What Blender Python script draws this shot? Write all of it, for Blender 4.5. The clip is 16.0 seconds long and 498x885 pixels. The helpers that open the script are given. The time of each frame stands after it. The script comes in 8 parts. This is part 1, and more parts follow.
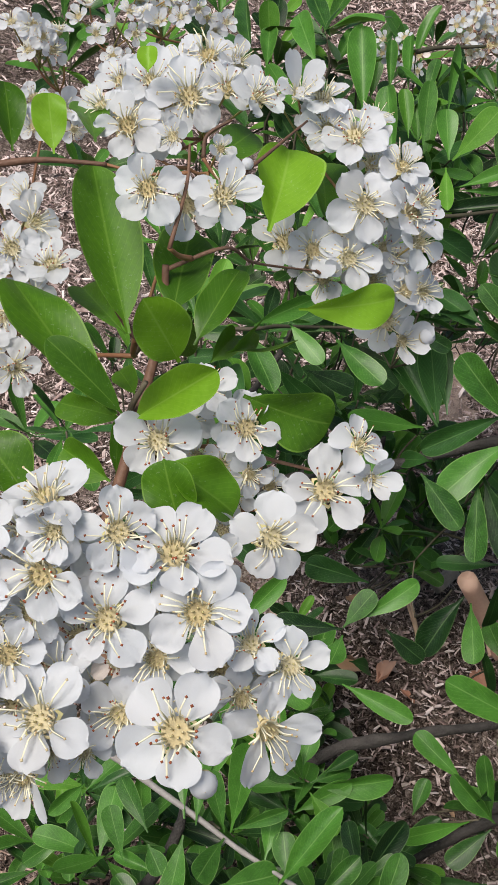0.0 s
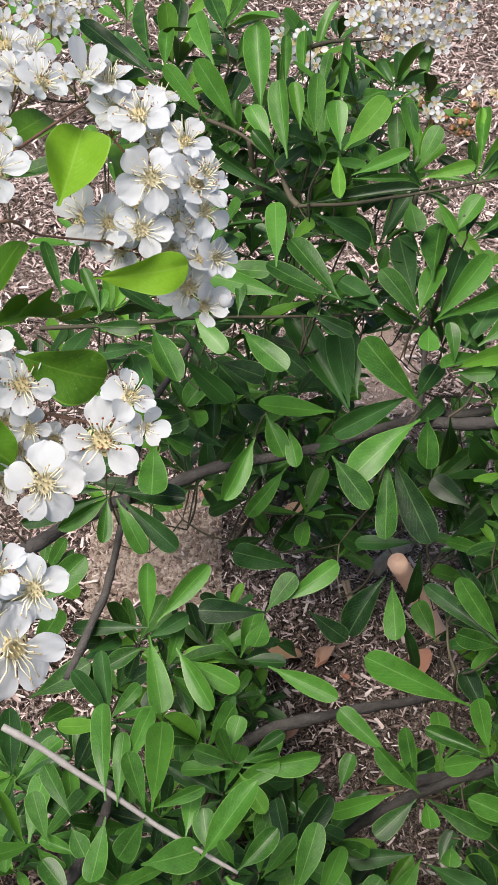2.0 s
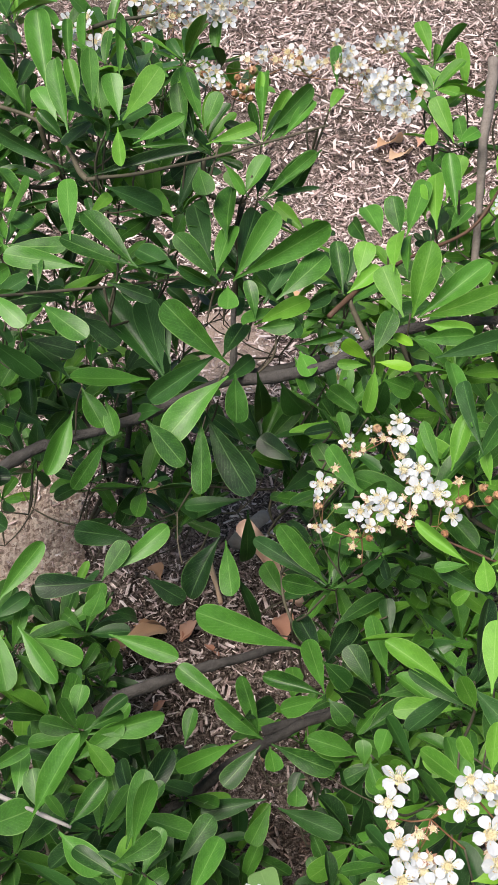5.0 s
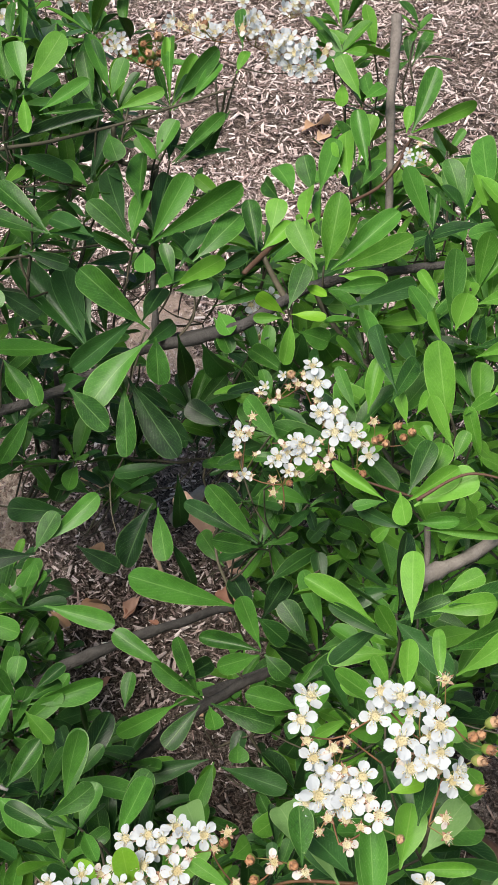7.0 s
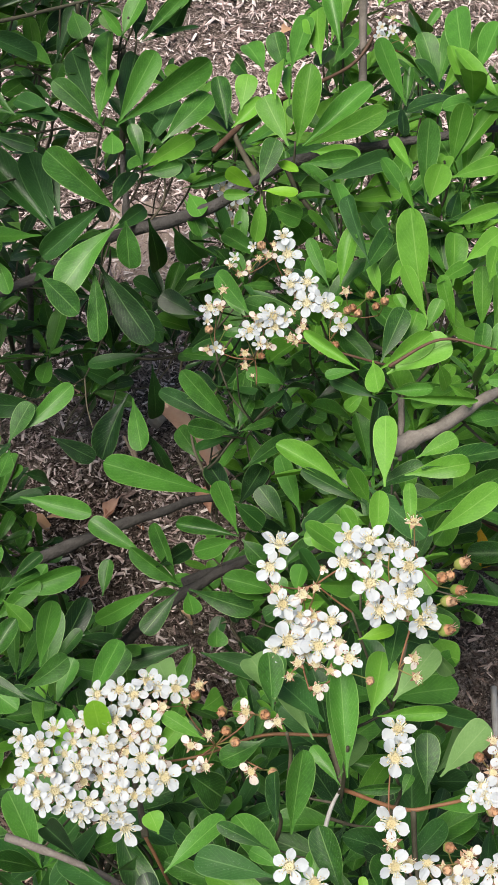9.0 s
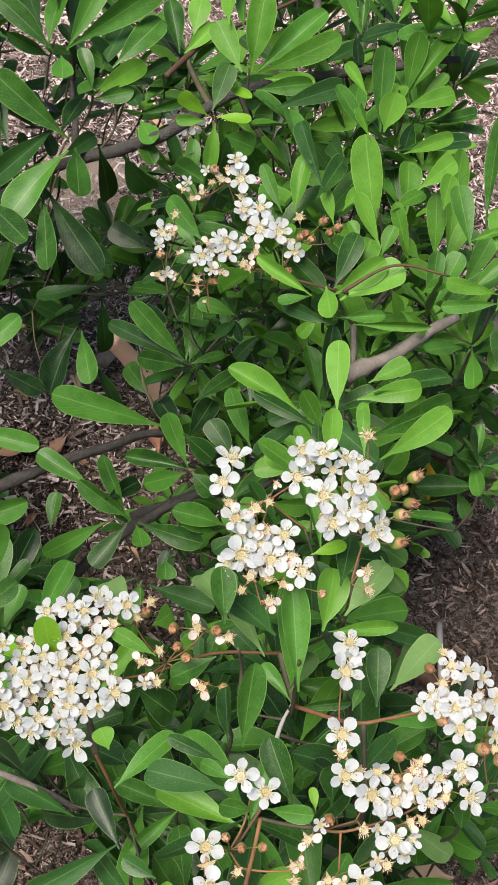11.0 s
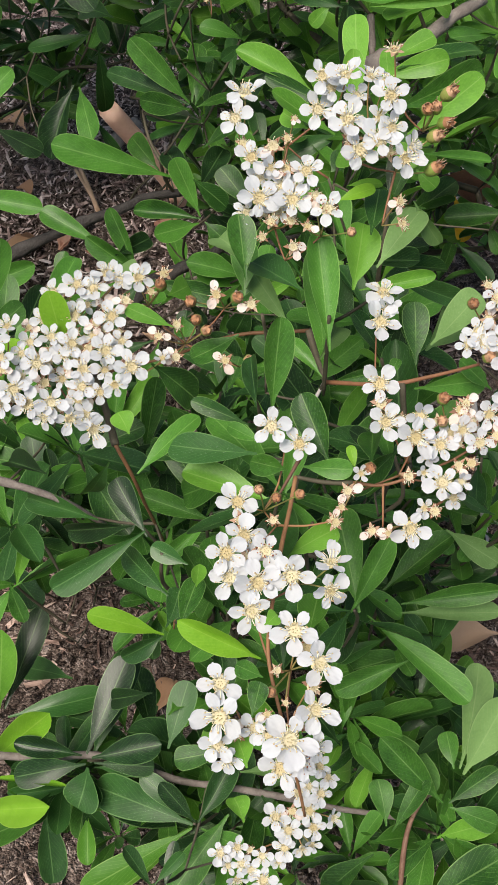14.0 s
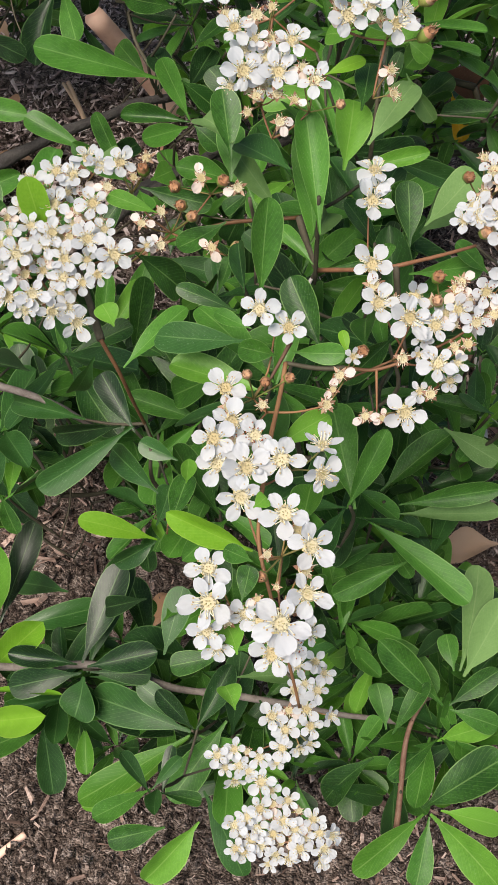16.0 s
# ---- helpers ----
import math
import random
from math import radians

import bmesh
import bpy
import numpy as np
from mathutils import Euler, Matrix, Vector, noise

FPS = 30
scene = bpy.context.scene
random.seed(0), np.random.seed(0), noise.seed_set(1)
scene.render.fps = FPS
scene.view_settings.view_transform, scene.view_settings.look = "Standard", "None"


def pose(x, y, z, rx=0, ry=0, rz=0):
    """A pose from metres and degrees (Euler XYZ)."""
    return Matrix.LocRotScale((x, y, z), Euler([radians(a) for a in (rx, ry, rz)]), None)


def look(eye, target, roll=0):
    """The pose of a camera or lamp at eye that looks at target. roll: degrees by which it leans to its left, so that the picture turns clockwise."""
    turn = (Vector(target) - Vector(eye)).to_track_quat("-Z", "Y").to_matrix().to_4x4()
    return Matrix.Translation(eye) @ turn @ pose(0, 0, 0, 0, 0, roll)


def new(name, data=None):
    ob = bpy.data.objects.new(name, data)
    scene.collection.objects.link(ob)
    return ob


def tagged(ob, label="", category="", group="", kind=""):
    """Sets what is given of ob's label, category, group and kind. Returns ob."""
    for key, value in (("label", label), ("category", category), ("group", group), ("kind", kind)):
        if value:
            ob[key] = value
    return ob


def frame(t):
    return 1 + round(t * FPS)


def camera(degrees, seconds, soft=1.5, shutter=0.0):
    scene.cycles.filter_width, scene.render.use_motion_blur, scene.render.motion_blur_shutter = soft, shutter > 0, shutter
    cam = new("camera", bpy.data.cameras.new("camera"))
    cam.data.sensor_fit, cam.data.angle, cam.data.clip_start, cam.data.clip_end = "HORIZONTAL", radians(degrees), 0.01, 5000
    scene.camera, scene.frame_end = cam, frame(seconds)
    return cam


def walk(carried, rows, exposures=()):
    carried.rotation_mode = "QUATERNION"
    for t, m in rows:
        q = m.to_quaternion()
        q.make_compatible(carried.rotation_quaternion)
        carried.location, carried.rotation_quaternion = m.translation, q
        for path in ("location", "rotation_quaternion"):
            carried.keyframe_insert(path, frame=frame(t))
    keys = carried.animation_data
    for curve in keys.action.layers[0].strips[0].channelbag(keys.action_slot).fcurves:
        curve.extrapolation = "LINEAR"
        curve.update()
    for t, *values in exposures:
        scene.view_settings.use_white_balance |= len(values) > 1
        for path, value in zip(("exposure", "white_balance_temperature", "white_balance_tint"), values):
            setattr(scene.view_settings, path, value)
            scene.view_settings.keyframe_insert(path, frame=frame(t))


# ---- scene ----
cam = camera(23.7, 16.0)
PATH = [
    (0, -0.00448, 0.12357, 0.58619, 47.277, -5.942, 1.236),
    (0.5, 0.00197, 0.12303, 0.59101, 47.278, -5.546, 0.928),
    (1, 0.00477, 0.12170, 0.59112, 47.422, -5.212, 0.142),
    (1.5, 0.01244, 0.11741, 0.59275, 47.649, -4.874, -0.574),
    (2, 0.02324, 0.10913, 0.59118, 47.865, -4.677, -1.475),
    (2.5, 0.03428, 0.09820, 0.59278, 48.212, -4.589, -2.533),
    (3, 0.03866, 0.09553, 0.59309, 48.466, -4.767, -3.382),
    (3.5, 0.04509, 0.08974, 0.58804, 48.773, -4.579, -4.061),
    (4, 0.05272, 0.08605, 0.58785, 48.634, -4.075, -5.013),
    (4.5, 0.06445, 0.08295, 0.58673, 48.843, -3.359, -6.462),
    (7, 0.08671, 0.06163, 0.57113, 49.469, -1.740, -11.309),
    (7.5, 0.09137, 0.05641, 0.56790, 49.005, -1.627, -11.737),
    (8, 0.09048, 0.05343, 0.56339, 48.360, -1.774, -11.911),
    (8.5, 0.08851, 0.05118, 0.55505, 47.323, -1.743, -11.856),
    (9, 0.09063, 0.04927, 0.55097, 46.328, -1.434, -12.396),
    (11.5, 0.08718, 0.04124, 0.53189, 43.403, -3.940, -14.198),
    (12, 0.09593, 0.03630, 0.51733, 42.044, -3.467, -14.237),
    (12.5, 0.09348, 0.02695, 0.50720, 41.118, -2.587, -13.902),
    (13, 0.08560, 0.02431, 0.49875, 40.256, -1.593, -14.031),
    (13.5, 0.08372, 0.02227, 0.49012, 39.386, -0.959, -14.858),
    (14, 0.08360, 0.02046, 0.48420, 38.583, -0.846, -15.559),
    (14.5, 0.08796, 0.01943, 0.48003, 37.845, -0.674, -16.142),
    (15, 0.08716, 0.01901, 0.47620, 37.116, -0.523, -16.200),
    (15.5, 0.08252, 0.01970, 0.47359, 36.243, -0.341, -16.016),
    (16, 0.08574, 0.01670, 0.47011, 35.542, -0.195, -16.236),
]
walk(cam, [(t, pose(x, y, z, rx, ry, rz)) for t, x, y, z, rx, ry, rz in PATH],
     [(0, 0.98, 7200, 9), (1.0, 1.06, 7200, 9), (1.8, 1.18, 7200, 10), (2.4, 1.45, 7200, 10), (4.5, 1.48, 7200, 10), (7, 1.34, 7200, 6), (9, 1.34, 7200, 6), (11.5, 1.27, 7400, 8), (13.0, 1.26, 7400, 9), (16, 1.18, 7400, 10)])

# ---- world and light ----
world = bpy.data.worlds.new("world")
scene.world = world
world.use_nodes = True
wn = world.node_tree.nodes
sky = wn.new("ShaderNodeTexSky")
sky.sky_type, sky.sun_disc = "NISHITA", False
sky.sun_elevation, sky.sun_rotation = radians(60), radians(231)
wn["Background"].inputs["Strength"].default_value = 0.052
world.node_tree.links.new(sky.outputs["Color"], wn["Background"].inputs["Color"])
sun = new("sun", bpy.data.lights.new("sun", "SUN"))
sun.data.energy, sun.data.angle, sun.data.color = 2.52, radians(32), (1.0, 0.97, 0.955)
sun.matrix_world = look((-1.5, -1.2, 3.4), (0, 0, 0))


# ---- materials ----
def shader(name, rough=0.5, spec=0.5):
    m = bpy.data.materials.new(name)
    m.use_nodes = True
    n, l = m.node_tree.nodes, m.node_tree.links
    b = n["Principled BSDF"]
    b.inputs["Roughness"].default_value = rough
    b.inputs["Specular IOR Level"].default_value = spec
    return m, n, l, b


def node(n, kind, **values):
    made = n.new(kind)
    for key, value in values.items():
        made.inputs[key].default_value = value
    return made


def ramp(n, l, source, *stops):
    r = n.new("ShaderNodeValToRGB")
    e = r.color_ramp.elements
    while len(e) < len(stops):
        e.new(0.5)
    for el, (at, c) in zip(e, stops):
        el.position, el.color = at, (*c, 1)
    l.new(source, r.inputs["Fac"])
    return r.outputs["Color"]


def mixed(n, l, fac, a, b, mode="MIX"):
    m = n.new("ShaderNodeMix")
    m.data_type, m.blend_type = "RGBA", mode
    for socket, value in ((m.inputs[0], fac), (m.inputs[6], a), (m.inputs[7], b)):
        if isinstance(value, (int, float)):
            socket.default_value = value
        elif isinstance(value, tuple):
            socket.default_value = (*value, 1)
        else:
            l.new(value, socket)
    return m.outputs[2]


def calc(n, l, op, *args):
    m = n.new("ShaderNodeMath")
    m.operation = op
    for socket, value in zip(m.inputs, args):
        if isinstance(value, (int, float)):
            socket.default_value = value
        else:
            l.new(value, socket)
    return m.outputs[0]


def leaf_material(name, dark, light, vein, rough, glow):
    """Blade with midrib, side veins, a pale rim, blotches and a little light through it."""
    m, n, l, b = shader(name, rough + 0.05, 0.27)
    uv = n.new("ShaderNodeUVMap")
    sep = n.new("ShaderNodeSeparateXYZ")
    l.new(uv.outputs[0], sep.inputs[0])
    across = calc(n, l, "ABSOLUTE", calc(n, l, "SUBTRACT", sep.outputs[0], 0.5))
    info = n.new("ShaderNodeObjectInfo")
    geo = n.new("ShaderNodeNewGeometry")
    chance = calc(n, l, "FRACT", calc(n, l, "ADD", info.outputs["Random"], geo.outputs["Random Per Island"]))
    blotch = node(n, "ShaderNodeTexNoise", Scale=140.0, Detail=4.0, Roughness=0.6)
    l.new(geo.outputs["Position"], blotch.inputs["Vector"])
    fine = node(n, "ShaderNodeTexNoise", Scale=1400.0, Detail=2.0)
    l.new(geo.outputs["Position"], fine.inputs["Vector"])
    tone = calc(n, l, "MULTIPLY_ADD", calc(n, l, "SUBTRACT", blotch.outputs["Fac"], 0.5), 1.1, chance)
    tone = calc(n, l, "MULTIPLY_ADD", calc(n, l, "SUBTRACT", fine.outputs["Fac"], 0.5), 0.8, tone)
    base = ramp(n, l, tone, (0.0, dark), (1.0, light))
    # side veins run obliquely from the midrib
    slant = calc(n, l, "SUBTRACT", calc(n, l, "MULTIPLY", sep.outputs[1], 13.0), calc(n, l, "MULTIPLY", across, 9.0))
    saw = calc(n, l, "ABSOLUTE", calc(n, l, "SUBTRACT", calc(n, l, "FRACT", slant), 0.5))
    side = calc(n, l, "MULTIPLY", calc(n, l, "LESS_THAN", saw, 0.05), 0.13)
    mid = calc(n, l, "MULTIPLY", calc(n, l, "SMOOTH_MIN", calc(n, l, "DIVIDE", 0.012, calc(n, l, "ADD", across, 0.006)), 1.0, 0.1), 0.34)
    mid = calc(n, l, "MULTIPLY", mid, calc(n, l, "LESS_THAN", across, 0.024))
    rim = calc(n, l, "MULTIPLY", calc(n, l, "GREATER_THAN", across, 0.474), 0.42)
    lines = calc(n, l, "MAXIMUM", calc(n, l, "MAXIMUM", side, mid), rim)
    colour = mixed(n, l, lines, base, vein)
    # pale specks of dust and scars
    dust = node(n, "ShaderNodeTexNoise", Scale=2600.0, Detail=1.0)
    l.new(geo.outputs["Position"], dust.inputs["Vector"])
    patch = calc(n, l, "MULTIPLY", calc(n, l, "GREATER_THAN", dust.outputs["Fac"], 0.685), calc(n, l, "GREATER_THAN", blotch.outputs["Fac"], 0.5))
    colour = mixed(n, l, calc(n, l, "MULTIPLY", patch, 0.13), colour, (0.42, 0.48, 0.36))
    l.new(colour, b.inputs["Base Color"])
    bump = node(n, "ShaderNodeBump", Strength=0.16, Distance=0.0004)
    height = calc(n, l, "ADD", calc(n, l, "MULTIPLY", fine.outputs["Fac"], 0.5), calc(n, l, "ADD", blotch.outputs["Fac"], calc(n, l, "MULTIPLY", lines, -0.6)))
    l.new(height, bump.inputs["Height"])
    l.new(bump.outputs[0], b.inputs["Normal"])
    gloss = calc(n, l, "MULTIPLY_ADD", calc(n, l, "FRACT", calc(n, l, "MULTIPLY", chance, 7.3)), 0.22, rough - 0.06)
    l.new(calc(n, l, "MULTIPLY_ADD", fine.outputs["Fac"], 0.16, gloss), b.inputs["Roughness"])
    thin = n.new("ShaderNodeBsdfTranslucent")
    l.new(mixed(n, l, 0.5, colour, (0.17, 0.38, 0.02)), thin.inputs["Color"])
    mix = node(n, "ShaderNodeMixShader")
    mix.inputs[0].default_value = glow
    l.new(b.outputs[0], mix.inputs[1])
    l.new(thin.outputs[0], mix.inputs[2])
    l.new(mix.outputs[0], n["Material Output"].inputs["Surface"])
    return m


LEAF = {
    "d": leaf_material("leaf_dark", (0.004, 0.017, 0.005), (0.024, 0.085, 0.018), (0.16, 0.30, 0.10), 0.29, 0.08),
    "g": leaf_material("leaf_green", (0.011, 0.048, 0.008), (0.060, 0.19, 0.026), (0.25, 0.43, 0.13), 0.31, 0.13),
    "l": leaf_material("leaf_light", (0.053, 0.17, 0.018), (0.135, 0.34, 0.042), (0.33, 0.51, 0.15), 0.36, 0.26),
    "y": leaf_material("leaf_young", (0.14, 0.34, 0.022), (0.235, 0.485, 0.045), (0.38, 0.58, 0.11), 0.42, 0.34),
    "n": leaf_material("leaf_glossy", (0.030, 0.095, 0.005), (0.080, 0.205, 0.012), (0.18, 0.32, 0.05), 0.36, 0.2),
    "m": leaf_material("leaf_fresh", (0.11, 0.26, 0.010), (0.18, 0.37, 0.024), (0.29, 0.46, 0.10), 0.40, 0.26),
    "p": leaf_material("leaf_pale_back", (0.09, 0.18, 0.055), (0.16, 0.29, 0.095), (0.28, 0.40, 0.17), 0.48, 0.22),
    "w": leaf_material("leaf_yellow", (0.5, 0.24, 0.01), (0.75, 0.45, 0.02), (0.6, 0.5, 0.2), 0.5, 0.25),
    "r": leaf_material("leaf_brown", (0.12, 0.045, 0.025), (0.22, 0.09, 0.05), (0.3, 0.16, 0.1), 0.6, 0.1),
}


def grainy(name, stops, scale, rough, stretch=(1, 1, 1), bump=0.5, distance=0.001, spec=0.3, glow=0.0):
    """A matt natural surface: two scales of noise over a ramp of colours, varied by piece."""
    m, n, l, b = shader(name, rough, spec)
    geo, info = n.new("ShaderNodeNewGeometry"), n.new("ShaderNodeObjectInfo")
    tex = n.new("ShaderNodeTexCoord")
    mp = node(n, "ShaderNodeMapping", Scale=stretch)
    l.new(tex.outputs["Object"], mp.inputs["Vector"])
    big = node(n, "ShaderNodeTexNoise", Scale=scale, Detail=5.0, Roughness=0.65)
    small = node(n, "ShaderNodeTexNoise", Scale=scale * 6, Detail=3.0)
    l.new(mp.outputs[0], big.inputs["Vector"])
    l.new(mp.outputs[0], small.inputs["Vector"])
    chance = calc(n, l, "FRACT", calc(n, l, "ADD", info.outputs["Random"], geo.outputs["Random Per Island"]))
    tone = calc(n, l, "ADD", calc(n, l, "MULTIPLY", big.outputs["Fac"], 0.55), calc(n, l, "MULTIPLY", small.outputs["Fac"], 0.25))
    tone = calc(n, l, "ADD", tone, calc(n, l, "MULTIPLY_ADD", chance, 0.5, -0.15))
    l.new(ramp(n, l, tone, *stops), b.inputs["Base Color"])
    bp = node(n, "ShaderNodeBump", Strength=bump, Distance=distance)
    l.new(calc(n, l, "ADD", big.outputs["Fac"], calc(n, l, "MULTIPLY", small.outputs["Fac"], 0.5)), bp.inputs["Height"])
    l.new(bp.outputs[0], b.inputs["Normal"])
    if glow:
        thin = n.new("ShaderNodeBsdfTranslucent")
        thin.inputs["Color"].default_value = (*stops[-1][1], 1)
        mix = n.new("ShaderNodeMixShader")
        mix.inputs[0].default_value = glow
        l.new(b.outputs[0], mix.inputs[1])
        l.new(thin.outputs[0], mix.inputs[2])
        l.new(mix.outputs[0], n["Material Output"].inputs["Surface"])
    return m


bark = grainy("bark_dark", [(0.2, (0.03, 0.027, 0.026)), (0.55, (0.085, 0.077, 0.074)), (0.9, (0.2, 0.185, 0.18))], 220, 0.85, (1, 1, 1), 0.8, 0.002)
bark_grey = grainy("bark_grey", [(0.2, (0.12, 0.1, 0.09)), (0.6, (0.26, 0.23, 0.21)), (0.9, (0.4, 0.37, 0.35))], 220, 0.8, (1, 1, 1), 0.6, 0.001)
bark_pale = grainy("bark_pale", [(0.2, (0.25, 0.23, 0.22)), (0.6, (0.42, 0.4, 0.39)), (0.9, (0.55, 0.53, 0.52))], 250, 0.6, (1, 1, 1), 0.4, 0.0006)
bark_red = grainy("bark_red", [(0.2, (0.05, 0.028, 0.018)), (0.6, (0.13, 0.068, 0.045)), (0.95, (0.28, 0.17, 0.12))], 260, 0.6, (1, 1, 1), 0.5, 0.0006)
stem_red = grainy("stem_red", [(0.2, (0.12, 0.062, 0.03)), (0.5, (0.22, 0.1, 0.055)), (0.9, (0.3, 0.18, 0.08))], 120, 0.55, bump=0.3, distance=0.0004)
twig_bark = grainy("twig_bark", [(0.2, (0.03, 0.03, 0.018)), (0.6, (0.07, 0.062, 0.042)), (0.95, (0.15, 0.125, 0.09))], 260, 0.7, bump=0.4, distance=0.0005)
stalk = grainy("stalk", [(0.2, (0.2, 0.24, 0.07)), (0.55, (0.32, 0.26, 0.1)), (0.9, (0.4, 0.17, 0.09))], 150, 0.5, bump=0.2, distance=0.0003, glow=0.1)
petal = grainy("petal", [(0.1, (0.63, 0.64, 0.665)), (0.5, (0.67, 0.695, 0.745)), (0.9, (0.70, 0.735, 0.79))], 500, 0.6, bump=0.12, distance=0.0002, glow=0.45)
petal_pink = grainy("petal_pink", [(0.1, (0.63, 0.5, 0.44)), (0.5, (0.69, 0.61, 0.57)), (0.9, (0.72, 0.68, 0.66))], 500, 0.6, bump=0.2, distance=0.0002, glow=0.25)
cup = grainy("flower_cup", [(0.1, (0.55, 0.43, 0.22)), (0.5, (0.66, 0.57, 0.36)), (0.9, (0.72, 0.67, 0.5))], 700, 0.6, bump=0.4, distance=0.0003, glow=0.25)
carpel = grainy("carpel", [(0.1, (0.45, 0.44, 0.18)), (0.5, (0.6, 0.53, 0.29)), (0.9, (0.68, 0.58, 0.38))], 700, 0.6, bump=0.2, distance=0.0003, glow=0.2)
filament = grainy("filament", [(0.1, (0.82, 0.78, 0.58)), (0.9, (0.86, 0.84, 0.7))], 500, 0.5, bump=0.1, distance=0.0002, glow=0.2)
anther = grainy("anther_yellow", [(0.1, (0.46, 0.26, 0.12)), (0.4, (0.64, 0.48, 0.26)), (0.9, (0.74, 0.65, 0.42))], 900, 0.6, bump=0.3, distance=0.0002, glow=0.2)
anther_old = grainy("anther_brown", [(0.1, (0.16, 0.03, 0.015)), (0.9, (0.4, 0.12, 0.05))], 900, 0.6, bump=0.3, distance=0.0002)
sepal = grainy("spent_brown", [(0.1, (0.13, 0.055, 0.036)), (0.4, (0.3, 0.155, 0.1)), (0.65, (0.45, 0.3, 0.21)), (0.9, (0.6, 0.49, 0.39))], 600, 0.7, bump=0.4, distance=0.0003, glow=0.15)
calyx_red = grainy("calyx_red", [(0.1, (0.2, 0.09, 0.045)), (0.5, (0.38, 0.19, 0.1)), (0.9, (0.55, 0.38, 0.25))], 500, 0.6, bump=0.4, distance=0.0003)
fruit_skin = grainy("fruit_skin", [(0.2, (0.12, 0.19, 0.035)), (0.7, (0.2, 0.25, 0.06)), (0.85, (0.3, 0.24, 0.09)), (1.0, (0.36, 0.15, 0.08))], 300, 0.42, bump=0.3, distance=0.0003)
def fleck_soil():
    """Soil under fine shredded bark: small flat flecks, each with a tone of its own, and dark gaps."""
    m, n, l, b = shader("soil", 0.95, 0.2)
    geo = n.new("ShaderNodeNewGeometry")
    wob = node(n, "ShaderNodeTexNoise", Scale=120.0, Detail=3.0)
    l.new(geo.outputs["Position"], wob.inputs["Vector"])
    at = n.new("ShaderNodeVectorMath")
    at.operation = "MULTIPLY_ADD"
    l.new(wob.outputs["Color"], at.inputs[0])
    at.inputs[1].default_value = (0.008, 0.008, 0.0)
    l.new(geo.outputs["Position"], at.inputs[2])
    tones, gaps = [], []
    for scale, turn, stretch in ((340.0, 0.6, (1, 0.75, 1)), (900.0, 2.1, (0.85, 1, 1))):
        mp = node(n, "ShaderNodeMapping", Rotation=(0, 0, turn), Scale=stretch)
        l.new(at.outputs[0], mp.inputs["Vector"])
        v = node(n, "ShaderNodeTexVoronoi", Scale=scale)
        l.new(mp.outputs[0], v.inputs["Vector"])
        sep = n.new("ShaderNodeSeparateColor")
        l.new(v.outputs["Color"], sep.inputs[0])
        tones.append(sep.outputs[0])
        gaps.append(v.outputs["Distance"])
    big = node(n, "ShaderNodeTexNoise", Scale=14.0, Detail=4.0)
    l.new(geo.outputs["Position"], big.inputs["Vector"])
    grit = node(n, "ShaderNodeTexNoise", Scale=1500.0, Detail=3.0)
    l.new(geo.outputs["Position"], grit.inputs["Vector"])
    tone = calc(n, l, "MULTIPLY_ADD", tones[0], 0.3, calc(n, l, "MULTIPLY_ADD", tones[1], 0.35, calc(n, l, "MULTIPLY_ADD", grit.outputs["Fac"], 0.6, -0.18)))
    tone = calc(n, l, "ADD", tone, calc(n, l, "MULTIPLY_ADD", big.outputs["Fac"], 0.5, -0.25))
    colour = ramp(n, l, tone, (0.15, (0.022, 0.014, 0.011)), (0.45, (0.135, 0.1, 0.085)), (0.65, (0.33, 0.26, 0.23)), (0.95, (0.6, 0.51, 0.47)))
    l.new(colour, b.inputs["Base Color"])
    bump = node(n, "ShaderNodeBump", Strength=0.9, Distance=0.003)
    l.new(calc(n, l, "SUBTRACT", tone, calc(n, l, "ADD", gaps[0], gaps[1])), bump.inputs["Height"])
    l.new(bump.outputs[0], b.inputs["Normal"])
    return m


soil = fleck_soil()
sand = grainy("sandy_soil", [(0.2, (0.2, 0.135, 0.11)), (0.42, (0.5, 0.37, 0.31)), (0.6, (0.72, 0.58, 0.5)), (0.85, (0.85, 0.74, 0.66))], 900, 0.95, bump=1.0, distance=0.003)
chip_wood = grainy("wood_chip", [(0.15, (0.06, 0.042, 0.039)), (0.4, (0.29, 0.205, 0.19)), (0.57, (0.58, 0.46, 0.44)), (0.82, (0.8, 0.71, 0.7))], 60, 0.9, (1, 4, 1), 0.7, 0.001)
# darker chips: the shade under the front shrubs is put into their colour
chip_shaded = grainy("shaded_wood_chip", [(0.1, (0.02, 0.014, 0.012)), (0.42, (0.12, 0.075, 0.06)), (0.62, (0.36, 0.25, 0.21)), (0.88, (0.72, 0.58, 0.52))], 60, 0.85, (1, 4, 1), 0.7, 0.001)
dry = grainy("dry_leaf", [(0.1, (0.3, 0.15, 0.08)), (0.5, (0.52, 0.32, 0.2)), (0.9, (0.68, 0.5, 0.36))], 120, 0.75, bump=0.5, distance=0.0006, glow=0.15)
dry_pink = grainy("pink_wood", [(0.1, (0.68, 0.37, 0.27)), (0.5, (0.87, 0.57, 0.45)), (0.9, (0.9, 0.7, 0.58))], 90, 0.7, bump=0.5, distance=0.0006)
dry_red = grainy("red_dry_leaf", [(0.1, (0.25, 0.1, 0.06)), (0.5, (0.46, 0.23, 0.16)), (0.9, (0.6, 0.38, 0.29))], 120, 0.75, bump=0.5, distance=0.0006, glow=0.15)


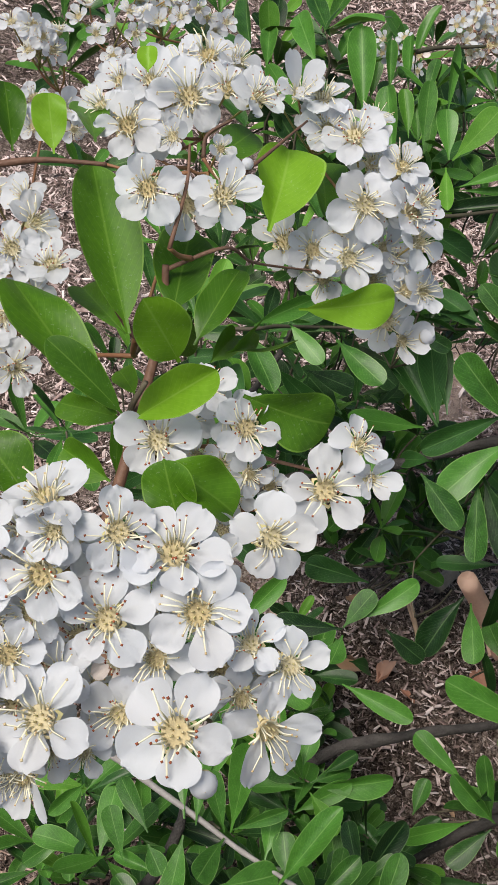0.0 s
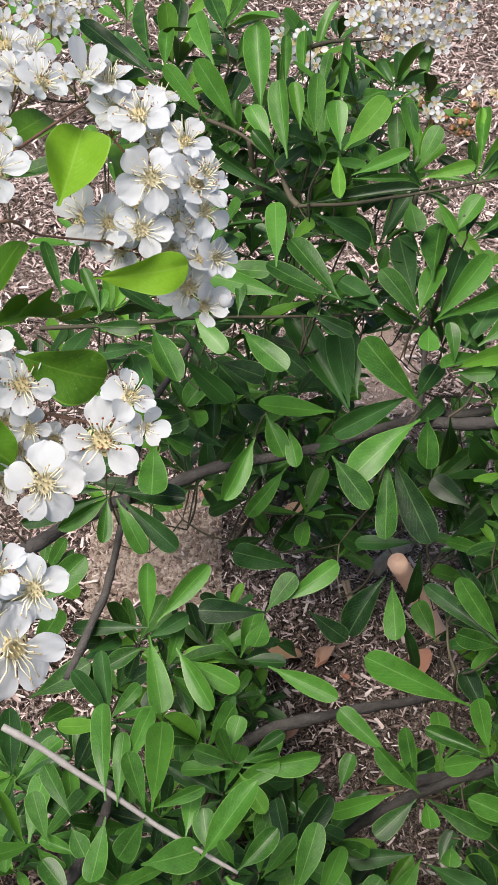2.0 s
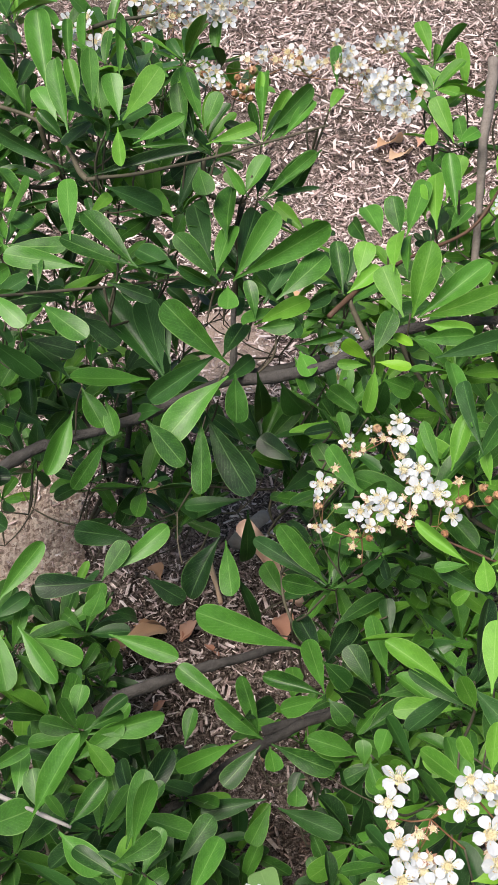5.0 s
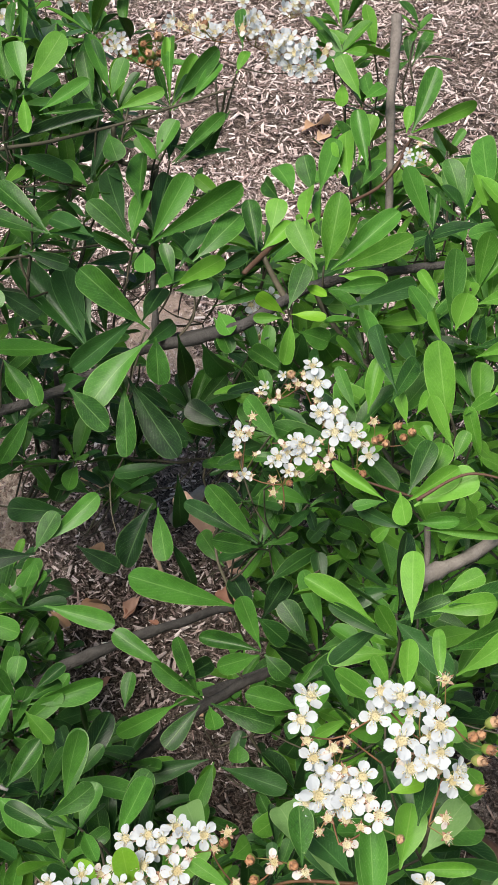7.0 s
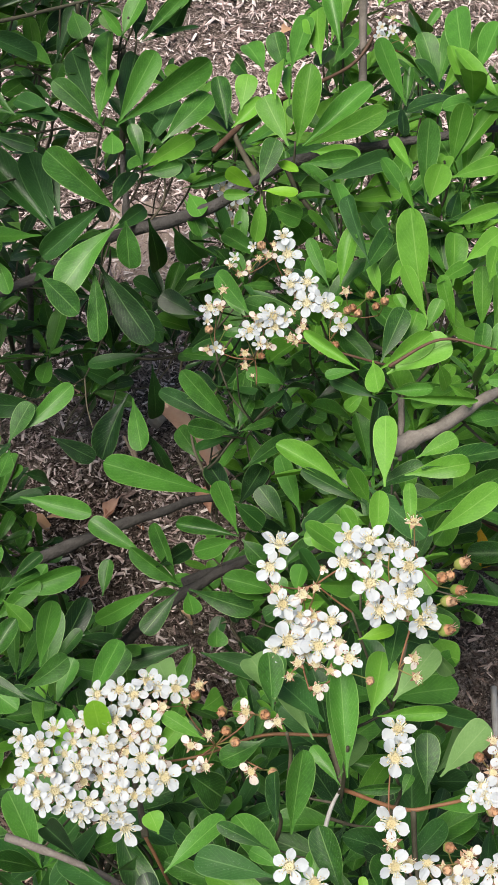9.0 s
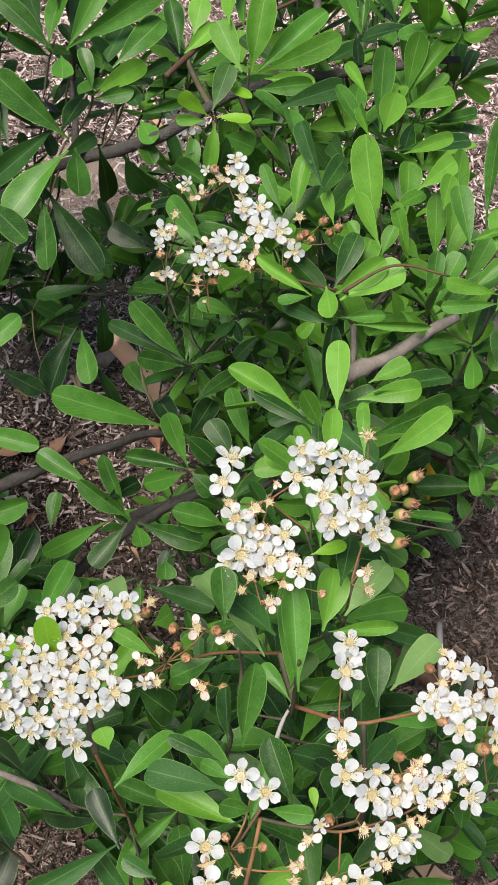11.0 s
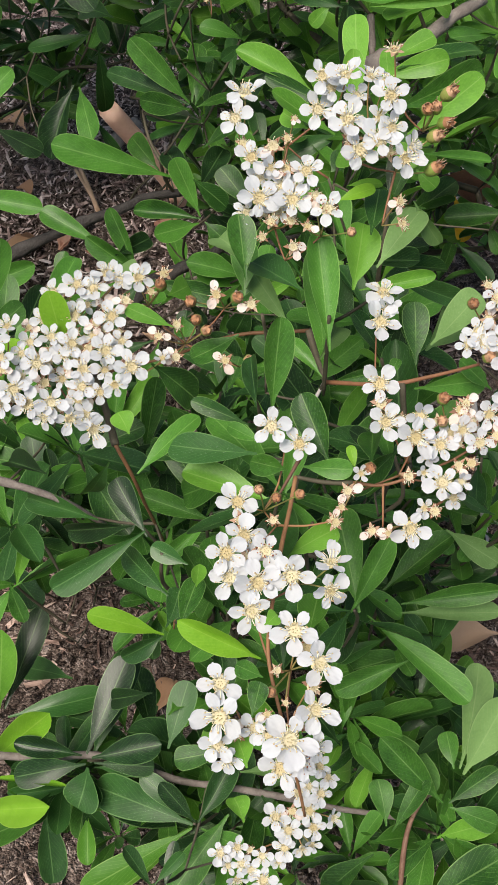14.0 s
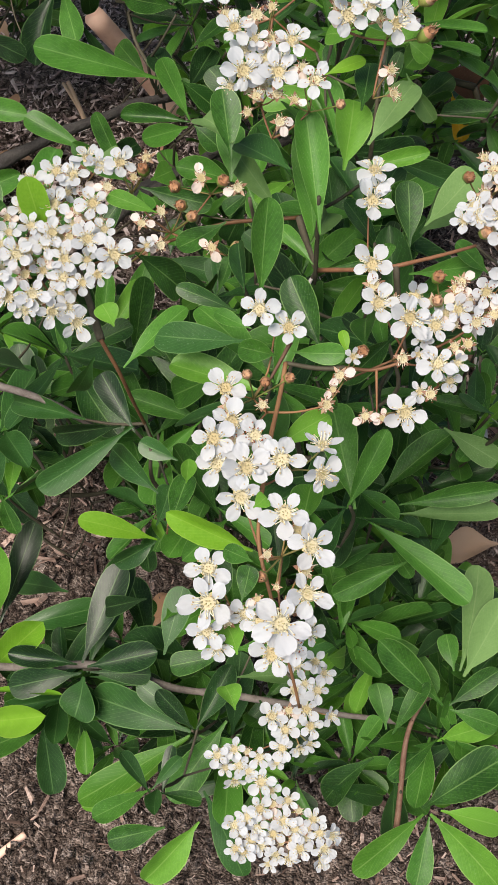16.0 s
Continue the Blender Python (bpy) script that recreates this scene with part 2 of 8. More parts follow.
# ---- helpers of this scene ----
def link(name, mesh, parent=None, m=None, **tags):
    ob = new(name, mesh)
    ob.parent = parent
    if m is not None:
        ob.matrix_basis = m
    return tagged(ob, **tags)


def mesh_of(name, verts, faces, mats, which=None, uvs=None, smooth=True):
    me = bpy.data.meshes.new(name)
    me.from_pydata([tuple(v) for v in verts], [], faces)
    for m in mats:
        me.materials.append(m)
    if which is not None:
        me.polygons.foreach_set("material_index", which)
    me.polygons.foreach_set("use_smooth", [smooth] * len(faces))
    if uvs is not None:
        layer = me.uv_layers.new(name="UVMap")
        for loop in me.loops:
            layer.data[loop.index].uv = uvs[loop.vertex_index]
    me.update()
    return me


def tube(verts, faces, which, path, radii, sides, slot):
    """Adds a tapering tube along a path of points, closed at its ends."""
    path = [Vector(p) for p in path]
    first, side = len(verts), None
    for i, p in enumerate(path):
        way = (path[min(i + 1, len(path) - 1)] - path[max(i - 1, 0)]).normalized()
        if side is None:
            side = way.orthogonal().normalized()
        side = (side - way * side.dot(way)).normalized()
        other = way.cross(side)
        for k in range(sides):
            a = 2 * math.pi * k / sides
            verts.append(p + radii[i] * (math.cos(a) * side + math.sin(a) * other))
    for i in range(len(path) - 1):
        for k in range(sides):
            a, b = first + i * sides + k, first + i * sides + (k + 1) % sides
            faces.append((a, b, b + sides, a + sides))
            which.append(slot)
    faces.append(tuple(first + k for k in reversed(range(sides))))
    faces.append(tuple(first + (len(path) - 1) * sides + k for k in range(sides)))
    which.extend((slot, slot))


def spline(points, per=6):
    """Catmull-Rom through the points."""
    pts = [Vector(p) for p in points]
    pts = [2 * pts[0] - pts[1], *pts, 2 * pts[-1] - pts[-2]]
    out = []
    for a, b, c, d in zip(pts, pts[1:], pts[2:], pts[3:]):
        for k in range(per):
            t = k / per
            out.append(0.5 * (2 * b + (c - a) * t + (2 * a - 5 * b + 4 * c - d) * t * t + (3 * b - a - 3 * c + d) * t**3))
    return out + [pts[-2]]


def blade(name, bend, fold, twist, rows, cols, mats, wave=0.0, broad=0.6, fullness=1.9, hook=0.0, aspect=0.33):
    """A leaf of length 1 along +y and width 1 in x, facing +z: narrow at the stalk, parallel-sided, round at its tip."""
    verts, faces, uvs = [], [], []
    def shape(s):
        if s < broad:
            x = max(0.0, (s - 0.07) / (broad - 0.07))
            body = math.sin(math.pi / 2 * x) ** (2.0 / fullness)
        else:
            body = max(0.0, 1 - ((s - broad) / (1 - broad)) ** 2.8) ** 0.5
        return 0.5 * max(0.07 if s < 0.3 else 0.0, body)

    for i in range(rows + 1):
        s = 1 - (1 - i / rows) ** 1.7
        half = shape(s)
        for j in range(cols + 1):
            u = 2 * j / cols - 1
            x = u * half + 0.06 * twist * math.sin(math.pi * s)
            z = (abs(u) ** 1.3 * fold + wave * math.sin(9 * s + 2 * u) * abs(u) + 1.5 * twist * u * s) * half * aspect - bend * s * s
            z -= hook * max(0.0, s - 0.75) ** 2 * 4
            y = s * (1 - 0.35 * bend * bend * s)
            verts.append((x, y, z))
            uvs.append((0.5 + 0.5 * u, s))
    for i in range(rows):
        for j in range(cols):
            a = i * (cols + 1) + j
            faces.append((a, a + 1, a + cols + 2, a + cols + 1))
    return mesh_of(name, verts, faces, mats, uvs=uvs)


FORMS = [(0.12, 0.16, 0.12, 0.05, 0.68), (-0.05, 0.36, -0.18, 0.03, 0.62), (0.22, 0.26, 0.28, 0.08, 0.74), (0.03, 0.52, 0.05, 0.05, 0.66), (-0.14, 0.2, -0.28, 0.1, 0.72), (0.16, 0.66, 0.18, 0.12, 0.63), (0.07, 0.3, -0.12, 0.06, 0.77)]
BLADES = {k: [blade("leaf", b, f, w, 12, 4, [m], v, p + 0.03, 1.9, 0.4 * v) for b, f, w, v, p in FORMS] for k, m in LEAF.items()}
FINE = {k: [blade("leaf", b * 0.8, f, w, 20, 8, [m], v * 2, p * 0.92, 2.6, 0.7 * v, 0.5) for b, f, w, v, p in FORMS] for k, m in LEAF.items()}


def knob(verts, faces, which, at, r, slot):
    i = len(verts)
    for d in ((1, 0, 0), (0, 1, 0), (-1, 0, 0), (0, -1, 0), (0, 0, 1), (0, 0, -1)):
        verts.append((at[0] + d[0] * r, at[1] + d[1] * r, at[2] + d[2] * r))
    for g in range(4):
        faces.extend([(i + g, i + (g + 1) % 4, i + 4), (i + (g + 1) % 4, i + g, i + 5)])
        which.extend((slot, slot))


def flower_mesh(name, petals, old, closed=0.0, pink=False, seed=1, spent=False, wide_petals=0.16, reach=1.0):
    """One five-petalled flower, 1 across, facing +z: clawed spoon petals, a dished centre, stamens. The stalk joins at the origin."""
    rng = random.Random(seed)
    verts, faces, which = [], [], []
    mats = [petal_pink if pink else petal, cup, filament, anther_old if old else anther, sepal, carpel]
    for p in range(5):
        turn = 2 * math.pi * p / 5 + rng.uniform(-0.16, 0.16)
        if p not in petals:
            continue
        lift, size = 0.24 + closed + rng.uniform(-0.3, 0.36), rng.uniform(0.86, 1.1)
        nr, nc, first = 9, 6, len(verts)
        curl, tilt, dish = rng.uniform(0.0, 0.32), rng.uniform(-0.6, 0.6), rng.uniform(0.35, 1.3)
        ripple, wide = rng.uniform(0.01, 0.028), rng.uniform(0.86, 1.1)
        for i in range(nr + 1):
            s = 1 - (1 - i / nr) ** 1.7
            if s > 0.55:
                half = math.sqrt(max(0.0, 1 - ((s - 0.55) / 0.45) ** 2.4))
            else:
                half = 0.2 + 0.8 * math.sin(math.pi / 2 * s / 0.55) ** 1.35
            half = max(wide_petals * size * wide * half, 0.055 if i == nr else 0.02)
            for j in range(nc + 1):
                u = 2 * j / nc - 1
                r = 0.1 + s * 0.4 * size - 0.012 * u * u * s**6 + 0.011 * s * s * math.sin(4 * u + 3 * p + seed)
                side = u * half
                z = 0.01 + (r - 0.1) * math.tan(lift) - curl * s * s * 0.2 + dish * side * side * 1.9 + tilt * side * s + ripple * math.sin(6 * u + 7 * s + 2 * p)
                verts.append((r * math.cos(turn) - side * math.sin(turn), r * math.sin(turn) + side * math.cos(turn), z))
        for i in range(nr):
            for j in range(nc):
                a = first + i * (nc + 1) + j
                faces.append((a, a + 1, a + nc + 2, a + nc + 1))
                which.append(0)
    # a swollen base that opens into a dished centre
    rings = [(0.03, -0.16), (0.085, -0.13), (0.13, -0.05), (0.155, 0.02), (0.148, 0.04), (0.128, 0.04), (0.095, 0.022), (0.05, 0.012), (0.0, 0.01)]
    first, k = len(verts), 12
    for r, z in rings:
        r *= 1.35 - 0.35 * reach
        for a in range(k):
            verts.append((r * math.cos(2 * math.pi * a / k), r * math.sin(2 * math.pi * a / k), z + (0.012 * math.sin(5 * a) if r > 0.1 else 0)))
    for i in range(len(rings) - 1):
        for a in range(k):
            faces.append((first + i * k + a, first + i * k + (a + 1) % k, first + (i + 1) * k + (a + 1) % k, first + (i + 1) * k + a))
            which.append(5 if i < 3 else 1)
    # five styles in the middle
    for p in range(5):
        t = 2 * math.pi * p / 5 + 0.3
        r = 0.035
        e = (r * 1.5 * math.cos(t), r * 1.5 * math.sin(t), 0.085)
        tube(verts, faces, which, ((r * math.cos(t), r * math.sin(t), -0.02), e), (0.013, 0.010), 4, 5)
        knob(verts, faces, which, e, 0.014, 5)
    # five sepals, short under the petals, spread and dry once these have dropped
    for p in range(5):
        t = 2 * math.pi * (p + 0.5) / 5
        i0 = len(verts)
        tip, high = (rng.uniform(0.26, 0.36), rng.uniform(-0.06, 0.1)) if spent else (0.2, 0.0)
        for r, w, z in ((0.115, -0.07, 0.02), (0.115, 0.07, 0.02), (0.5 * (tip + 0.11), 0.05, 0.5 * high), (tip, 0.0, high), (0.5 * (tip + 0.11), -0.05, 0.5 * high), (0.16, 0.0, 0.03)):
            verts.append((r * math.cos(t) - w * math.sin(t), r * math.sin(t) + w * math.cos(t), z))
        faces.extend([(i0, i0 + 5, i0 + 4), (i0 + 5, i0 + 1, i0 + 2), (i0 + 4, i0 + 5, i0 + 3), (i0 + 5, i0 + 2, i0 + 3)])
        which.extend([4 if spent else 5] * 4)
    # stamens in a loose ring, leaning outwards
    count = 20 if not spent else 15
    for q in range(count):
        t = 2 * math.pi * (q + rng.uniform(-0.35, 0.35)) / count
        lean, length = radians(rng.uniform(6, 50 + 10 * reach)), reach * rng.uniform(0.12, 0.27) * (0.9 if spent else 1)
        r0 = rng.uniform(0.1, 0.125) * (1.35 - 0.35 * reach)
        c, s = math.cos(t), math.sin(t)
        r1, z1 = r0 + 0.5 * length * math.sin(lean * 0.7), 0.03 + 0.5 * length * math.cos(lean * 0.7)
        r2, z2 = r0 + length * math.sin(lean), 0.03 + length * math.cos(lean)
        t2 = t + rng.uniform(-0.25, 0.25)
        e = (r2 * math.cos(t2), r2 * math.sin(t2), z2)
        tube(verts, faces, which, ((r0 * c, r0 * s, 0.03), (r1 * c, r1 * s, z1), e), (0.012, 0.011, 0.009), 3, 2)
        if not spent or rng.random() < 0.8:
            knob(verts, faces, which, e, rng.uniform(0.018, 0.026) * (1.7 - 0.7 * reach), 3)
    return mesh_of(name, verts, faces, mats, which)


def fruit_mesh(name, seed):
    """A young fruit, 1 across: a swollen urn crowned by dry sepals and withered stamens."""
    rng = random.Random(seed)
    verts, faces, which = [], [], []
    rings, k = [(0.07, -0.75), (0.2, -0.66), (0.36, -0.4), (0.42, -0.1), (0.38, 0.16), (0.29, 0.34), (0.27, 0.46), (0.14, 0.36), (0.0, 0.34)], 12
    for r, z in rings:
        for a in range(k):
            w = 1 + 0.06 * math.cos(5 * 2 * math.pi * a / k + seed) * (1 if r > 0.2 else 0)
            verts.append((r * w * math.cos(2 * math.pi * a / k), r * w * math.sin(2 * math.pi * a / k), z))
    for i in range(len(rings) - 1):
        for a in range(k):
            faces.append((i * k + a, i * k + (a + 1) % k, (i + 1) * k + (a + 1) % k, (i + 1) * k + a))
            which.append(0 if i < 4 else 2)
    for p in range(5):
        t, i0 = 2 * math.pi * p / 5 + rng.uniform(-0.2, 0.2), len(verts)
        tip, high = rng.uniform(0.1, 0.4), rng.uniform(0.6, 0.78)
        for r, w, z in ((0.27, -0.15, 0.38), (0.27, 0.15, 0.38), (tip, 0.0, high), (0.33, 0.0, 0.5)):
            verts.append((r * math.cos(t) - w * math.sin(t), r * math.sin(t) + w * math.cos(t), z))
        faces.extend([(i0, i0 + 1, i0 + 3), (i0, i0 + 3, i0 + 2), (i0 + 3, i0 + 1, i0 + 2)])
        which.extend((2, 2, 2))
    for q in range(9):
        t, r = rng.uniform(0, 6.28), rng.uniform(0.05, 0.42)
        e = (r * math.cos(t), r * math.sin(t), rng.uniform(0.6, 0.95))
        tube(verts, faces, which, ((0.2 * math.cos(t), 0.2 * math.sin(t), 0.38), e), (0.03, 0.02), 3, 1)
    return mesh_of(name, verts, faces, [fruit_skin, sepal, calyx_red], which)


def lathe(name, profile, mats, slots, sides=12):
    verts, faces, which = [], [], []
    for r, z in profile:
        for a in range(sides):
            verts.append((r * math.cos(2 * math.pi * a / sides), r * math.sin(2 * math.pi * a / sides), z))
    for i in range(len(profile) - 1):
        for a in range(sides):
            faces.append((i * sides + a, i * sides + (a + 1) % sides, (i + 1) * sides + (a + 1) % sides, (i + 1) * sides + a))
            which.append(slots[i])
    return mesh_of(name, verts, faces, mats, which)


ALL = (0, 1, 2, 3, 4)
BLOOMS = {
    "o": [flower_mesh("flower", ALL, False, 0.0, seed=s) for s in (1, 2, 3, 4, 21, 22)],
    "a": [flower_mesh("flower", ALL, True, -0.1, seed=s) for s in (5, 6, 7)],
    "h": [flower_mesh("flower", ALL, False, 0.5, seed=s) for s in (8, 9)],
    "s": [flower_mesh("spent_flower", p, True, -0.2, True, s, True) for s, p in ((10, (0, 2)), (11, (1,)), (12, ()), (13, ()), (14, (3, 4)))],
    "b": [lathe("bud", [(0.05, -0.5), (0.28, -0.42), (0.42, -0.2), (0.5, 0.02), (0.45, 0.25), (0.28, 0.43), (0.02, 0.5)], [cup, petal], (0, 0, 0, 1, 1, 1))],
    "f": [fruit_mesh("young_fruit", s) for s in (1, 2, 3)],
}
# fuller flowers of the tall branch, with rounder petals and long spreading stamens
FULL = dict(BLOOMS)
FULL["o"] = [flower_mesh("flower", ALL, s % 3 == 0, 0.0, seed=s, wide_petals=0.196, reach=1.4) for s in range(31, 39)]
FULL["a"] = [flower_mesh("flower", ALL, True, -0.1, seed=s, wide_petals=0.2, reach=1.4) for s in range(41, 45)]
FULL["h"] = [flower_mesh("flower", ALL, s > 52, 0.5, seed=s, wide_petals=0.19, reach=1.4) for s in range(51, 54)]

WORK = {}
JOINTS = {}
rng = random.Random(11)


def turned(place, az, el, roll, sx, sy, sz):
    """A pose whose y axis points along azimuth and elevation; at roll 0 its z axis is as upright as can be."""
    a, e = radians(az), radians(el)
    d = Vector((math.cos(e) * math.cos(a), math.cos(e) * math.sin(a), math.sin(e)))
    up = Vector((0, 0, 1)) - d * d.z
    if up.length < 0.05:
        up = Vector((0, -1, 0)) - d * -d.y
    up.normalize()
    side = d.cross(up)
    n = up * math.cos(radians(roll)) + side * math.sin(radians(roll))
    x = d.cross(n)
    m = Matrix((x, d, n)).transposed().to_4x4()
    m.translation = place
    return m @ Matrix.Diagonal((sx, sy, sz, 1))


def shrub(base, label):
    ob = new("firethorn_shrub")
    ob.location = base
    ob.empty_display_size = 0.05
    return tagged(ob, label, "shrub", "flowering shrubs")


def under(parent, place):
    return Matrix.Translation(Vector(place) - parent.location)


def branch(parent, material, radius, *points):
    """A woody branch, slightly knotty, tapering to its end."""
    verts, faces, which = [], [], []
    o = Vector(points[0])
    path = spline([Vector(p) - o for p in points], 7)
    radii = []
    for i, p in enumerate(path):
        s = i / (len(path) - 1)
        k = noise.noise(p * 90) * 0.16 + noise.noise(p * 300) * 0.1
        radii.append(radius * (1.1 - 0.5 * s) * (1 + k + (0.18 if i % 7 == 3 and radius > 0.001 else 0)))
        p += Vector((noise.noise(p * 60 + Vector((9, 0, 0))), noise.noise(p * 60 + Vector((0, 9, 0))), noise.noise(p * 60))) * radius * 0.5
    tube(verts, faces, which, path, radii, 10, 0)
    JOINTS.setdefault(parent, []).append([p + o for p in path[::3]])
    link("branch", mesh_of("branch", verts, faces, [material], which), parent, under(parent, o))


def sprig(parent, place):
    """A short twig, on which leaves() then sets its leaves."""
    o = Vector(place)
    hub = parent.location + Vector((0, 0, 0.08))
    back = (hub - o).normalized() * 0.6 + Vector((0, 0, -0.7))
    back = back.normalized() * min(0.01 if parent is near else 0.03, max(0.005, (o.z - 0.004) * 0.9))
    bend = Vector((rng.uniform(-1, 1), rng.uniform(-1, 1), 0)) * (0.001 if parent is near else 0.004)
    verts, faces, which = [], [], []
    path = spline([back, back * 0.5 + bend, Vector((0, 0, 0))], 4)
    tube(verts, faces, which, path, [(0.0005 if parent is near else 0.0006) * (0.5 + 0.6 * min(1, i / 2) - 0.4 * i / len(path)) for i in range(len(path))], 7, 0)
    JOINTS.setdefault(parent, []).append([o + back])
    WORK["twig"] = link("twig", mesh_of("twig", verts, faces, [twig_bark], which), parent, under(parent, o))
    WORK["fine"] = parent is near


def leaves(*rows):
    """Rows of kind, place from the twig's end in mm, azimuth, elevation, roll, length and width in mm."""
    pool = FINE if WORK["fine"] else BLADES
    for kind, x, y, z, az, el, roll, length, width in rows:
        mesh = rng.choice(pool[kind])
        depth = max(length, width * 2) * 0.001
        link("leaf", mesh, WORK["twig"], turned((x * 0.001, y * 0.001, z * 0.001), az, el, roll, width * 0.001, length * 0.001, depth))


def cluster(parent, place):
    """The foot of a flower head; flowers() adds flowers to it and finish() its branching stem."""
    WORK["foot"], WORK["shrub"], WORK["rows"] = Vector(place), parent, []
    JOINTS.setdefault(parent, []).append([Vector(place)])


def flowers(*rows):
    """Rows of kind, place from the foot in mm, azimuth and elevation of the face, and width in mm."""
    WORK["rows"].extend(rows)


def deeper(rows, kind):
    """Flowers of the layer below, seen in the gaps where the flowers of a head stand close together."""
    more = []
    full = [row for row in rows if row[0] in "oah" and row[6] > 6.5]
    for i, a in enumerate(full):
        for b in full[:i]:
            p, q, w = Vector(a[1:4]), Vector(b[1:4]), 0.5 * (a[6] + b[6])
            if not 0.65 * w < (p - q).length < 1.35 * w:
                continue
            az, el = 0.5 * (a[4] + b[4]), 0.5 * (a[5] + b[5])
            if abs(a[4] - b[4]) > 60:
                continue
            c, e = radians(az), radians(el)
            face = Vector((math.cos(e) * math.cos(c), math.cos(e) * math.sin(c), math.sin(e)))
            m = (p + q) * 0.5 - face * 0.34 * w
            if min((m - Vector(r[1:4])).length for r in rows + more) > 0.44 * w:
                more.append((kind, *m, az, el, 0.84 * w))
    return more


def finish():
    """A stem that forks from knot to knot, each knot holding the stalks of the flowers round it."""
    verts, faces, which, blooms, knots = [], [], [], [], []
    for kind, x, y, z, az, el, size in WORK["rows"] + deeper(WORK["rows"], "o" if WORK["shrub"] is near else "s"):
        p, a, e, w = Vector((x, y, z)) * 0.001, radians(az), radians(el), size * ((0.00106 if WORK["shrub"] is near and WORK["foot"].y < 0.225 else 0.00095) if kind in "oah" else 0.001)
        face = Vector((math.cos(e) * math.cos(a), math.cos(e) * math.sin(a), math.sin(e)))
        foot = p - face * w * (0.13 if kind in "oahs" else 0.45)
        blooms.append((kind, p, az, el, w, face, foot))
        for k in knots:
            if (k[0] / k[1] - foot).length < 0.010 and k[1] < 6:
                k[0] += foot
                k[1] += 1
                k[2].append((foot, face))
                break
        else:
            knots.append([foot.copy(), 1, [(foot, face)]])
    free = []
    for total, count, own in knots:
        mean = total / count
        way = sum((f for _, f in own), Vector()).normalized()
        free.append((mean - way * 0.008 + Vector((0, 0, -0.0025)), own))
    done = [Vector((0, 0, 0))]
    while free:
        a, n = min(((d, i) for i in range(len(free)) for d in done), key=lambda c: (c[0] - free[c[1]][0]).length)
        knot, own = free.pop(n)
        mid = (a + knot) * 0.5 + Vector((rng.uniform(-0.06, 0.06), rng.uniform(-0.06, 0.06), -0.08)) * (a - knot).length
        path = spline([a, mid, knot], 3)
        tube(verts, faces, which, path, [0.00032 - 0.00012 * i / (len(path) - 1) for i in range(len(path))], 5, 0)
        done.append(knot)
        for foot, face in own:
            path = spline([knot, (knot + foot) * 0.5 - face * 0.001, foot], 3)
            tube(verts, faces, which, path, [0.00019] * len(path), 5, 1)
    head = link("flower_head", mesh_of("stem", verts, faces, [stem_red, stalk], which), WORK["shrub"], under(WORK["shrub"], WORK["foot"]))
    for kind, p, az, el, w, face, foot in blooms:
        m = turned(p, az, el, rng.uniform(-180, 180), w, w, w) @ pose(0, 0, 0, -90)
        name = {"s": "spent_flower", "b": "bud", "f": "young_fruit"}.get(kind, "flower")
        link(name, rng.choice((FULL if WORK["shrub"] is near else BLOOMS)[kind]), head, m)


def rosette(x, y, z, fresh):
    """The leaves of one rosette whose twig ends at that place in mm, always the same for the same place."""
    r = random.Random(x * 7919 + y * 104729 + z * 31)
    start, rows, small = r.uniform(0, 360), [], r.random() < 0.3
    for k in range(r.randint(5, 8)):
        length = r.uniform(12, 20) if small else r.uniform(17, 32)
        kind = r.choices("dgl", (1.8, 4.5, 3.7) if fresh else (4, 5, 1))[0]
        rows.append((kind, r.uniform(-2, 2), r.uniform(-2, 2), r.uniform(-4, 1), start + 137.5 * k, r.uniform(-12, 62), r.uniform(-35, 35), length, length * r.uniform(0.26, 0.36)))
    return rows


def filling(parent, *places):
    """Rosettes of leaves in the depth of the shrub, each on its own twig."""
    for x, y, z in places:
        sprig(parent, Vector((x, y, z)) * 0.001)
        WORK["fine"] = False
        leaves(*rosette(x, y, z, parent is right))


def boughs(parent):
    """Thin branches that join all twigs, flower heads and limbs of a shrub to its foot, each by the shortest way."""
    parts = JOINTS[parent]
    hub = parent.location.copy()
    done, owner = [hub], [-1]
    best = [min(((p - hub).length, k, 0) for k, p in enumerate(ps)) for ps in parts]
    left, order = set(range(len(parts))), []
    while left:
        i = min(left, key=lambda n: best[n][0])
        left.remove(i)
        order.append((i, owner[best[i][2]], done[best[i][2]], parts[i][best[i][1]]))
        for p in parts[i]:
            done.append(p)
            owner.append(i)
            for n in left:
                for k, q in enumerate(parts[n]):
                    d = (p - q).length
                    if d < best[n][0]:
                        best[n] = (d, k, len(done) - 1)
    weight = {i: 1 for i in range(len(parts))}
    weight[-1] = 0
    for i, up, a, b in reversed(order):
        weight[up] += weight[i]
    for i, up, a, b in order:
        length = (a - b).length
        if length < 0.002:
            continue
        mid = (a + b) / 2 + (hub - (a + b) / 2) * min(0.05, 0.06 * length / max(0.01, (hub - b).length)) + Vector((0, 0, -0.025 * length))
        mid.z = max(mid.z, 0.001)
        r = min(0.0014, 0.00036 * weight[i] ** 0.34) * (0.7 if parent is near else 1)
        verts, faces, which = [], [], []
        path = spline([a - b, mid - b, Vector((0, 0, 0))], 4)
        tube(verts, faces, which, path, [r * (1.15 - 0.35 * k / len(path)) for k in range(len(path))], 6, 0)
        link("branch", mesh_of("branch", verts, faces, [stem_red if parent is near else twig_bark], which), parent, under(parent, b))

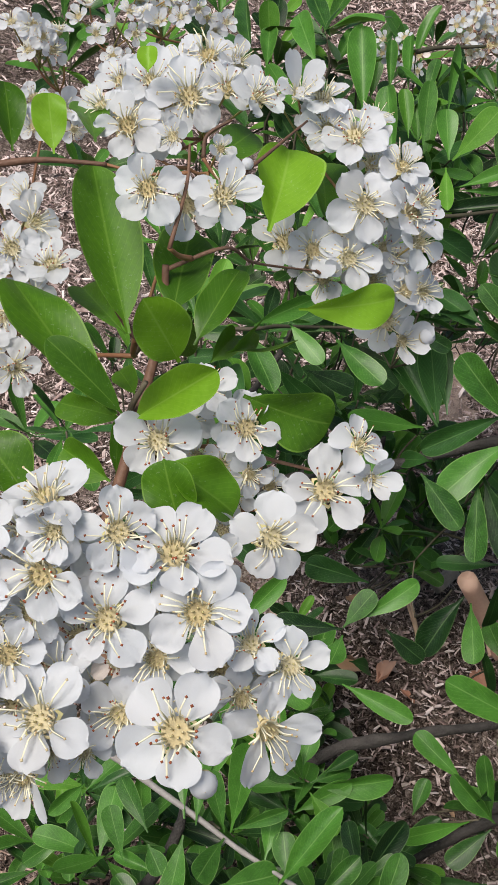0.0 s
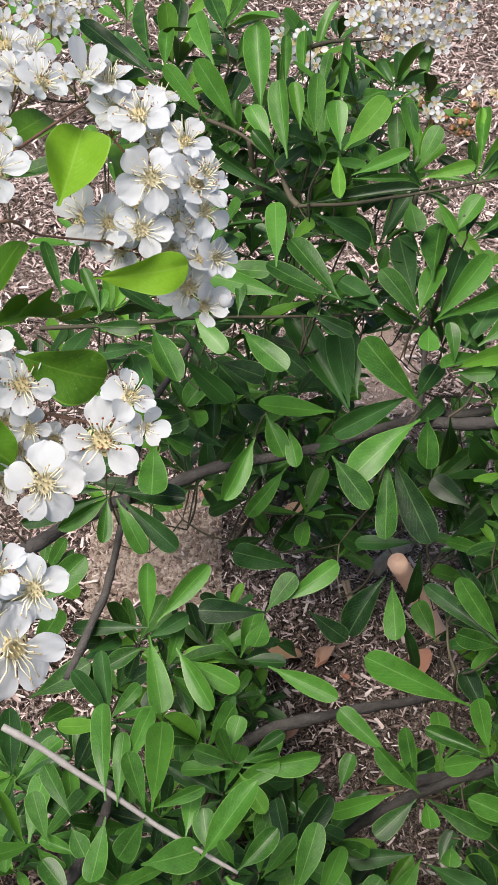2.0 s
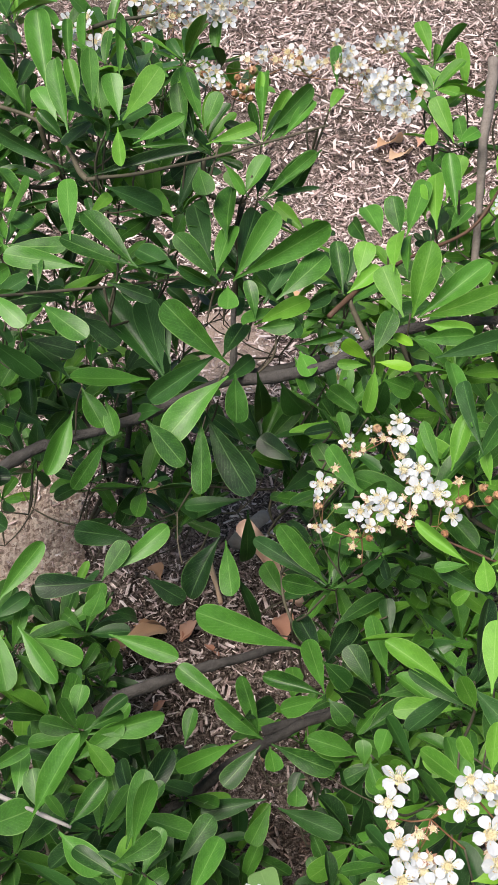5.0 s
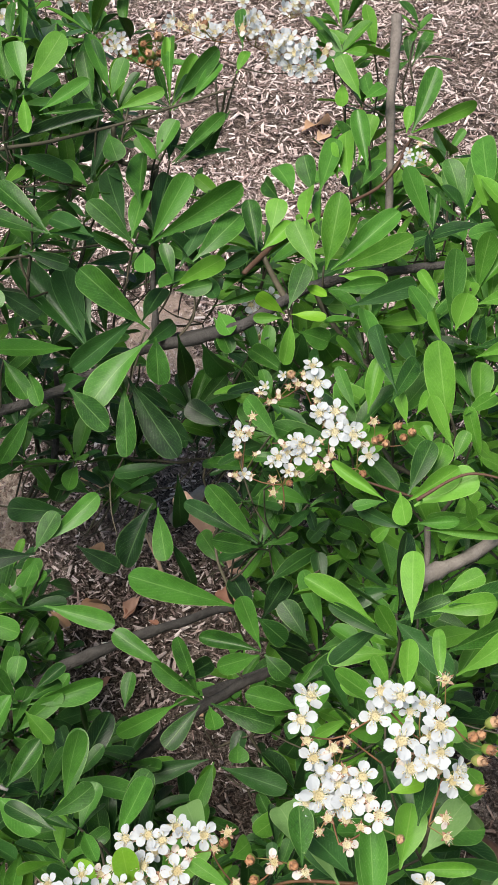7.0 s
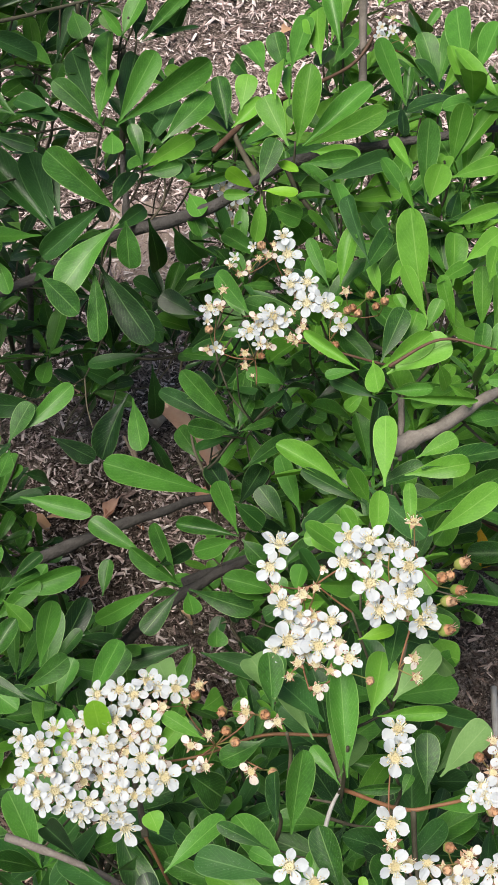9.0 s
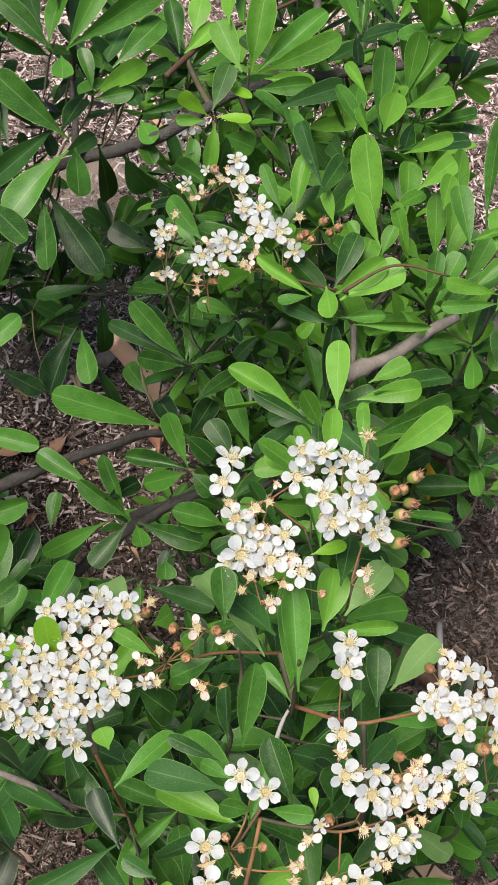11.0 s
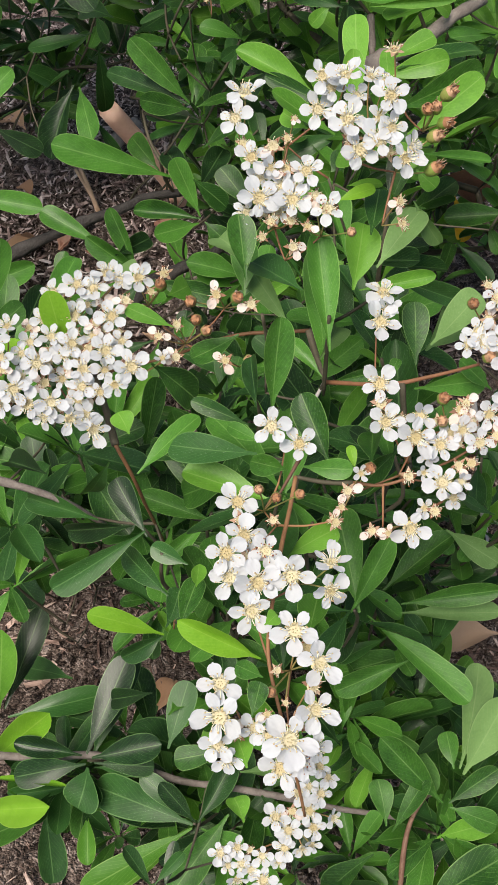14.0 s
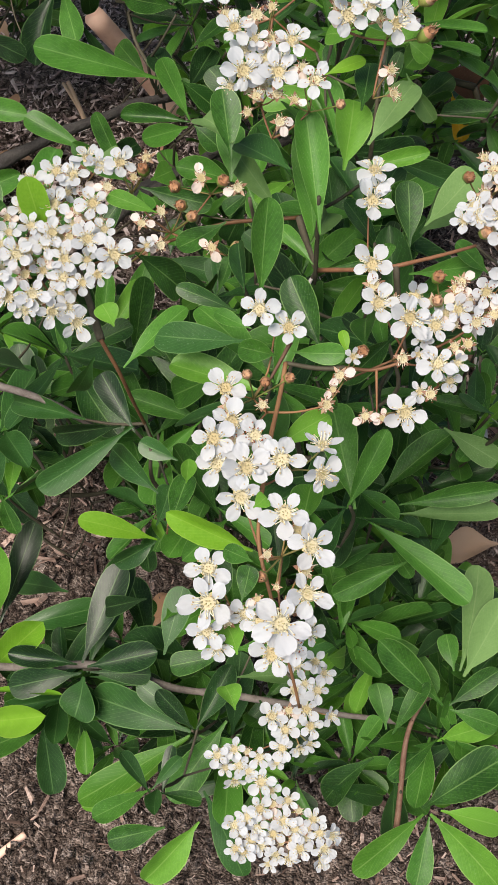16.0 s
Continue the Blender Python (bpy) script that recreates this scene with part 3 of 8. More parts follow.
# ---- ground ----
def relief(x, y):
    return 0.008 * noise.noise((x * 7, y * 7, 0)) + 0.004 * noise.noise((x * 23, y * 23, 4)) + 0.0022 * noise.noise((x * 90, y * 90, 8))


def ground_sheet():
    """One sheet: fine near the shrubs, coarse out to the horizon."""
    def axis(lo, hi, step):
        inner = list(np.arange(lo, hi, step))
        outer = [0.15, 0.4, 1, 3, 10, 40, 150, 600, 2500]
        return [lo - o for o in reversed(outer)] + inner + [hi + o for o in outer]
    xs, ys = axis(-0.7, 1.0, 0.0085), axis(-0.1, 1.7, 0.0085)
    verts = [(x, y, relief(x, y) if max(abs(x), abs(y)) < 4 else -0.004) for y in ys for x in xs]
    w = len(xs)
    faces = [(j * w + i, j * w + i + 1, j * w + w + i + 1, j * w + w + i) for j in range(len(ys) - 1) for i in range(w - 1)]
    return link("ground", mesh_of("ground", verts, faces, [soil]), kind="structure", label="brown soil under shredded wood mulch", category="ground")


def chip_mesh(seed):
    """A torn flake of wood, 1 long."""
    r = random.Random(seed)
    w, h = r.uniform(0.11, 0.4), r.uniform(0.07, 0.17)
    verts = []
    for i in range(2):
        x, t = i - 0.5, r.uniform(0.5, 1.0)
        off, z = r.uniform(-0.1, 0.1), r.uniform(-0.08, 0.08)
        for a, b in ((-1, -1), (1, -1), (1, 1), (-1, 1)):
            verts.append((x + r.uniform(-0.18, 0.18), off + a * w / 2 * t, z + b * h / 2 * t))
    faces = [(3, 2, 1, 0), (4, 5, 6, 7)]
    for k in range(4):
        a, b = k, (k + 1) % 4
        faces.append((a, b, b + 4, a + 4))
    return verts, faces


ground = ground_sheet()
CHIPS = [chip_mesh(s) for s in range(12)]
CHIP_MESHES = [mesh_of("wood_chip", v, f, [chip_wood], smooth=False) for v, f in CHIPS]


def chip_pose(r, x, y):
    size = r.choice((0.0013, 0.0016, 0.002, 0.0024, 0.0028, 0.0033, 0.004, 0.005, 0.0075)) * r.uniform(0.68, 1.1)
    return pose(x, y, relief(x, y) + 0.001 + r.uniform(0, 0.005), r.gauss(0, 28), r.gauss(0, 28), r.uniform(0, 360)) @ Matrix.Diagonal((size, size, size, 1))


def mulch():
    """Flakes all over the soil; those in the open stretches among the shrubs are pieces of their own."""
    r = random.Random(21)
    points = [np.array([(*p, 1.0) for p in v]).T for v, f in CHIPS]
    heaps, stores, single = ([], []), ([], []), 0
    for n in range(165000):
        far = n >= 115000
        x, y = (r.gauss(0.35, 0.38), r.gauss(1.45, 0.3)) if far else (r.uniform(-0.2, 0.6), r.uniform(0.1, 1.15))
        if not far and r.random() > min(1, (0.75 - abs(x - 0.225)) * 3, (y - 0.05) * 8, (1.3 - y) * 5):
            continue
        bare = y < 0.29 and x < 0.17 + 0.05 * noise.noise((x * 9, y * 9, 6))
        bare = bare or math.hypot(x - 0.385, y - 0.47) < 0.13 + 0.03 * noise.noise((x * 20, y * 20, 6))
        if (bare and r.random() < (0.88 if x < 0.25 else 0.35)) or (noise.noise((x * 5, y * 5, 3)) > 0.35 and r.random() < 0.5):
            continue
        if math.hypot((x - 0.023) / 0.035, (y - 0.652) / 0.05) < 0.9 and r.random() < 0.5:
            continue
        m = chip_pose(r, x, y)
        k = r.randrange(len(CHIPS))
        if far:
            m = m @ Matrix.Diagonal((1.65, 1.65, 1.65, 1))
        elif single < 300 and 0.1 < x < 0.24 and 0.48 < y < 0.68 and m.to_scale().x > 0.0028:
            single += 1
            link("wood_chip", CHIP_MESHES[k], ground, m)
            continue
        # flakes at the front, further back past x 0.27, get the shade-darkened colour
        shaded = y - (0.12 if x > 0.27 else 0) + 0.12 * noise.noise((x * 8, y * 8, 1)) < 0.44
        i = len(heaps[shaded]) * 8
        heaps[shaded].append((np.array(m) @ points[k])[:3].T)
        stores[shaded].extend(tuple(i + q for q in f) for f in CHIPS[k][1])
    for shaded, (name, material, label) in enumerate((("wood_mulch", chip_wood, "shredded pale brown wood mulch strewn over the soil"), ("damp_mulch", chip_shaded, "dark brown wood mulch under the low shrub, its shade painted in"))):
        link(name, mesh_of(name, np.concatenate(heaps[shaded]).tolist(), stores[shaded], [material], smooth=False), kind="stuff", label=label, category="mulch")


mulch()


def crumbs(name, count, span, sizes, material, seed, label):
    """Small clods strewn over a stretch given by its least and greatest x and y."""
    r = random.Random(seed)
    verts, faces = [], []
    for _ in range(count):
        x, y = r.uniform(span[0], span[1]), r.uniform(span[2], span[3])
        size = r.choice(sizes)
        m = pose(x, y, relief(x, y) + size * 0.3 + r.uniform(0, 0.003), r.uniform(0, 360), r.uniform(0, 360), r.uniform(0, 360))
        i = len(verts)
        for d in ((1, 0, 0), (0, 1, 0), (-1, 0, 0), (0, -1, 0), (0, 0, 1), (0, 0, -1)):
            verts.append(m @ (Vector(d) * size * r.uniform(0.6, 1.3)))
        for k in range(4):
            faces.extend([(i + k, i + (k + 1) % 4, i + 4), (i + (k + 1) % 4, i + k, i + 5)])
    link(name, mesh_of(name, verts, faces, [material], smooth=False), kind="stuff", label=label, category="soil")


crumbs("soil_crumbs", 17000, (-0.12, 0.4, 0.06, 0.62), (0.0006, 0.0008, 0.001, 0.0014, 0.002, 0.0028), soil, 8, "small brown clods of loose soil")
crumbs("sand_crumbs", 15000, (-0.02, 0.066, 0.585, 0.715), (0.0006, 0.0008, 0.001, 0.0014, 0.002, 0.0028), sand, 9, "fine pale pinkish grains of sandy soil")


def sand_patch(cx, cy, rx, ry):
    """A low uneven heap of pale sandy soil."""
    verts, faces, n = [], [], 110
    for j in range(n + 1):
        for i in range(n + 1):
            u, v = 2 * i / n - 1, 2 * j / n - 1
            x, y = cx + rx * u, cy + ry * v
            edge = 1 - math.hypot(u, v) + 0.5 * noise.noise((x * 30, y * 30, 5))
            verts.append((x, y, relief(x, y) + max(-0.006, min(0.004, 0.012 * edge)) + 0.0016 * noise.noise((x * 140, y * 140, 2)) + 0.0012 * noise.noise((x * 420, y * 420, 7))))
    for j in range(n):
        for i in range(n):
            a = j * (n + 1) + i
            faces.append((a, a + 1, a + n + 2, a + n + 1))
    link("sandy_soil", mesh_of("sandy_soil", verts, faces, [sand]), kind="structure", label="pale pinkish sandy soil heaped on the bed", category="ground")



def dry_leaf(x, y, length, az, material=dry, label="curled tan dry leaf lying on the mulch", lift=0.006, curl=0.25):
    me = blade("dry_leaf", curl, 0.5, 0.5, 10, 6, [material], 0.22, 0.5, 1.7, 0.3, 0.6)
    link("dry_leaf", me, None, turned((x, y, relief(x, y) + lift), az, 6, rng.uniform(-20, 20), length * 0.45, length, length), label=label, category="dry leaf", group="fallen leaves")


def stick(a, b, radius, material, label):
    verts, faces, which = [], [], []
    a, b = Vector(a), Vector(b)
    path = spline([Vector((0, 0, 0)), (b - a) * 0.5 + Vector((0, 0, radius * 0.4)), b - a], 6)
    tube(verts, faces, which, path, [radius * (1 + 0.12 * noise.noise(p * 120)) for p in path], 10, 0)
    link("stick", mesh_of("stick", verts, faces, [material], which), None, Matrix.Translation(a), label=label, category="stick", group="fallen sticks")

stick((0.162, 0.569, 0.088), (0.205, 0.581, 0.006), 0.0058, dry_pink, "pinkish bare stick leaning out of dark mulch")
stick((0.196, 0.611, 0.008), (0.198, 0.580, 0.008), 0.0029, dry_pink, "short pinkish stick lying on the mulch")
stick((0.271, 0.374, 0.020), (0.302, 0.336, 0.020), 0.0048, bark_red, "thick brown stick lying on dark soil")
stick((0.146, 0.623, 0.008), (0.152, 0.588, 0.008), 0.0011, dry, "thin pale broken twig on the mulch")
stick((0.149, 0.623, 0.008), (0.152, 0.581, 0.008), 0.0014, dry, "thin pale broken twig on the mulch")
stick((0.307, 0.373, 0.030), (0.272, 0.270, 0.030), 0.0017, bark_pale, "long pale bare twig on the soil")
stick((0.029, 0.172, 0.006), (0.044, 0.179, 0.006), 0.0015, dry_pink, "short pinkish stick lying on the soil")
stick((0.166, 0.628, 0.012), (0.191, 0.654, 0.012), 0.0049, bark_grey, "short grey log piece on the mulch")
dry_leaf(0.111, 0.250, 0.0221, 52, dry, "curled tan dry leaf lying on the mulch")
dry_leaf(0.273, 0.249, 0.0266, 171, dry, "curled tan dry leaf lying on the mulch")
dry_leaf(0.089, 0.559, 0.0277, 7, dry, "curled tan dry leaf lying on the mulch")
dry_leaf(0.386, 1.187, 0.0453, 39, dry, "curled tan dry leaf lying on the mulch")
dry_leaf(0.123, 0.553, 0.0229, 60, dry_red, "reddish brown dry leaf lying on mulch")
dry_leaf(0.079, 0.566, 0.0195, -56, dry, "curled tan dry leaf lying on the mulch")
dry_leaf(0.095, 0.569, 0.0182, 8, dry, "curled tan dry leaf lying on the mulch")
dry_leaf(0.124, 0.552, 0.0156, 58, dry_red, "reddish brown dry leaf lying on mulch")
dry_leaf(0.138, 0.550, 0.0117, -46, dry_red, "reddish brown dry leaf lying on mulch")
dry_leaf(0.051, 0.694, 0.0129, 64, dry_red, "reddish brown dry leaf lying on mulch")
dry_leaf(0.079, 0.670, 0.0188, 18, dry, "curled tan dry leaf lying on the mulch")
dry_leaf(-0.049, 0.637, 0.0174, 37, dry, "curled tan dry leaf lying on the mulch")
dry_leaf(0.142, 0.265, 0.0305, 21, dry_red, "reddish brown dry leaf lying on mulch")
dry_leaf(0.111, 0.254, 0.0184, 48, dry, "curled tan dry leaf lying on the mulch")
dry_leaf(0.394, 1.161, 0.0436, 44, dry, "curled tan dry leaf lying on the mulch")
dry_leaf(0.436, 1.197, 0.0460, 56, dry_red, "reddish brown dry leaf lying on mulch")
dry_leaf(0.115, 0.605, 0.0171, 103, dry, "curled tan dry leaf lying on the mulch")
dry_leaf(0.122, 0.673, 0.0246, 118, dry, "curled tan dry leaf lying on the mulch")
dry_leaf(0.254, 0.939, 0.0232, -61, dry, "curled tan dry leaf lying on the mulch")
dry_leaf(0.189, 0.547, 0.0266, 90, dry_red, "reddish brown dry leaf lying on mulch")
dry_leaf(0.156, 0.474, 0.0130, -60, dry, "curled tan dry leaf lying on the mulch")
dry_leaf(0.208, 0.610, 0.0170, -120, dry_red, "reddish brown dry leaf lying on mulch")
dry_leaf(0.102, 0.499, 0.0139, 55, dry_red, "reddish brown dry leaf lying on mulch")
sand_patch(0.023, 0.652, 0.035, 0.05)
sand_patch(0.192, 0.86, 0.04, 0.06)

# ---- shrubs ----
near = shrub((-0.2, 0.36, 0.0), "firethorn branch with glossy leaves and large open white flower clusters")
back = shrub((0.02, 0.53, 0.0), "dark green firethorn shrub with long narrow leaves growing from mulch")
right = shrub((0.30, 0.50, 0.0), "fresh green firethorn shrub with fading white flower cluster")
lower = shrub((0.17, 0.22, 0.0), "low firethorn shrub with dense white flower clusters over dark soil")

# tall branch in front
sprig(near, (-0.0103, 0.2460, 0.4832))
leaves(("n", -3.1, 6.6, 2.7, 111, 33, 0, 24.8, 9.4), ("n", -3.5, -4.6, -2.3, 130, 8, -5, 26.3, 9.5), ("n", -2.3, -4.7, -2.3, 165, 44, -24, 14.4, 4.9), ("m", -1.4, -5.3, -2.4, -29, 51, 79, 17.7, 5.8), ("m", 4.2, 3.1, 1.4, -158, 64, -80, 12.5, 7.6), ("n", 6.0, 5.0, 3.1, 65, 33, -2, 13.5, 6.4))
sprig(near, (-0.0070, 0.2436, 0.4781))
leaves(("n", -0.7, 11.0, 10.0, 84, 9, -6, 16.1, 8.4), ("n", 5.1, 6.7, 6.0, 75, -20, 33, 13.2, 3.7), ("n", 7.3, 8.0, 6.9, 69, -30, 41, 25.7, 5.0), ("n", 9.6, -3.2, 9.1, -3, -21, 75, 13.4, 7.8), ("n", -6.9, -5.9, -5.9, 141, -3, -56, 9.6, 5.8), ("n", 3.1, -16.8, -2.6, 136, 61, -53, 9.2, 7.5), ("n", -0.0, -11.5, 4.2, -14, -25, 23, 11.9, 7.5), ("n", -17.7, -7.8, -8.9, 140, 37, -5, 10.5, 8.6))
sprig(near, (-0.0084, 0.2778, 0.4917))
leaves(("m", -18.6, 0.0, 6.1, 103, 48, -20, 8.6, 5.1), ("n", -24.7, 0.6, 5.5, 105, 41, 15, 10.8, 5.4), ("n", -12.7, 0.4, 8.5, 101, -5, 14, 19.0, 5.6), ("m", 13.6, -2.1, -2.0, 78, 26, 17, 17.2, 10.1), ("n", 23.1, 8.6, -6.4, 89, 10, 17, 19.0, 5.9), ("m", 19.4, -7.5, -11.7, 14, -2, 79, 17.0, 5.9))
sprig(near, (-0.0113, 0.2670, 0.4795))
leaves(("n", 7.1, 14.9, 17.5, 63, -2, 29, 14.8, 6.4), ("n", -2.8, -17.3, -18.0, 99, 74, -23, 9.1, 2.3), ("n", -2.5, -11.4, -11.9, 133, -25, -77, 15.7, 4.4), ("n", -3.4, -1.4, -3.8, 115, -15, -30, 24.5, 5.3), ("n", -1.0, -8.5, -9.6, 110, -15, -17, 11.7, 3.9), ("m", -3.5, 23.1, 26.4, 97, 48, -14, 4.0, 3.2), ("n", 6.3, 0.5, -0.7, 120, -71, -139, 12.4, 5.1))
cluster(near, (-0.0111, 0.2122, 0.4599))
flowers(("o", -7.3, -0.8, 35.2, -167, 79, 9.5), ("h", -6.0, -4.0, 33.6, -106, 40, 7.1), ("a", -6.9, -6.6, 29.7, -107, 40, 10.6), ("a", 0.5, -3.1, 33.3, -76, 58, 9.4), ("o", 6.7, -3.9, 31.5, -98, 73, 11.4), ("o", 9.7, -8.8, 28.1, -97, 48, 10.7), ("a", 0.3, -8.9, 25.9, -110, 54, 10.2), ("a", 15.7, -9.8, 24.8, -130, 67, 7.7), ("o", 20.2, -10.5, 22.7, -95, 42, 8.3), ("a", 8.6, -18.9, 21.0, -102, 57, 12.1), ("o", 18.2, -15.8, 18.3, -67, 23, 10.2), ("o", -5.7, -17.0, 18.6, -110, 58, 11.6))
flowers(("o", 2.5, -13.3, 15.4, -105, 32, 9.3), ("o", 5.8, -10.1, 21.5, -98, 40, 8.6), ("s", 1.5, -9.1, 19.5, -103, 52, 7.4), ("o", -4.7, -10.8, 18.2, -96, 52, 8.6), ("o", -9.8, -12.4, 23.1, -80, 51, 8.3), ("a", 15.5, -11.9, 18.1, -89, 27, 7.9), ("b", 11.7, -23.0, 18.4, -80, 26, 3.1), ("h", -7.4, -18.7, 10.2, -100, 25, 8.6), ("o", -9.6, -18.7, 9.9, -90, 26, 7.4), ("o", -14.8, -7.9, 27.2, -104, 41, 9.8), ("o", -14.6, -14.0, 20.7, -134, 46, 9.8), ("o", -14.3, -2.9, 32.5, -156, 61, 8.9))
flowers(("o", -13.4, -18.7, 15.5, -127, 27, 8.9), ("o", -3.0, -6.9, 19.8, -89, 59, 8.1), ("o", 4.7, -4.3, 24.5, -83, 49, 8.1), ("o", 12.9, -7.9, 18.1, -103, 38, 8.2), ("o", 11.2, -1.3, 27.6, -66, 58, 6.9), ("o", -4.5, -0.7, 28.6, -124, 63, 7.4), ("o", -11.0, -2.5, 26.1, -114, 50, 8.0), ("o", 10.5, -10.6, 18.4, -103, 40, 7.4), ("o", -1.3, -15.3, 10.7, -105, 26, 6.9))
finish()
cluster(near, (0.0039, 0.2338, 0.4703))
flowers(("o", -11.8, 5.7, 8.5, -96, 45, 11.9), ("a", -6.1, 10.6, 14.0, -121, 63, 9.0), ("a", -0.5, 5.3, 12.4, -88, 49, 10.4), ("o", 0.5, 2.7, 6.7, -75, 27, 7.5), ("a", 10.9, 2.1, 5.4, -94, 51, 13.0), ("a", 14.7, 5.4, 11.1, -42, 65, 9.0), ("o", 3.7, -7.7, 5.8, -87, 42, 12.0), ("h", -2.3, -3.4, 1.9, -100, 33, 7.4), ("h", 16.8, 3.3, 7.2, -73, 39, 6.4), ("o", 7.8, 3.1, 3.0, -76, 68, 6.9), ("o", -6.4, 5.6, 6.2, -93, 55, 6.8))
finish()
cluster(near, (-0.0078, 0.2875, 0.4922))
flowers(("o", -9.2, -2.5, 7.3, -92, 47, 11.9), ("o", -0.6, 5.9, 8.7, -91, 41, 13.5), ("a", 5.2, 6.6, 10.4, -51, 62, 10.9), ("a", 9.6, 1.7, 12.0, -40, 53, 9.8), ("o", 1.6, 16.7, 10.7, -88, 66, 11.2), ("o", -2.2, 15.4, 8.7, -131, 73, 10.4), ("o", -6.9, 9.3, 9.0, -86, 54, 10.2), ("o", -11.5, 10.5, 7.9, -107, 65, 9.4), ("o", -4.5, -24.9, 10.5, -98, 42, 10.7), ("o", 0.8, -21.0, 6.3, -88, 36, 10.6), ("o", 5.5, -26.4, 11.4, -80, 53, 10.9), ("h", -2.4, -3.4, 6.9, -105, 36, 6.7))
flowers(("h", 4.7, -10.7, 9.7, -78, 38, 4.8), ("b", 8.4, -21.0, 13.6, -90, 37, 1.7), ("o", -3.7, 6.4, 6.6, -109, 36, 9.6), ("o", 6.2, 17.0, 10.2, -48, 60, 9.0), ("o", -13.9, 3.9, 6.7, -143, 54, 8.6))
finish()
cluster(near, (0.0244, 0.2966, 0.4698))
flowers(("o", -12.3, -1.6, 32.7, -96, 75, 10.1), ("h", -16.1, -1.0, 32.6, -90, 64, 8.4), ("h", -19.8, -1.0, 31.9, -127, 54, 6.1), ("o", -7.0, -6.1, 29.0, -112, 57, 12.0), ("o", -4.1, -2.6, 29.9, -60, 78, 8.5), ("o", -11.1, -4.3, 28.9, -114, 39, 8.4), ("o", 0.7, -9.1, 26.3, -73, 70, 10.1), ("o", -4.6, -14.1, 22.0, -87, 37, 12.3), ("o", 2.7, -13.4, 21.1, -44, 52, 12.0), ("o", 4.4, -12.1, 22.6, -40, 53, 7.9), ("o", -15.7, -10.7, 11.7, -110, 51, 11.4), ("h", -11.4, -14.6, 13.3, -92, 37, 10.3))
flowers(("o", -5.9, -16.6, 13.7, -82, 42, 10.6), ("h", -9.3, -17.0, 9.8, -105, 28, 8.8), ("o", 4.4, -16.0, 17.6, -48, 51, 9.5), ("o", 2.5, -13.9, 0.6, -93, 40, 11.2), ("h", 4.5, -14.9, 7.5, -78, 53, 9.7), ("o", 6.9, -15.9, 8.5, -54, 40, 8.9), ("h", 5.3, -17.0, -0.9, -71, 38, 8.2), ("b", 9.0, -17.9, 1.1, -51, 49, 2.8), ("o", -0.3, -6.3, 22.3, -85, 42, 8.9), ("o", 0.2, -11.3, 12.9, -86, 38, 9.1), ("o", -7.4, -10.4, 14.7, -85, 46, 8.1), ("o", 2.6, -12.4, 11.8, -55, 42, 8.2))
flowers(("o", -11.9, -10.9, 8.0, -79, 46, 8.3), ("o", -3.3, -4.7, 24.0, -107, 50, 8.6))
finish()
cluster(near, (-0.0362, 0.2893, 0.4567))
flowers(("o", 5.6, -8.6, 27.2, -42, 46, 10.1), ("o", 9.4, -16.7, 25.3, -111, 78, 9.9), ("o", 2.7, -12.2, 24.5, -85, 42, 9.7), ("a", 4.6, -23.9, 10.7, -71, 26, 9.7), ("a", 2.1, -18.0, 15.8, -106, 17, 8.9), ("o", 3.9, -10.0, 16.8, -60, 12, 9.2), ("o", 0.2, -13.5, 21.0, -129, 29, 8.9), ("o", 1.0, -22.7, 12.7, -89, 17, 8.9), ("o", 2.8, 0.9, 25.6, -111, 59, 8.5), ("o", -2.3, -20.5, 8.4, -95, 27, 8.8), ("o", -2.9, 4.2, 23.7, -72, 65, 8.5))
finish()
cluster(near, (-0.0398, 0.3531, 0.4636))
flowers(("h", -0.3, -9.9, 23.8, -104, 11, 7.0), ("o", 3.5, -12.9, 20.5, -34, 19, 7.0), ("a", -1.1, -12.5, 19.8, -125, 62, 6.0), ("o", 4.6, -10.9, 23.6, 56, 78, 6.0), ("o", 1.5, -11.4, 22.4, -85, 33, 6.0), ("a", 0.8, -19.0, 13.3, -92, 46, 7.0), ("h", 6.5, -20.7, 13.1, -60, 32, 7.0), ("a", 9.0, -23.5, 10.2, -62, 8, 6.0), ("a", 1.2, -22.0, 9.1, -107, 38, 7.0), ("h", -2.3, -19.7, 12.7, -85, 40, 6.0), ("a", 4.9, -21.1, 9.0, -129, 19, 6.1), ("o", -5.1, -7.5, 22.8, -90, 64, 6.1))
flowers(("o", 10.7, -19.8, 12.0, -76, 6, 6.0), ("h", -0.4, -7.8, 18.0, 2, 84, 6.7), ("o", -2.4, -4.1, 20.0, -149, 33, 5.9), ("h", 1.6, -9.9, 19.9, -80, 64, 5.7), ("o", 4.5, -9.1, 18.4, 163, 44, 5.3))
finish()
cluster(near, (-0.0230, 0.4092, 0.4512))
flowers(("a", -6.2, -21.3, 10.5, -98, 32, 6.1), ("o", -1.4, -17.9, 15.1, -73, 22, 6.1), ("o", -10.6, -17.6, 13.9, -86, 41, 6.1), ("h", 3.6, -16.4, 17.7, -99, 54, 6.1), ("o", 8.7, -14.2, 18.7, -101, 42, 6.1), ("o", 12.5, -13.6, 20.9, -68, 15, 6.1), ("o", -3.3, -13.5, 18.4, -58, 63, 6.1), ("h", -14.9, -15.7, 16.7, -107, 42, 6.1), ("o", 19.3, -15.0, 18.9, -56, 41, 6.1), ("o", -7.1, -24.9, 7.9, -88, -18, 6.1), ("h", -3.1, -19.1, 9.4, -114, 23, 5.9), ("o", 0.4, -13.6, 18.5, -106, 57, 5.8))
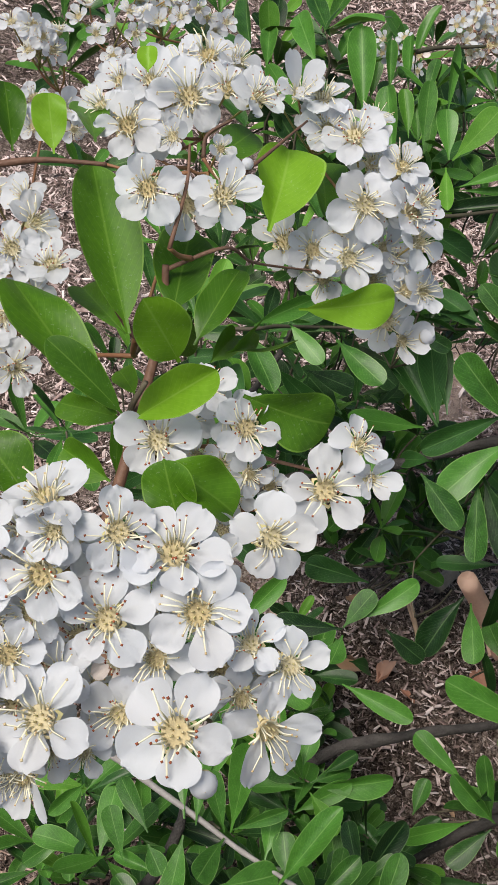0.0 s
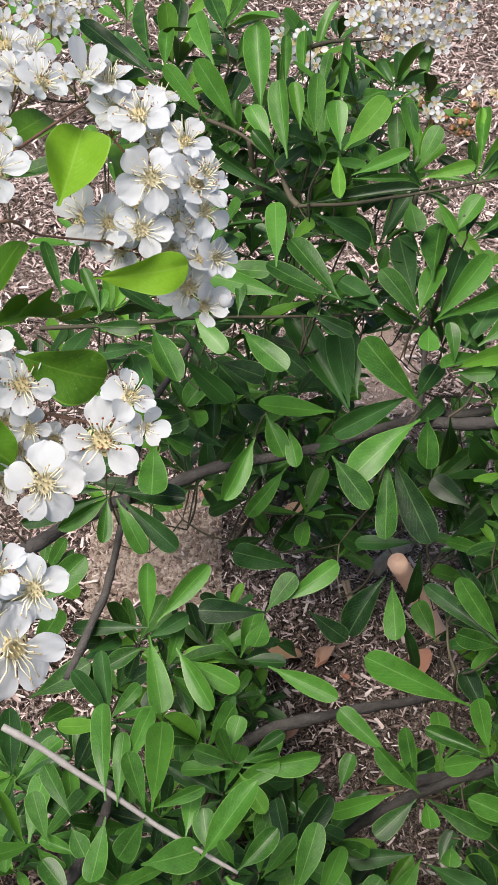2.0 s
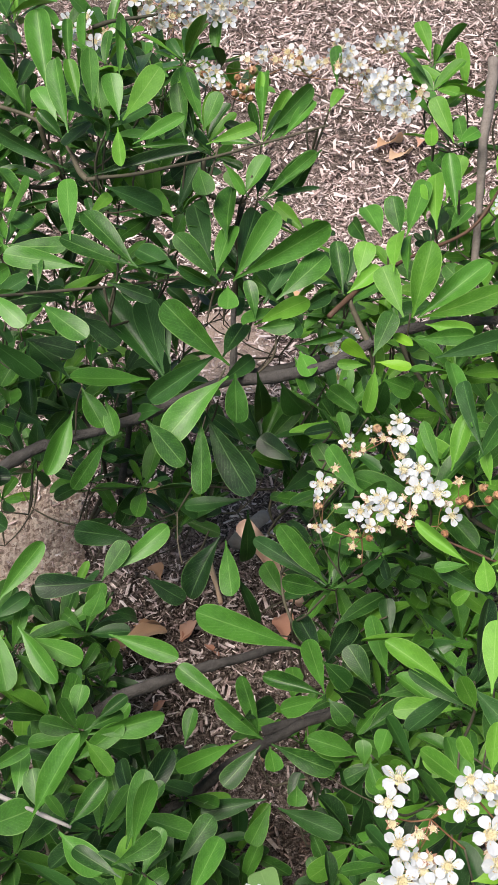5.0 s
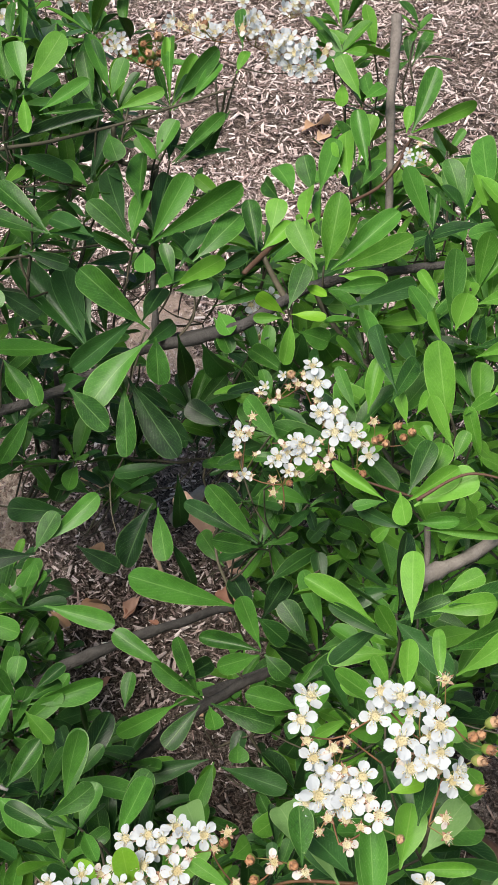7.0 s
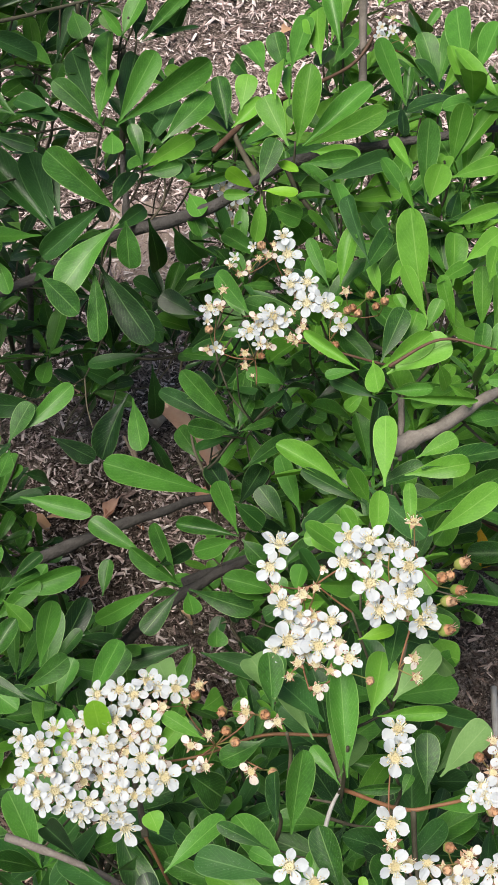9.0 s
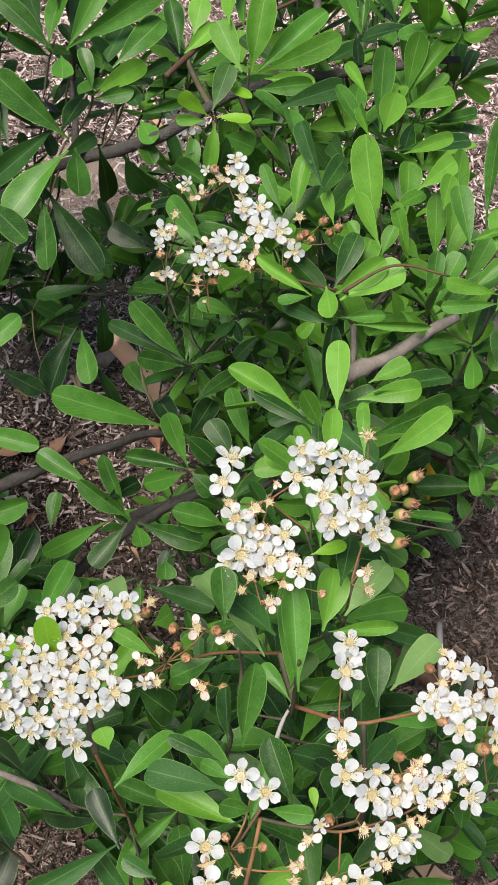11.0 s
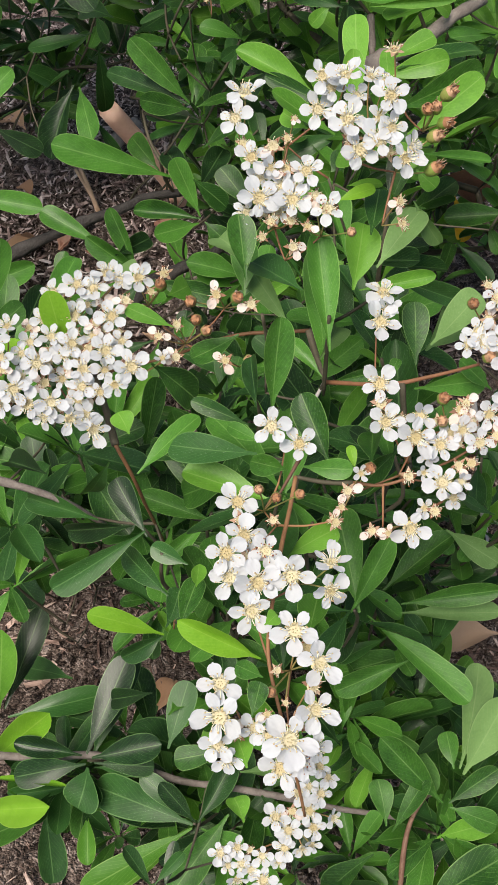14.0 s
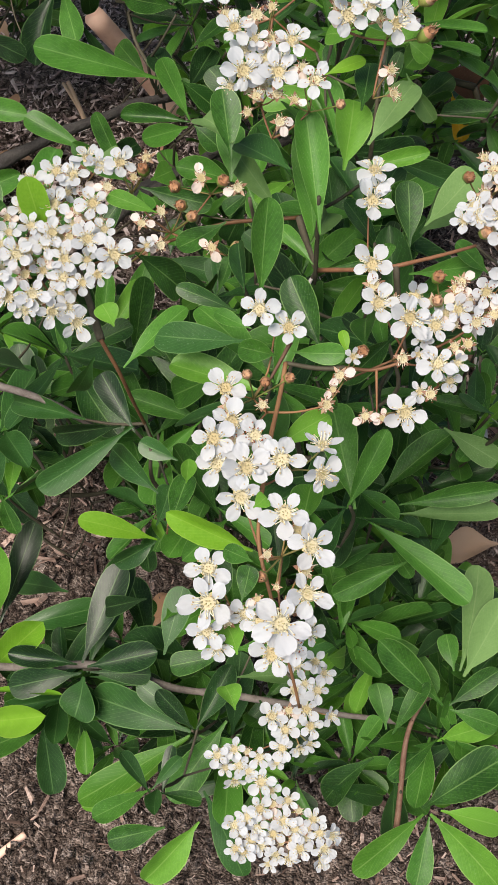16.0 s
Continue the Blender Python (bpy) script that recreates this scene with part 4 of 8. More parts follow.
flowers(("s", 4.4, -11.9, 16.8, -72, 47, 6.0), ("a", 1.0, -10.1, 16.4, -69, 35, 5.9), ("h", -13.1, -11.0, 17.8, -109, 65, 5.7), ("o", 14.9, -11.4, 18.1, -69, 48, 5.8), ("h", -6.8, -14.1, 15.1, -154, 45, 5.8), ("a", 5.9, -10.2, 21.1, -29, 31, 6.0), ("s", -2.0, -8.3, 20.6, -47, 52, 5.7), ("h", 16.8, -12.7, 15.5, -71, 15, 6.0))
finish()
branch(near, bark_red, 0.0009, (-0.0161, 0.2285, 0.4607), (-0.0131, 0.2377, 0.4704), (-0.0111, 0.2458, 0.4769), (-0.0098, 0.2525, 0.4806), (-0.0093, 0.2579, 0.4855), (-0.0095, 0.2612, 0.4918))
branch(near, bark_red, 0.0006, (-0.0096, 0.2547, 0.4825), (-0.0132, 0.2581, 0.4819), (-0.0181, 0.2616, 0.4876))
branch(near, bark_red, 0.0005, (-0.0371, 0.2658, 0.5010), (-0.0282, 0.2669, 0.5027), (-0.0228, 0.2671, 0.5031), (-0.0183, 0.2670, 0.5033))
branch(near, bark_red, 0.0003, (-0.0088, 0.2583, 0.4966), (-0.0073, 0.2640, 0.5029), (-0.0074, 0.2684, 0.5068))
branch(near, bark_red, 0.0003, (-0.0054, 0.2667, 0.5059), (-0.0051, 0.2691, 0.5080), (-0.0019, 0.2705, 0.5099))
branch(near, bark_red, 0.0003, (-0.0095, 0.2609, 0.4911), (-0.0012, 0.2635, 0.4941), (0.0032, 0.2664, 0.4902), (0.0131, 0.2743, 0.4846))
branch(near, bark_red, 0.0003, (-0.0020, 0.2648, 0.5031), (0.0020, 0.2699, 0.5041), (0.0094, 0.2855, 0.5031))
branch(near, bark_red, 0.0003, (0.0012, 0.2409, 0.4776), (0.0074, 0.2398, 0.4768), (0.0138, 0.2401, 0.4751))
branch(near, bark_red, 0.0015, (-0.2000, 0.3600, 0.0000), (-0.1400, 0.3300, 0.2000), (-0.0468, 0.2360, 0.3761), (-0.0294, 0.2392, 0.4107), (-0.0205, 0.2374, 0.4390), (-0.0161, 0.2285, 0.4607))  # trunk
boughs(near)

# shrub behind
sprig(back, (0.1393, 0.5416, 0.2862))
leaves(("g", 4.2, -3.2, -5.2, 27, 52, 50, 37.6, 11.1), ("g", 4.1, -2.9, -4.5, 2, 30, 78, 51.4, 13.3), ("g", -1.6, -3.3, -5.4, 161, 48, -48, 30.1, 9.1), ("g", -3.5, -1.6, -1.9, 68, 46, -19, 25.4, 12.7), ("d", -5.7, 0.6, 2.7, 101, 23, -30, 37.8, 12.4), ("g", 1.8, 6.5, 11.3, 84, 25, -35, 34.1, 14.5), ("g", -3.5, -4.2, -7.0, -158, 37, -93, 23.1, 6.8), ("g", 1.7, -4.1, -6.9, -96, -7, -8, 14.8, 9.7), ("d", 6.4, -1.5, -1.6, 70, 21, 29, 36.6, 12.7), ("d", -3.9, 13.7, 18.5, 99, -8, -47, 28.8, 6.5))
sprig(back, (0.1617, 0.5187, 0.2681))
leaves(("g", 0.4, 8.3, 9.4, 23, 34, 40, 32.6, 12.3), ("l", -9.9, 3.3, -0.5, -12, 36, 71, 30.7, 9.5), ("g", -8.9, 2.0, -1.4, -22, 18, 76, 18.1, 7.7), ("g", -9.2, 3.9, 0.4, 100, 60, 3, 19.9, 6.2), ("d", -5.1, 9.0, 7.0, 53, 29, 8, 28.5, 11.5), ("d", 8.6, 1.0, 7.4, 37, -1, 62, 24.2, 6.7), ("g", 7.1, -7.4, -5.6, -1, 13, 73, 23.4, 4.5), ("g", 9.6, -9.6, -7.0, -79, -10, 17, 16.5, 9.4), ("g", 7.4, -10.4, -9.7, -66, -38, 13, 18.3, 8.6))
sprig(back, (0.1377, 0.5111, 0.2517))
leaves(("g", 2.0, 0.5, 1.0, 159, 40, -75, 42.3, 13.7), ("g", 1.0, -3.1, -2.4, -146, -16, -6, 41.3, 14.0), ("g", 4.1, -2.5, -1.5, -92, -10, -13, 25.2, 12.0), ("d", -2.4, 5.9, 4.7, 176, -41, -52, 43.6, 10.9), ("d", -1.1, 3.8, 3.2, 60, 12, 0, 26.6, 10.7), ("d", -3.5, -4.7, -5.0, 46, -5, 52, 32.1, 8.1))
sprig(back, (0.1336, 0.5028, 0.2396))
leaves(("g", -8.5, -4.5, -5.0, -95, -25, 1, 41.4, 9.3), ("d", -5.9, -1.0, -6.3, -66, -30, 50, 43.9, 14.2), ("g", -33.5, -3.4, -7.0, -63, -5, 31, 33.9, 11.4), ("d", 18.7, 6.4, 10.6, 2, -78, 78, 36.1, 11.0), ("d", 29.2, 2.5, 7.6, 15, -62, 122, 31.1, 12.8))
sprig(back, (0.1100, 0.5303, 0.2311))
leaves(("d", 0.9, 2.8, -0.0, 130, 32, -20, 54.9, 15.2), ("d", 1.1, 3.9, 1.2, 108, 51, -25, 37.7, 13.6), ("g", -5.8, -0.1, 1.4, -164, 15, -33, 41.6, 10.3), ("d", 4.3, 3.9, 6.9, 98, 35, -17, 32.6, 9.4), ("d", -0.5, -10.4, -9.4, 137, -32, -42, 22.1, 8.6))
sprig(back, (0.0718, 0.5292, 0.2310))
leaves(("g", -0.4, -0.5, -0.8, -62, -28, 22, 21.7, 10.2), ("g", 10.6, -4.7, -5.5, -77, -22, 28, 20.1, 8.3), ("g", -5.0, -8.6, -8.2, -115, -27, -28, 32.8, 10.9), ("g", 10.2, -17.6, -18.1, -135, -38, -47, 29.5, 9.1), ("d", -5.9, 3.1, 3.0, 132, 17, -8, 30.8, 15.1), ("d", -8.1, 4.9, 4.9, 128, -12, -39, 28.1, 12.2), ("d", -1.4, 23.5, 24.7, -9, -39, 48, 25.5, 10.9))
sprig(back, (-0.0001, 0.5154, 0.2897))
leaves(("g", 17.5, -4.1, 0.2, -68, -3, 10, 29.8, 11.1), ("g", 19.7, -1.1, 3.5, 24, 19, 69, 27.0, 9.8), ("g", -8.4, -0.9, -1.9, -22, 12, 71, 21.3, 6.5), ("g", -15.7, 1.4, -1.2, 59, 37, 40, 13.2, 8.4), ("g", -4.1, 1.3, 1.8, 120, 36, -6, 21.9, 5.5), ("g", -20.3, 7.5, 4.3, 118, 34, -6, 26.2, 6.2), ("g", -5.6, 1.1, 1.3, 78, 32, 13, 13.3, 4.8), ("d", 16.8, -5.2, -8.0, 166, -23, -48, 26.2, 6.9))
sprig(back, (0.0410, 0.5172, 0.2813))
leaves(("g", -6.8, 3.8, 10.0, -54, -11, 42, 23.3, 8.4), ("g", 14.7, 7.2, 0.9, -59, 4, 42, 30.1, 10.5), ("g", 11.6, 9.5, 3.5, 169, -2, -56, 17.3, 5.0), ("g", 13.1, 10.9, 5.0, 85, 39, 9, 18.1, 5.0), ("d", -21.3, -21.4, -16.5, 115, 10, -30, 25.8, 11.1), ("d", -11.4, -9.9, -2.8, 12, -48, 82, 33.5, 10.5))
sprig(back, (0.0913, 0.5375, 0.2973))
leaves(("g", -15.9, -2.3, -4.0, 159, 1, -62, 36.5, 9.6), ("g", 6.7, -3.3, -3.4, 159, 10, -33, 35.3, 9.7), ("g", 7.7, -3.9, -4.1, 134, 28, -15, 36.4, 11.8), ("g", -21.3, 5.6, 5.4, 91, 26, -5, 36.3, 9.5), ("d", -5.5, 16.5, 26.1, -1, -24, 44, 30.4, 11.0), ("d", 26.7, -5.0, -6.1, 131, 0, -25, 27.4, 9.4), ("d", -5.8, -4.2, -10.7, -20, -14, 63, 21.9, 7.2), ("d", 7.4, -3.2, -3.2, 20, -16, 72, 23.6, 6.2))
sprig(back, (0.0880, 0.5651, 0.3438))
leaves(("g", 6.2, 2.3, 4.0, 102, 49, -13, 21.5, 9.4), ("l", 7.6, 2.2, 4.1, 28, 46, 52, 28.4, 10.9), ("l", 5.3, 0.3, 1.7, -90, -19, 20, 22.3, 6.0), ("g", -5.0, 6.8, 7.4, 91, 58, -9, 25.8, 7.9), ("l", -11.2, 8.7, 8.8, 103, 43, -6, 21.2, 6.5), ("g", -16.2, 0.7, -0.8, 99, 34, -39, 37.9, 10.4), ("g", 11.4, -5.2, -3.7, -7, 31, 40, 27.2, 6.0), ("g", 11.4, -6.2, -4.8, -5, 8, 43, 24.5, 4.1), ("d", -9.4, -9.6, -16.7, -8, 18, 35, 51.2, 6.6))
sprig(back, (0.0638, 0.6179, 0.3406))
leaves(("g", -0.8, 3.8, -4.5, 96, 38, -16, 44.5, 13.5), ("g", 9.6, 7.8, 5.6, 89, 26, 0, 31.1, 5.3), ("g", 17.1, 4.8, 10.2, 88, 21, -31, 33.6, 6.0), ("g", -23.5, 20.1, 9.1, 118, 29, -43, 32.8, 12.1), ("g", 32.1, -19.9, 11.9, 86, 36, 14, 32.0, 5.4), ("g", -12.1, 0.1, -10.2, 155, 50, -49, 34.4, 10.8), ("g", -26.0, 2.6, -9.4, 143, 37, -55, 30.5, 7.6), ("g", 3.6, -19.2, -12.6, 121, 42, -13, 24.9, 8.8))
sprig(back, (0.0347, 0.6206, 0.3377))
leaves(("g", 35.2, -29.7, -11.2, 152, 44, -46, 18.3, 6.6), ("d", 35.7, -37.7, -21.2, 165, 21, -79, 44.3, 9.4), ("d", -22.2, 16.2, 5.2, 150, 20, -50, 42.1, 9.1), ("d", -20.8, 12.9, 6.8, 125, 13, -13, 38.2, 8.3), ("g", -17.4, 14.8, 9.0, 90, 25, -6, 28.7, 8.1), ("g", -24.2, 18.0, 12.7, 102, 18, -41, 47.3, 10.3), ("d", 13.7, 5.5, -1.2, 69, 18, 26, 24.0, 7.5))
sprig(back, (0.1423, 0.5856, 0.3308))
leaves(("g", -17.2, 1.2, -1.8, 94, 44, -33, 26.2, 8.3), ("g", -8.4, 4.1, 2.9, 111, 40, -7, 28.5, 9.0), ("g", -8.3, 2.3, 1.0, 40, 63, 17, 19.0, 8.6), ("g", 18.8, 0.9, 4.5, 83, 31, -15, 33.0, 7.3), ("g", 20.5, -3.0, 0.4, 38, 29, 58, 33.4, 9.6), ("g", 28.3, -3.8, 0.6, 42, 26, 18, 24.9, 6.7), ("l", -7.6, -1.9, -3.6, -4, 23, 56, 25.1, 6.3), ("g", -26.2, 0.2, -4.0, 111, 19, -5, 21.0, 7.6))
sprig(back, (0.1553, 0.5721, 0.3168))
leaves(("g", 4.9, -7.5, -8.3, 28, 32, 28, 35.7, 8.0), ("g", -4.2, -5.3, -7.1, 44, 42, 5, 21.5, 9.8), ("g", -24.6, 5.4, 2.3, -84, -13, 17, 16.8, 10.4), ("g", -13.1, 5.4, 4.4, -60, -20, 59, 21.3, 6.0), ("d", 4.0, -2.5, -1.8, 4, -17, 66, 18.1, 7.3), ("d", 33.1, 4.4, 10.5, -172, -49, -29, 23.8, 7.4))
sprig(back, (0.0026, 0.5074, 0.2016))
leaves(("d", -2.1, -1.4, -5.1, -174, -24, -62, 46.0, 8.3), ("g", -1.9, -4.8, -3.3, -142, -15, -57, 28.2, 8.5), ("g", -3.2, -5.1, -3.8, -93, -35, -17, 21.5, 7.6), ("g", 0.8, -5.6, -3.9, -58, -22, 18, 28.8, 9.1), ("d", 2.2, -2.7, -5.9, -36, -21, 39, 36.6, 10.2), ("d", -0.6, -0.4, -3.7, -2, -5, 24, 34.0, 10.9), ("d", -2.2, -0.2, -3.7, 174, -11, -58, 37.5, 5.5), ("g", 17.5, 11.2, 18.2, -92, -24, -12, 28.6, 13.5), ("d", -10.4, 9.0, 11.2, -173, -36, -52, 34.0, 8.0))
sprig(back, (0.0255, 0.4680, 0.1365))
leaves(("g", -4.7, 3.8, 4.6, 95, 56, -9, 31.7, 8.9), ("g", -0.7, 5.4, 7.1, 41, 31, 34, 36.9, 9.9), ("g", -4.1, 1.3, 1.8, -77, -16, -6, 38.1, 11.9), ("g", 9.2, -3.2, -0.9, -56, -16, 44, 35.3, 11.3), ("g", 12.7, -7.2, -4.5, -20, -17, 38, 30.0, 11.0), ("g", -5.5, -2.4, -2.3, -155, -11, -19, 20.2, 8.5), ("d", -4.6, 2.7, -2.1, 26, 17, 39, 22.8, 8.3), ("d", -4.8, 6.2, 1.8, 174, -10, -32, 39.0, 7.8), ("d", 2.6, -6.6, -5.6, -176, -54, -29, 21.1, 9.5))
sprig(back, (0.0804, 0.4658, 0.1543))
leaves(("d", -4.1, 5.4, 1.7, -176, 4, -46, 32.2, 12.0), ("g", -4.3, 3.4, 4.9, 40, 46, 10, 22.0, 10.7), ("g", -0.7, 5.3, 7.6, 15, 31, 56, 36.0, 9.1), ("g", -4.2, 1.2, 2.4, -110, -13, 8, 17.5, 11.4), ("g", -2.4, -13.7, -14.7, -25, -5, 32, 36.0, 9.7), ("d", 15.9, 5.1, 4.2, -25, -28, 55, 24.0, 9.6), ("d", -0.1, -6.8, -6.1, 21, -34, 30, 19.4, 8.6))
sprig(back, (-0.0264, 0.4642, 0.1206))
leaves(("g", -8.1, 18.5, 20.5, 32, 36, 41, 34.6, 13.3), ("g", -8.8, 2.4, 1.5, 37, 51, 28, 31.3, 11.2), ("g", -8.2, -10.4, -13.1, 4, 40, 51, 34.2, 12.2), ("d", 8.9, 5.6, 7.5, 30, -21, 18, 22.8, 10.3), ("g", -3.7, -19.4, -22.6, 17, 34, 57, 20.8, 10.4), ("d", 20.0, 3.4, 6.2, 46, -16, 45, 23.4, 8.4))
sprig(back, (0.0639, 0.4086, 0.1255))
leaves(("g", -1.9, -0.2, -0.5, 136, 50, -15, 19.3, 7.4), ("g", -2.9, -1.9, -2.5, 178, -3, -5, 22.7, 8.2), ("g", -1.9, -0.2, -0.5, 160, 5, -57, 18.9, 9.7), ("g", 0.7, -0.3, -0.3, 20, 14, 14, 19.4, 8.6), ("g", 2.2, -1.4, -1.3, -2, 12, 59, 35.7, 10.3), ("l", 0.8, -3.1, -3.4, -61, 0, 8, 23.5, 8.4), ("g", -3.2, 4.7, 4.8, 73, 15, -12, 15.1, 9.3), ("g", 6.2, 2.5, 3.6, 31, 14, 21, 17.7, 6.5))
sprig(back, (0.0215, 0.3491, 0.1857))
leaves(("g", 1.9, -0.7, -1.2, 120, 52, -8, 24.3, 8.3), ("g", 4.1, -0.8, -1.0, 74, 65, -11, 42.6, 9.8), ("g", 2.0, -2.1, -2.8, -123, -1, -43, 20.2, 10.0), ("g", 4.1, -0.2, -0.3, -1, 40, 53, 24.3, 5.6), ("g", -13.3, 2.4, 0.8, 101, 29, -23, 37.7, 10.2), ("g", -8.9, 0.9, -0.6, 89, 41, -7, 27.5, 7.1), ("g", 17.3, -8.8, -4.4, 82, 26, 2, 18.7, 7.8), ("g", -7.1, 9.3, 9.5, 70, 6, 7, 26.9, 7.4))
sprig(back, (-0.0029, 0.3420, 0.1722))
leaves(("g", 11.2, 6.3, 8.4, -99, -19, 2, 24.7, 8.9), ("g", -1.6, 4.0, 4.1, -62, -5, 10, 13.1, 7.8), ("g", 3.0, -3.5, -3.6, 157, 1, -22, 19.0, 5.4), ("g", -1.8, 6.9, 7.3, 128, 22, -28, 23.0, 8.0), ("g", -10.1, -0.1, -1.3, 117, 41, -22, 20.5, 8.1), ("g", -0.8, -13.7, -14.9, 132, 7, -14, 17.8, 8.7))
sprig(back, (0.0577, 0.3278, 0.1747))
leaves(("g", -13.3, 4.9, 3.5, 38, 56, 11, 37.7, 10.6), ("g", -10.1, 6.2, 5.3, 98, 18, -24, 16.9, 9.0), ("g", 0.7, 1.6, 1.8, 32, 40, 32, 21.7, 7.8), ("g", -0.2, 2.9, 3.0, 170, 66, -75, 15.4, 5.1), ("g", -3.5, 0.4, -0.1, -52, 0, 25, 23.1, 10.8), ("g", -35.2, 4.3, 0.3, 7, 11, 50, 22.3, 13.3), ("g", 21.5, -6.9, -4.4, 64, 44, 23, 30.0, 9.4), ("g", 40.1, -13.4, -9.4, 36, 35, 29, 22.8, 8.8))
sprig(back, (0.1780, 0.4376, 0.1732))
leaves(("g", 1.1, 3.2, 4.0, 153, 46, -70, 36.3, 11.0), ("d", 0.6, 2.9, 3.5, 134, 5, -28, 44.4, 7.9), ("g", 0.7, 1.7, 1.9, 177, 21, -66, 23.2, 9.4), ("g", 1.9, 3.2, 4.1, 67, 33, 8, 25.2, 8.4), ("g", 3.2, 2.3, 3.1, 52, 50, -10, 15.2, 7.7), ("g", 3.3, 1.8, 2.5, 7, 9, 27, 17.6, 5.2), ("g", -10.7, -15.1, -19.2, 171, 23, -51, 54.5, 13.1))
sprig(back, (0.1746, 0.4054, 0.1486))
leaves(("g", -1.3, -4.4, -0.2, 112, 50, -36, 27.3, 8.7), ("g", -2.6, -6.3, -1.7, -166, 6, -52, 21.6, 9.2), ("g", -1.3, -5.2, -0.7, 155, 5, -28, 30.2, 7.7), ("g", -0.1, -6.6, -1.3, -57, -12, 26, 13.8, 9.6), ("d", -0.0, 13.7, 2.7, 106, 4, -25, 25.3, 10.3), ("d", 1.8, 10.1, 3.4, 50, 9, 14, 25.5, 10.8), ("d", 3.5, -1.3, -2.0, -12, -35, 40, 26.2, 10.3))
sprig(back, (0.1379, 0.3949, 0.1279))
leaves(("g", 7.3, -1.1, -0.4, 158, 37, -66, 29.1, 9.7), ("g", 5.7, -0.2, 0.1, 111, 53, -50, 31.0, 7.4), ("g", 5.7, -3.0, -2.0, -144, -22, -19, 24.7, 9.7), ("g", 9.8, -3.9, -2.3, -87, 4, -11, 13.3, 8.7), ("g", 10.8, -3.2, -1.6, -33, -5, 55, 31.0, 10.5), ("g", -6.8, 11.0, 9.9, 145, 22, -38, 30.3, 9.3), ("g", -4.0, -0.7, -1.2, -165, -15, -50, 31.2, 9.4), ("g", -28.5, 1.1, -2.4, 66, 43, -13, 17.0, 7.6))
sprig(back, (0.1640, 0.3798, 0.1138))
leaves(("d", -18.6, -1.7, -10.7, -176, -6, -34, 30.5, 9.4), ("g", -16.7, -4.8, -9.1, -129, -37, -28, 21.0, 9.3), ("d", -13.2, -4.7, -14.3, -22, -17, 20, 32.2, 10.6), ("d", -8.2, -5.3, -13.3, 60, 34, -8, 16.4, 7.9), ("g", 25.2, 1.4, 9.3, 172, 26, -40, 25.1, 9.7), ("g", 28.0, -1.9, 5.4, -73, -10, 48, 13.2, 11.1), ("g", 33.0, -0.4, 7.8, -167, -14, 0, 16.2, 9.5), ("d", -29.4, 17.4, 24.8, 34, -11, 35, 22.1, 8.7))
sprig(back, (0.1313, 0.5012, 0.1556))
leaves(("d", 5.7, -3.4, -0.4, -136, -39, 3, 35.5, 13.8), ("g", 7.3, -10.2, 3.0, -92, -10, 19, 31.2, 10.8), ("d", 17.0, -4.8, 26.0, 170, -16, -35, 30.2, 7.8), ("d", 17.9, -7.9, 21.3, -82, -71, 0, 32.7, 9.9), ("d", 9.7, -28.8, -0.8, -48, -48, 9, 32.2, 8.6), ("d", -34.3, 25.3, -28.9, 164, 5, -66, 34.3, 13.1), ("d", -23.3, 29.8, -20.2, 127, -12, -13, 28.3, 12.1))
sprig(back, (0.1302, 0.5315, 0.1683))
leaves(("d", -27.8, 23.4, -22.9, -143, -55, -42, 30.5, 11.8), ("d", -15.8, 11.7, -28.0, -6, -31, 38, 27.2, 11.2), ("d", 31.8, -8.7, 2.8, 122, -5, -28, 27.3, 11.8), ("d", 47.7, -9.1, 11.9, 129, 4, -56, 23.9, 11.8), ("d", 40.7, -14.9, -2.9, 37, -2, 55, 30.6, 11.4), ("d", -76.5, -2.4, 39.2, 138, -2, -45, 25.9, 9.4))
sprig(back, (0.1803, 0.3981, 0.2720))
leaves(("g", -4.4, 2.0, 1.1, 117, 17, -48, 25.1, 8.5), ("g", -5.9, 2.3, 1.5, 15, -2, 63, 13.2, 6.5), ("g", 10.4, -4.3, -2.6, 155, -12, -65, 27.2, 3.6))
sprig(back, (0.2050, 0.4250, 0.1698))
leaves(("d", 10.7, 14.2, 18.4, -112, -37, -25, 12.3, 9.7), ("d", 9.6, 15.2, 18.9, -163, -36, -29, 17.1, 6.5), ("d", 12.5, 14.8, 19.9, -7, 24, 17, 13.2, 8.1), ("d", 1.6, -5.5, -7.8, 92, 38, -16, 17.8, 7.8), ("g", -24.2, 2.0, -6.7, 24, 19, 2, 28.8, 9.9), ("g", -1.4, -19.4, -18.7, 115, 49, -51, 28.8, 10.0), ("g", -8.9, -21.2, -24.1, 126, 43, -27, 21.9, 10.4))
sprig(back, (0.1847, 0.3782, 0.1310))
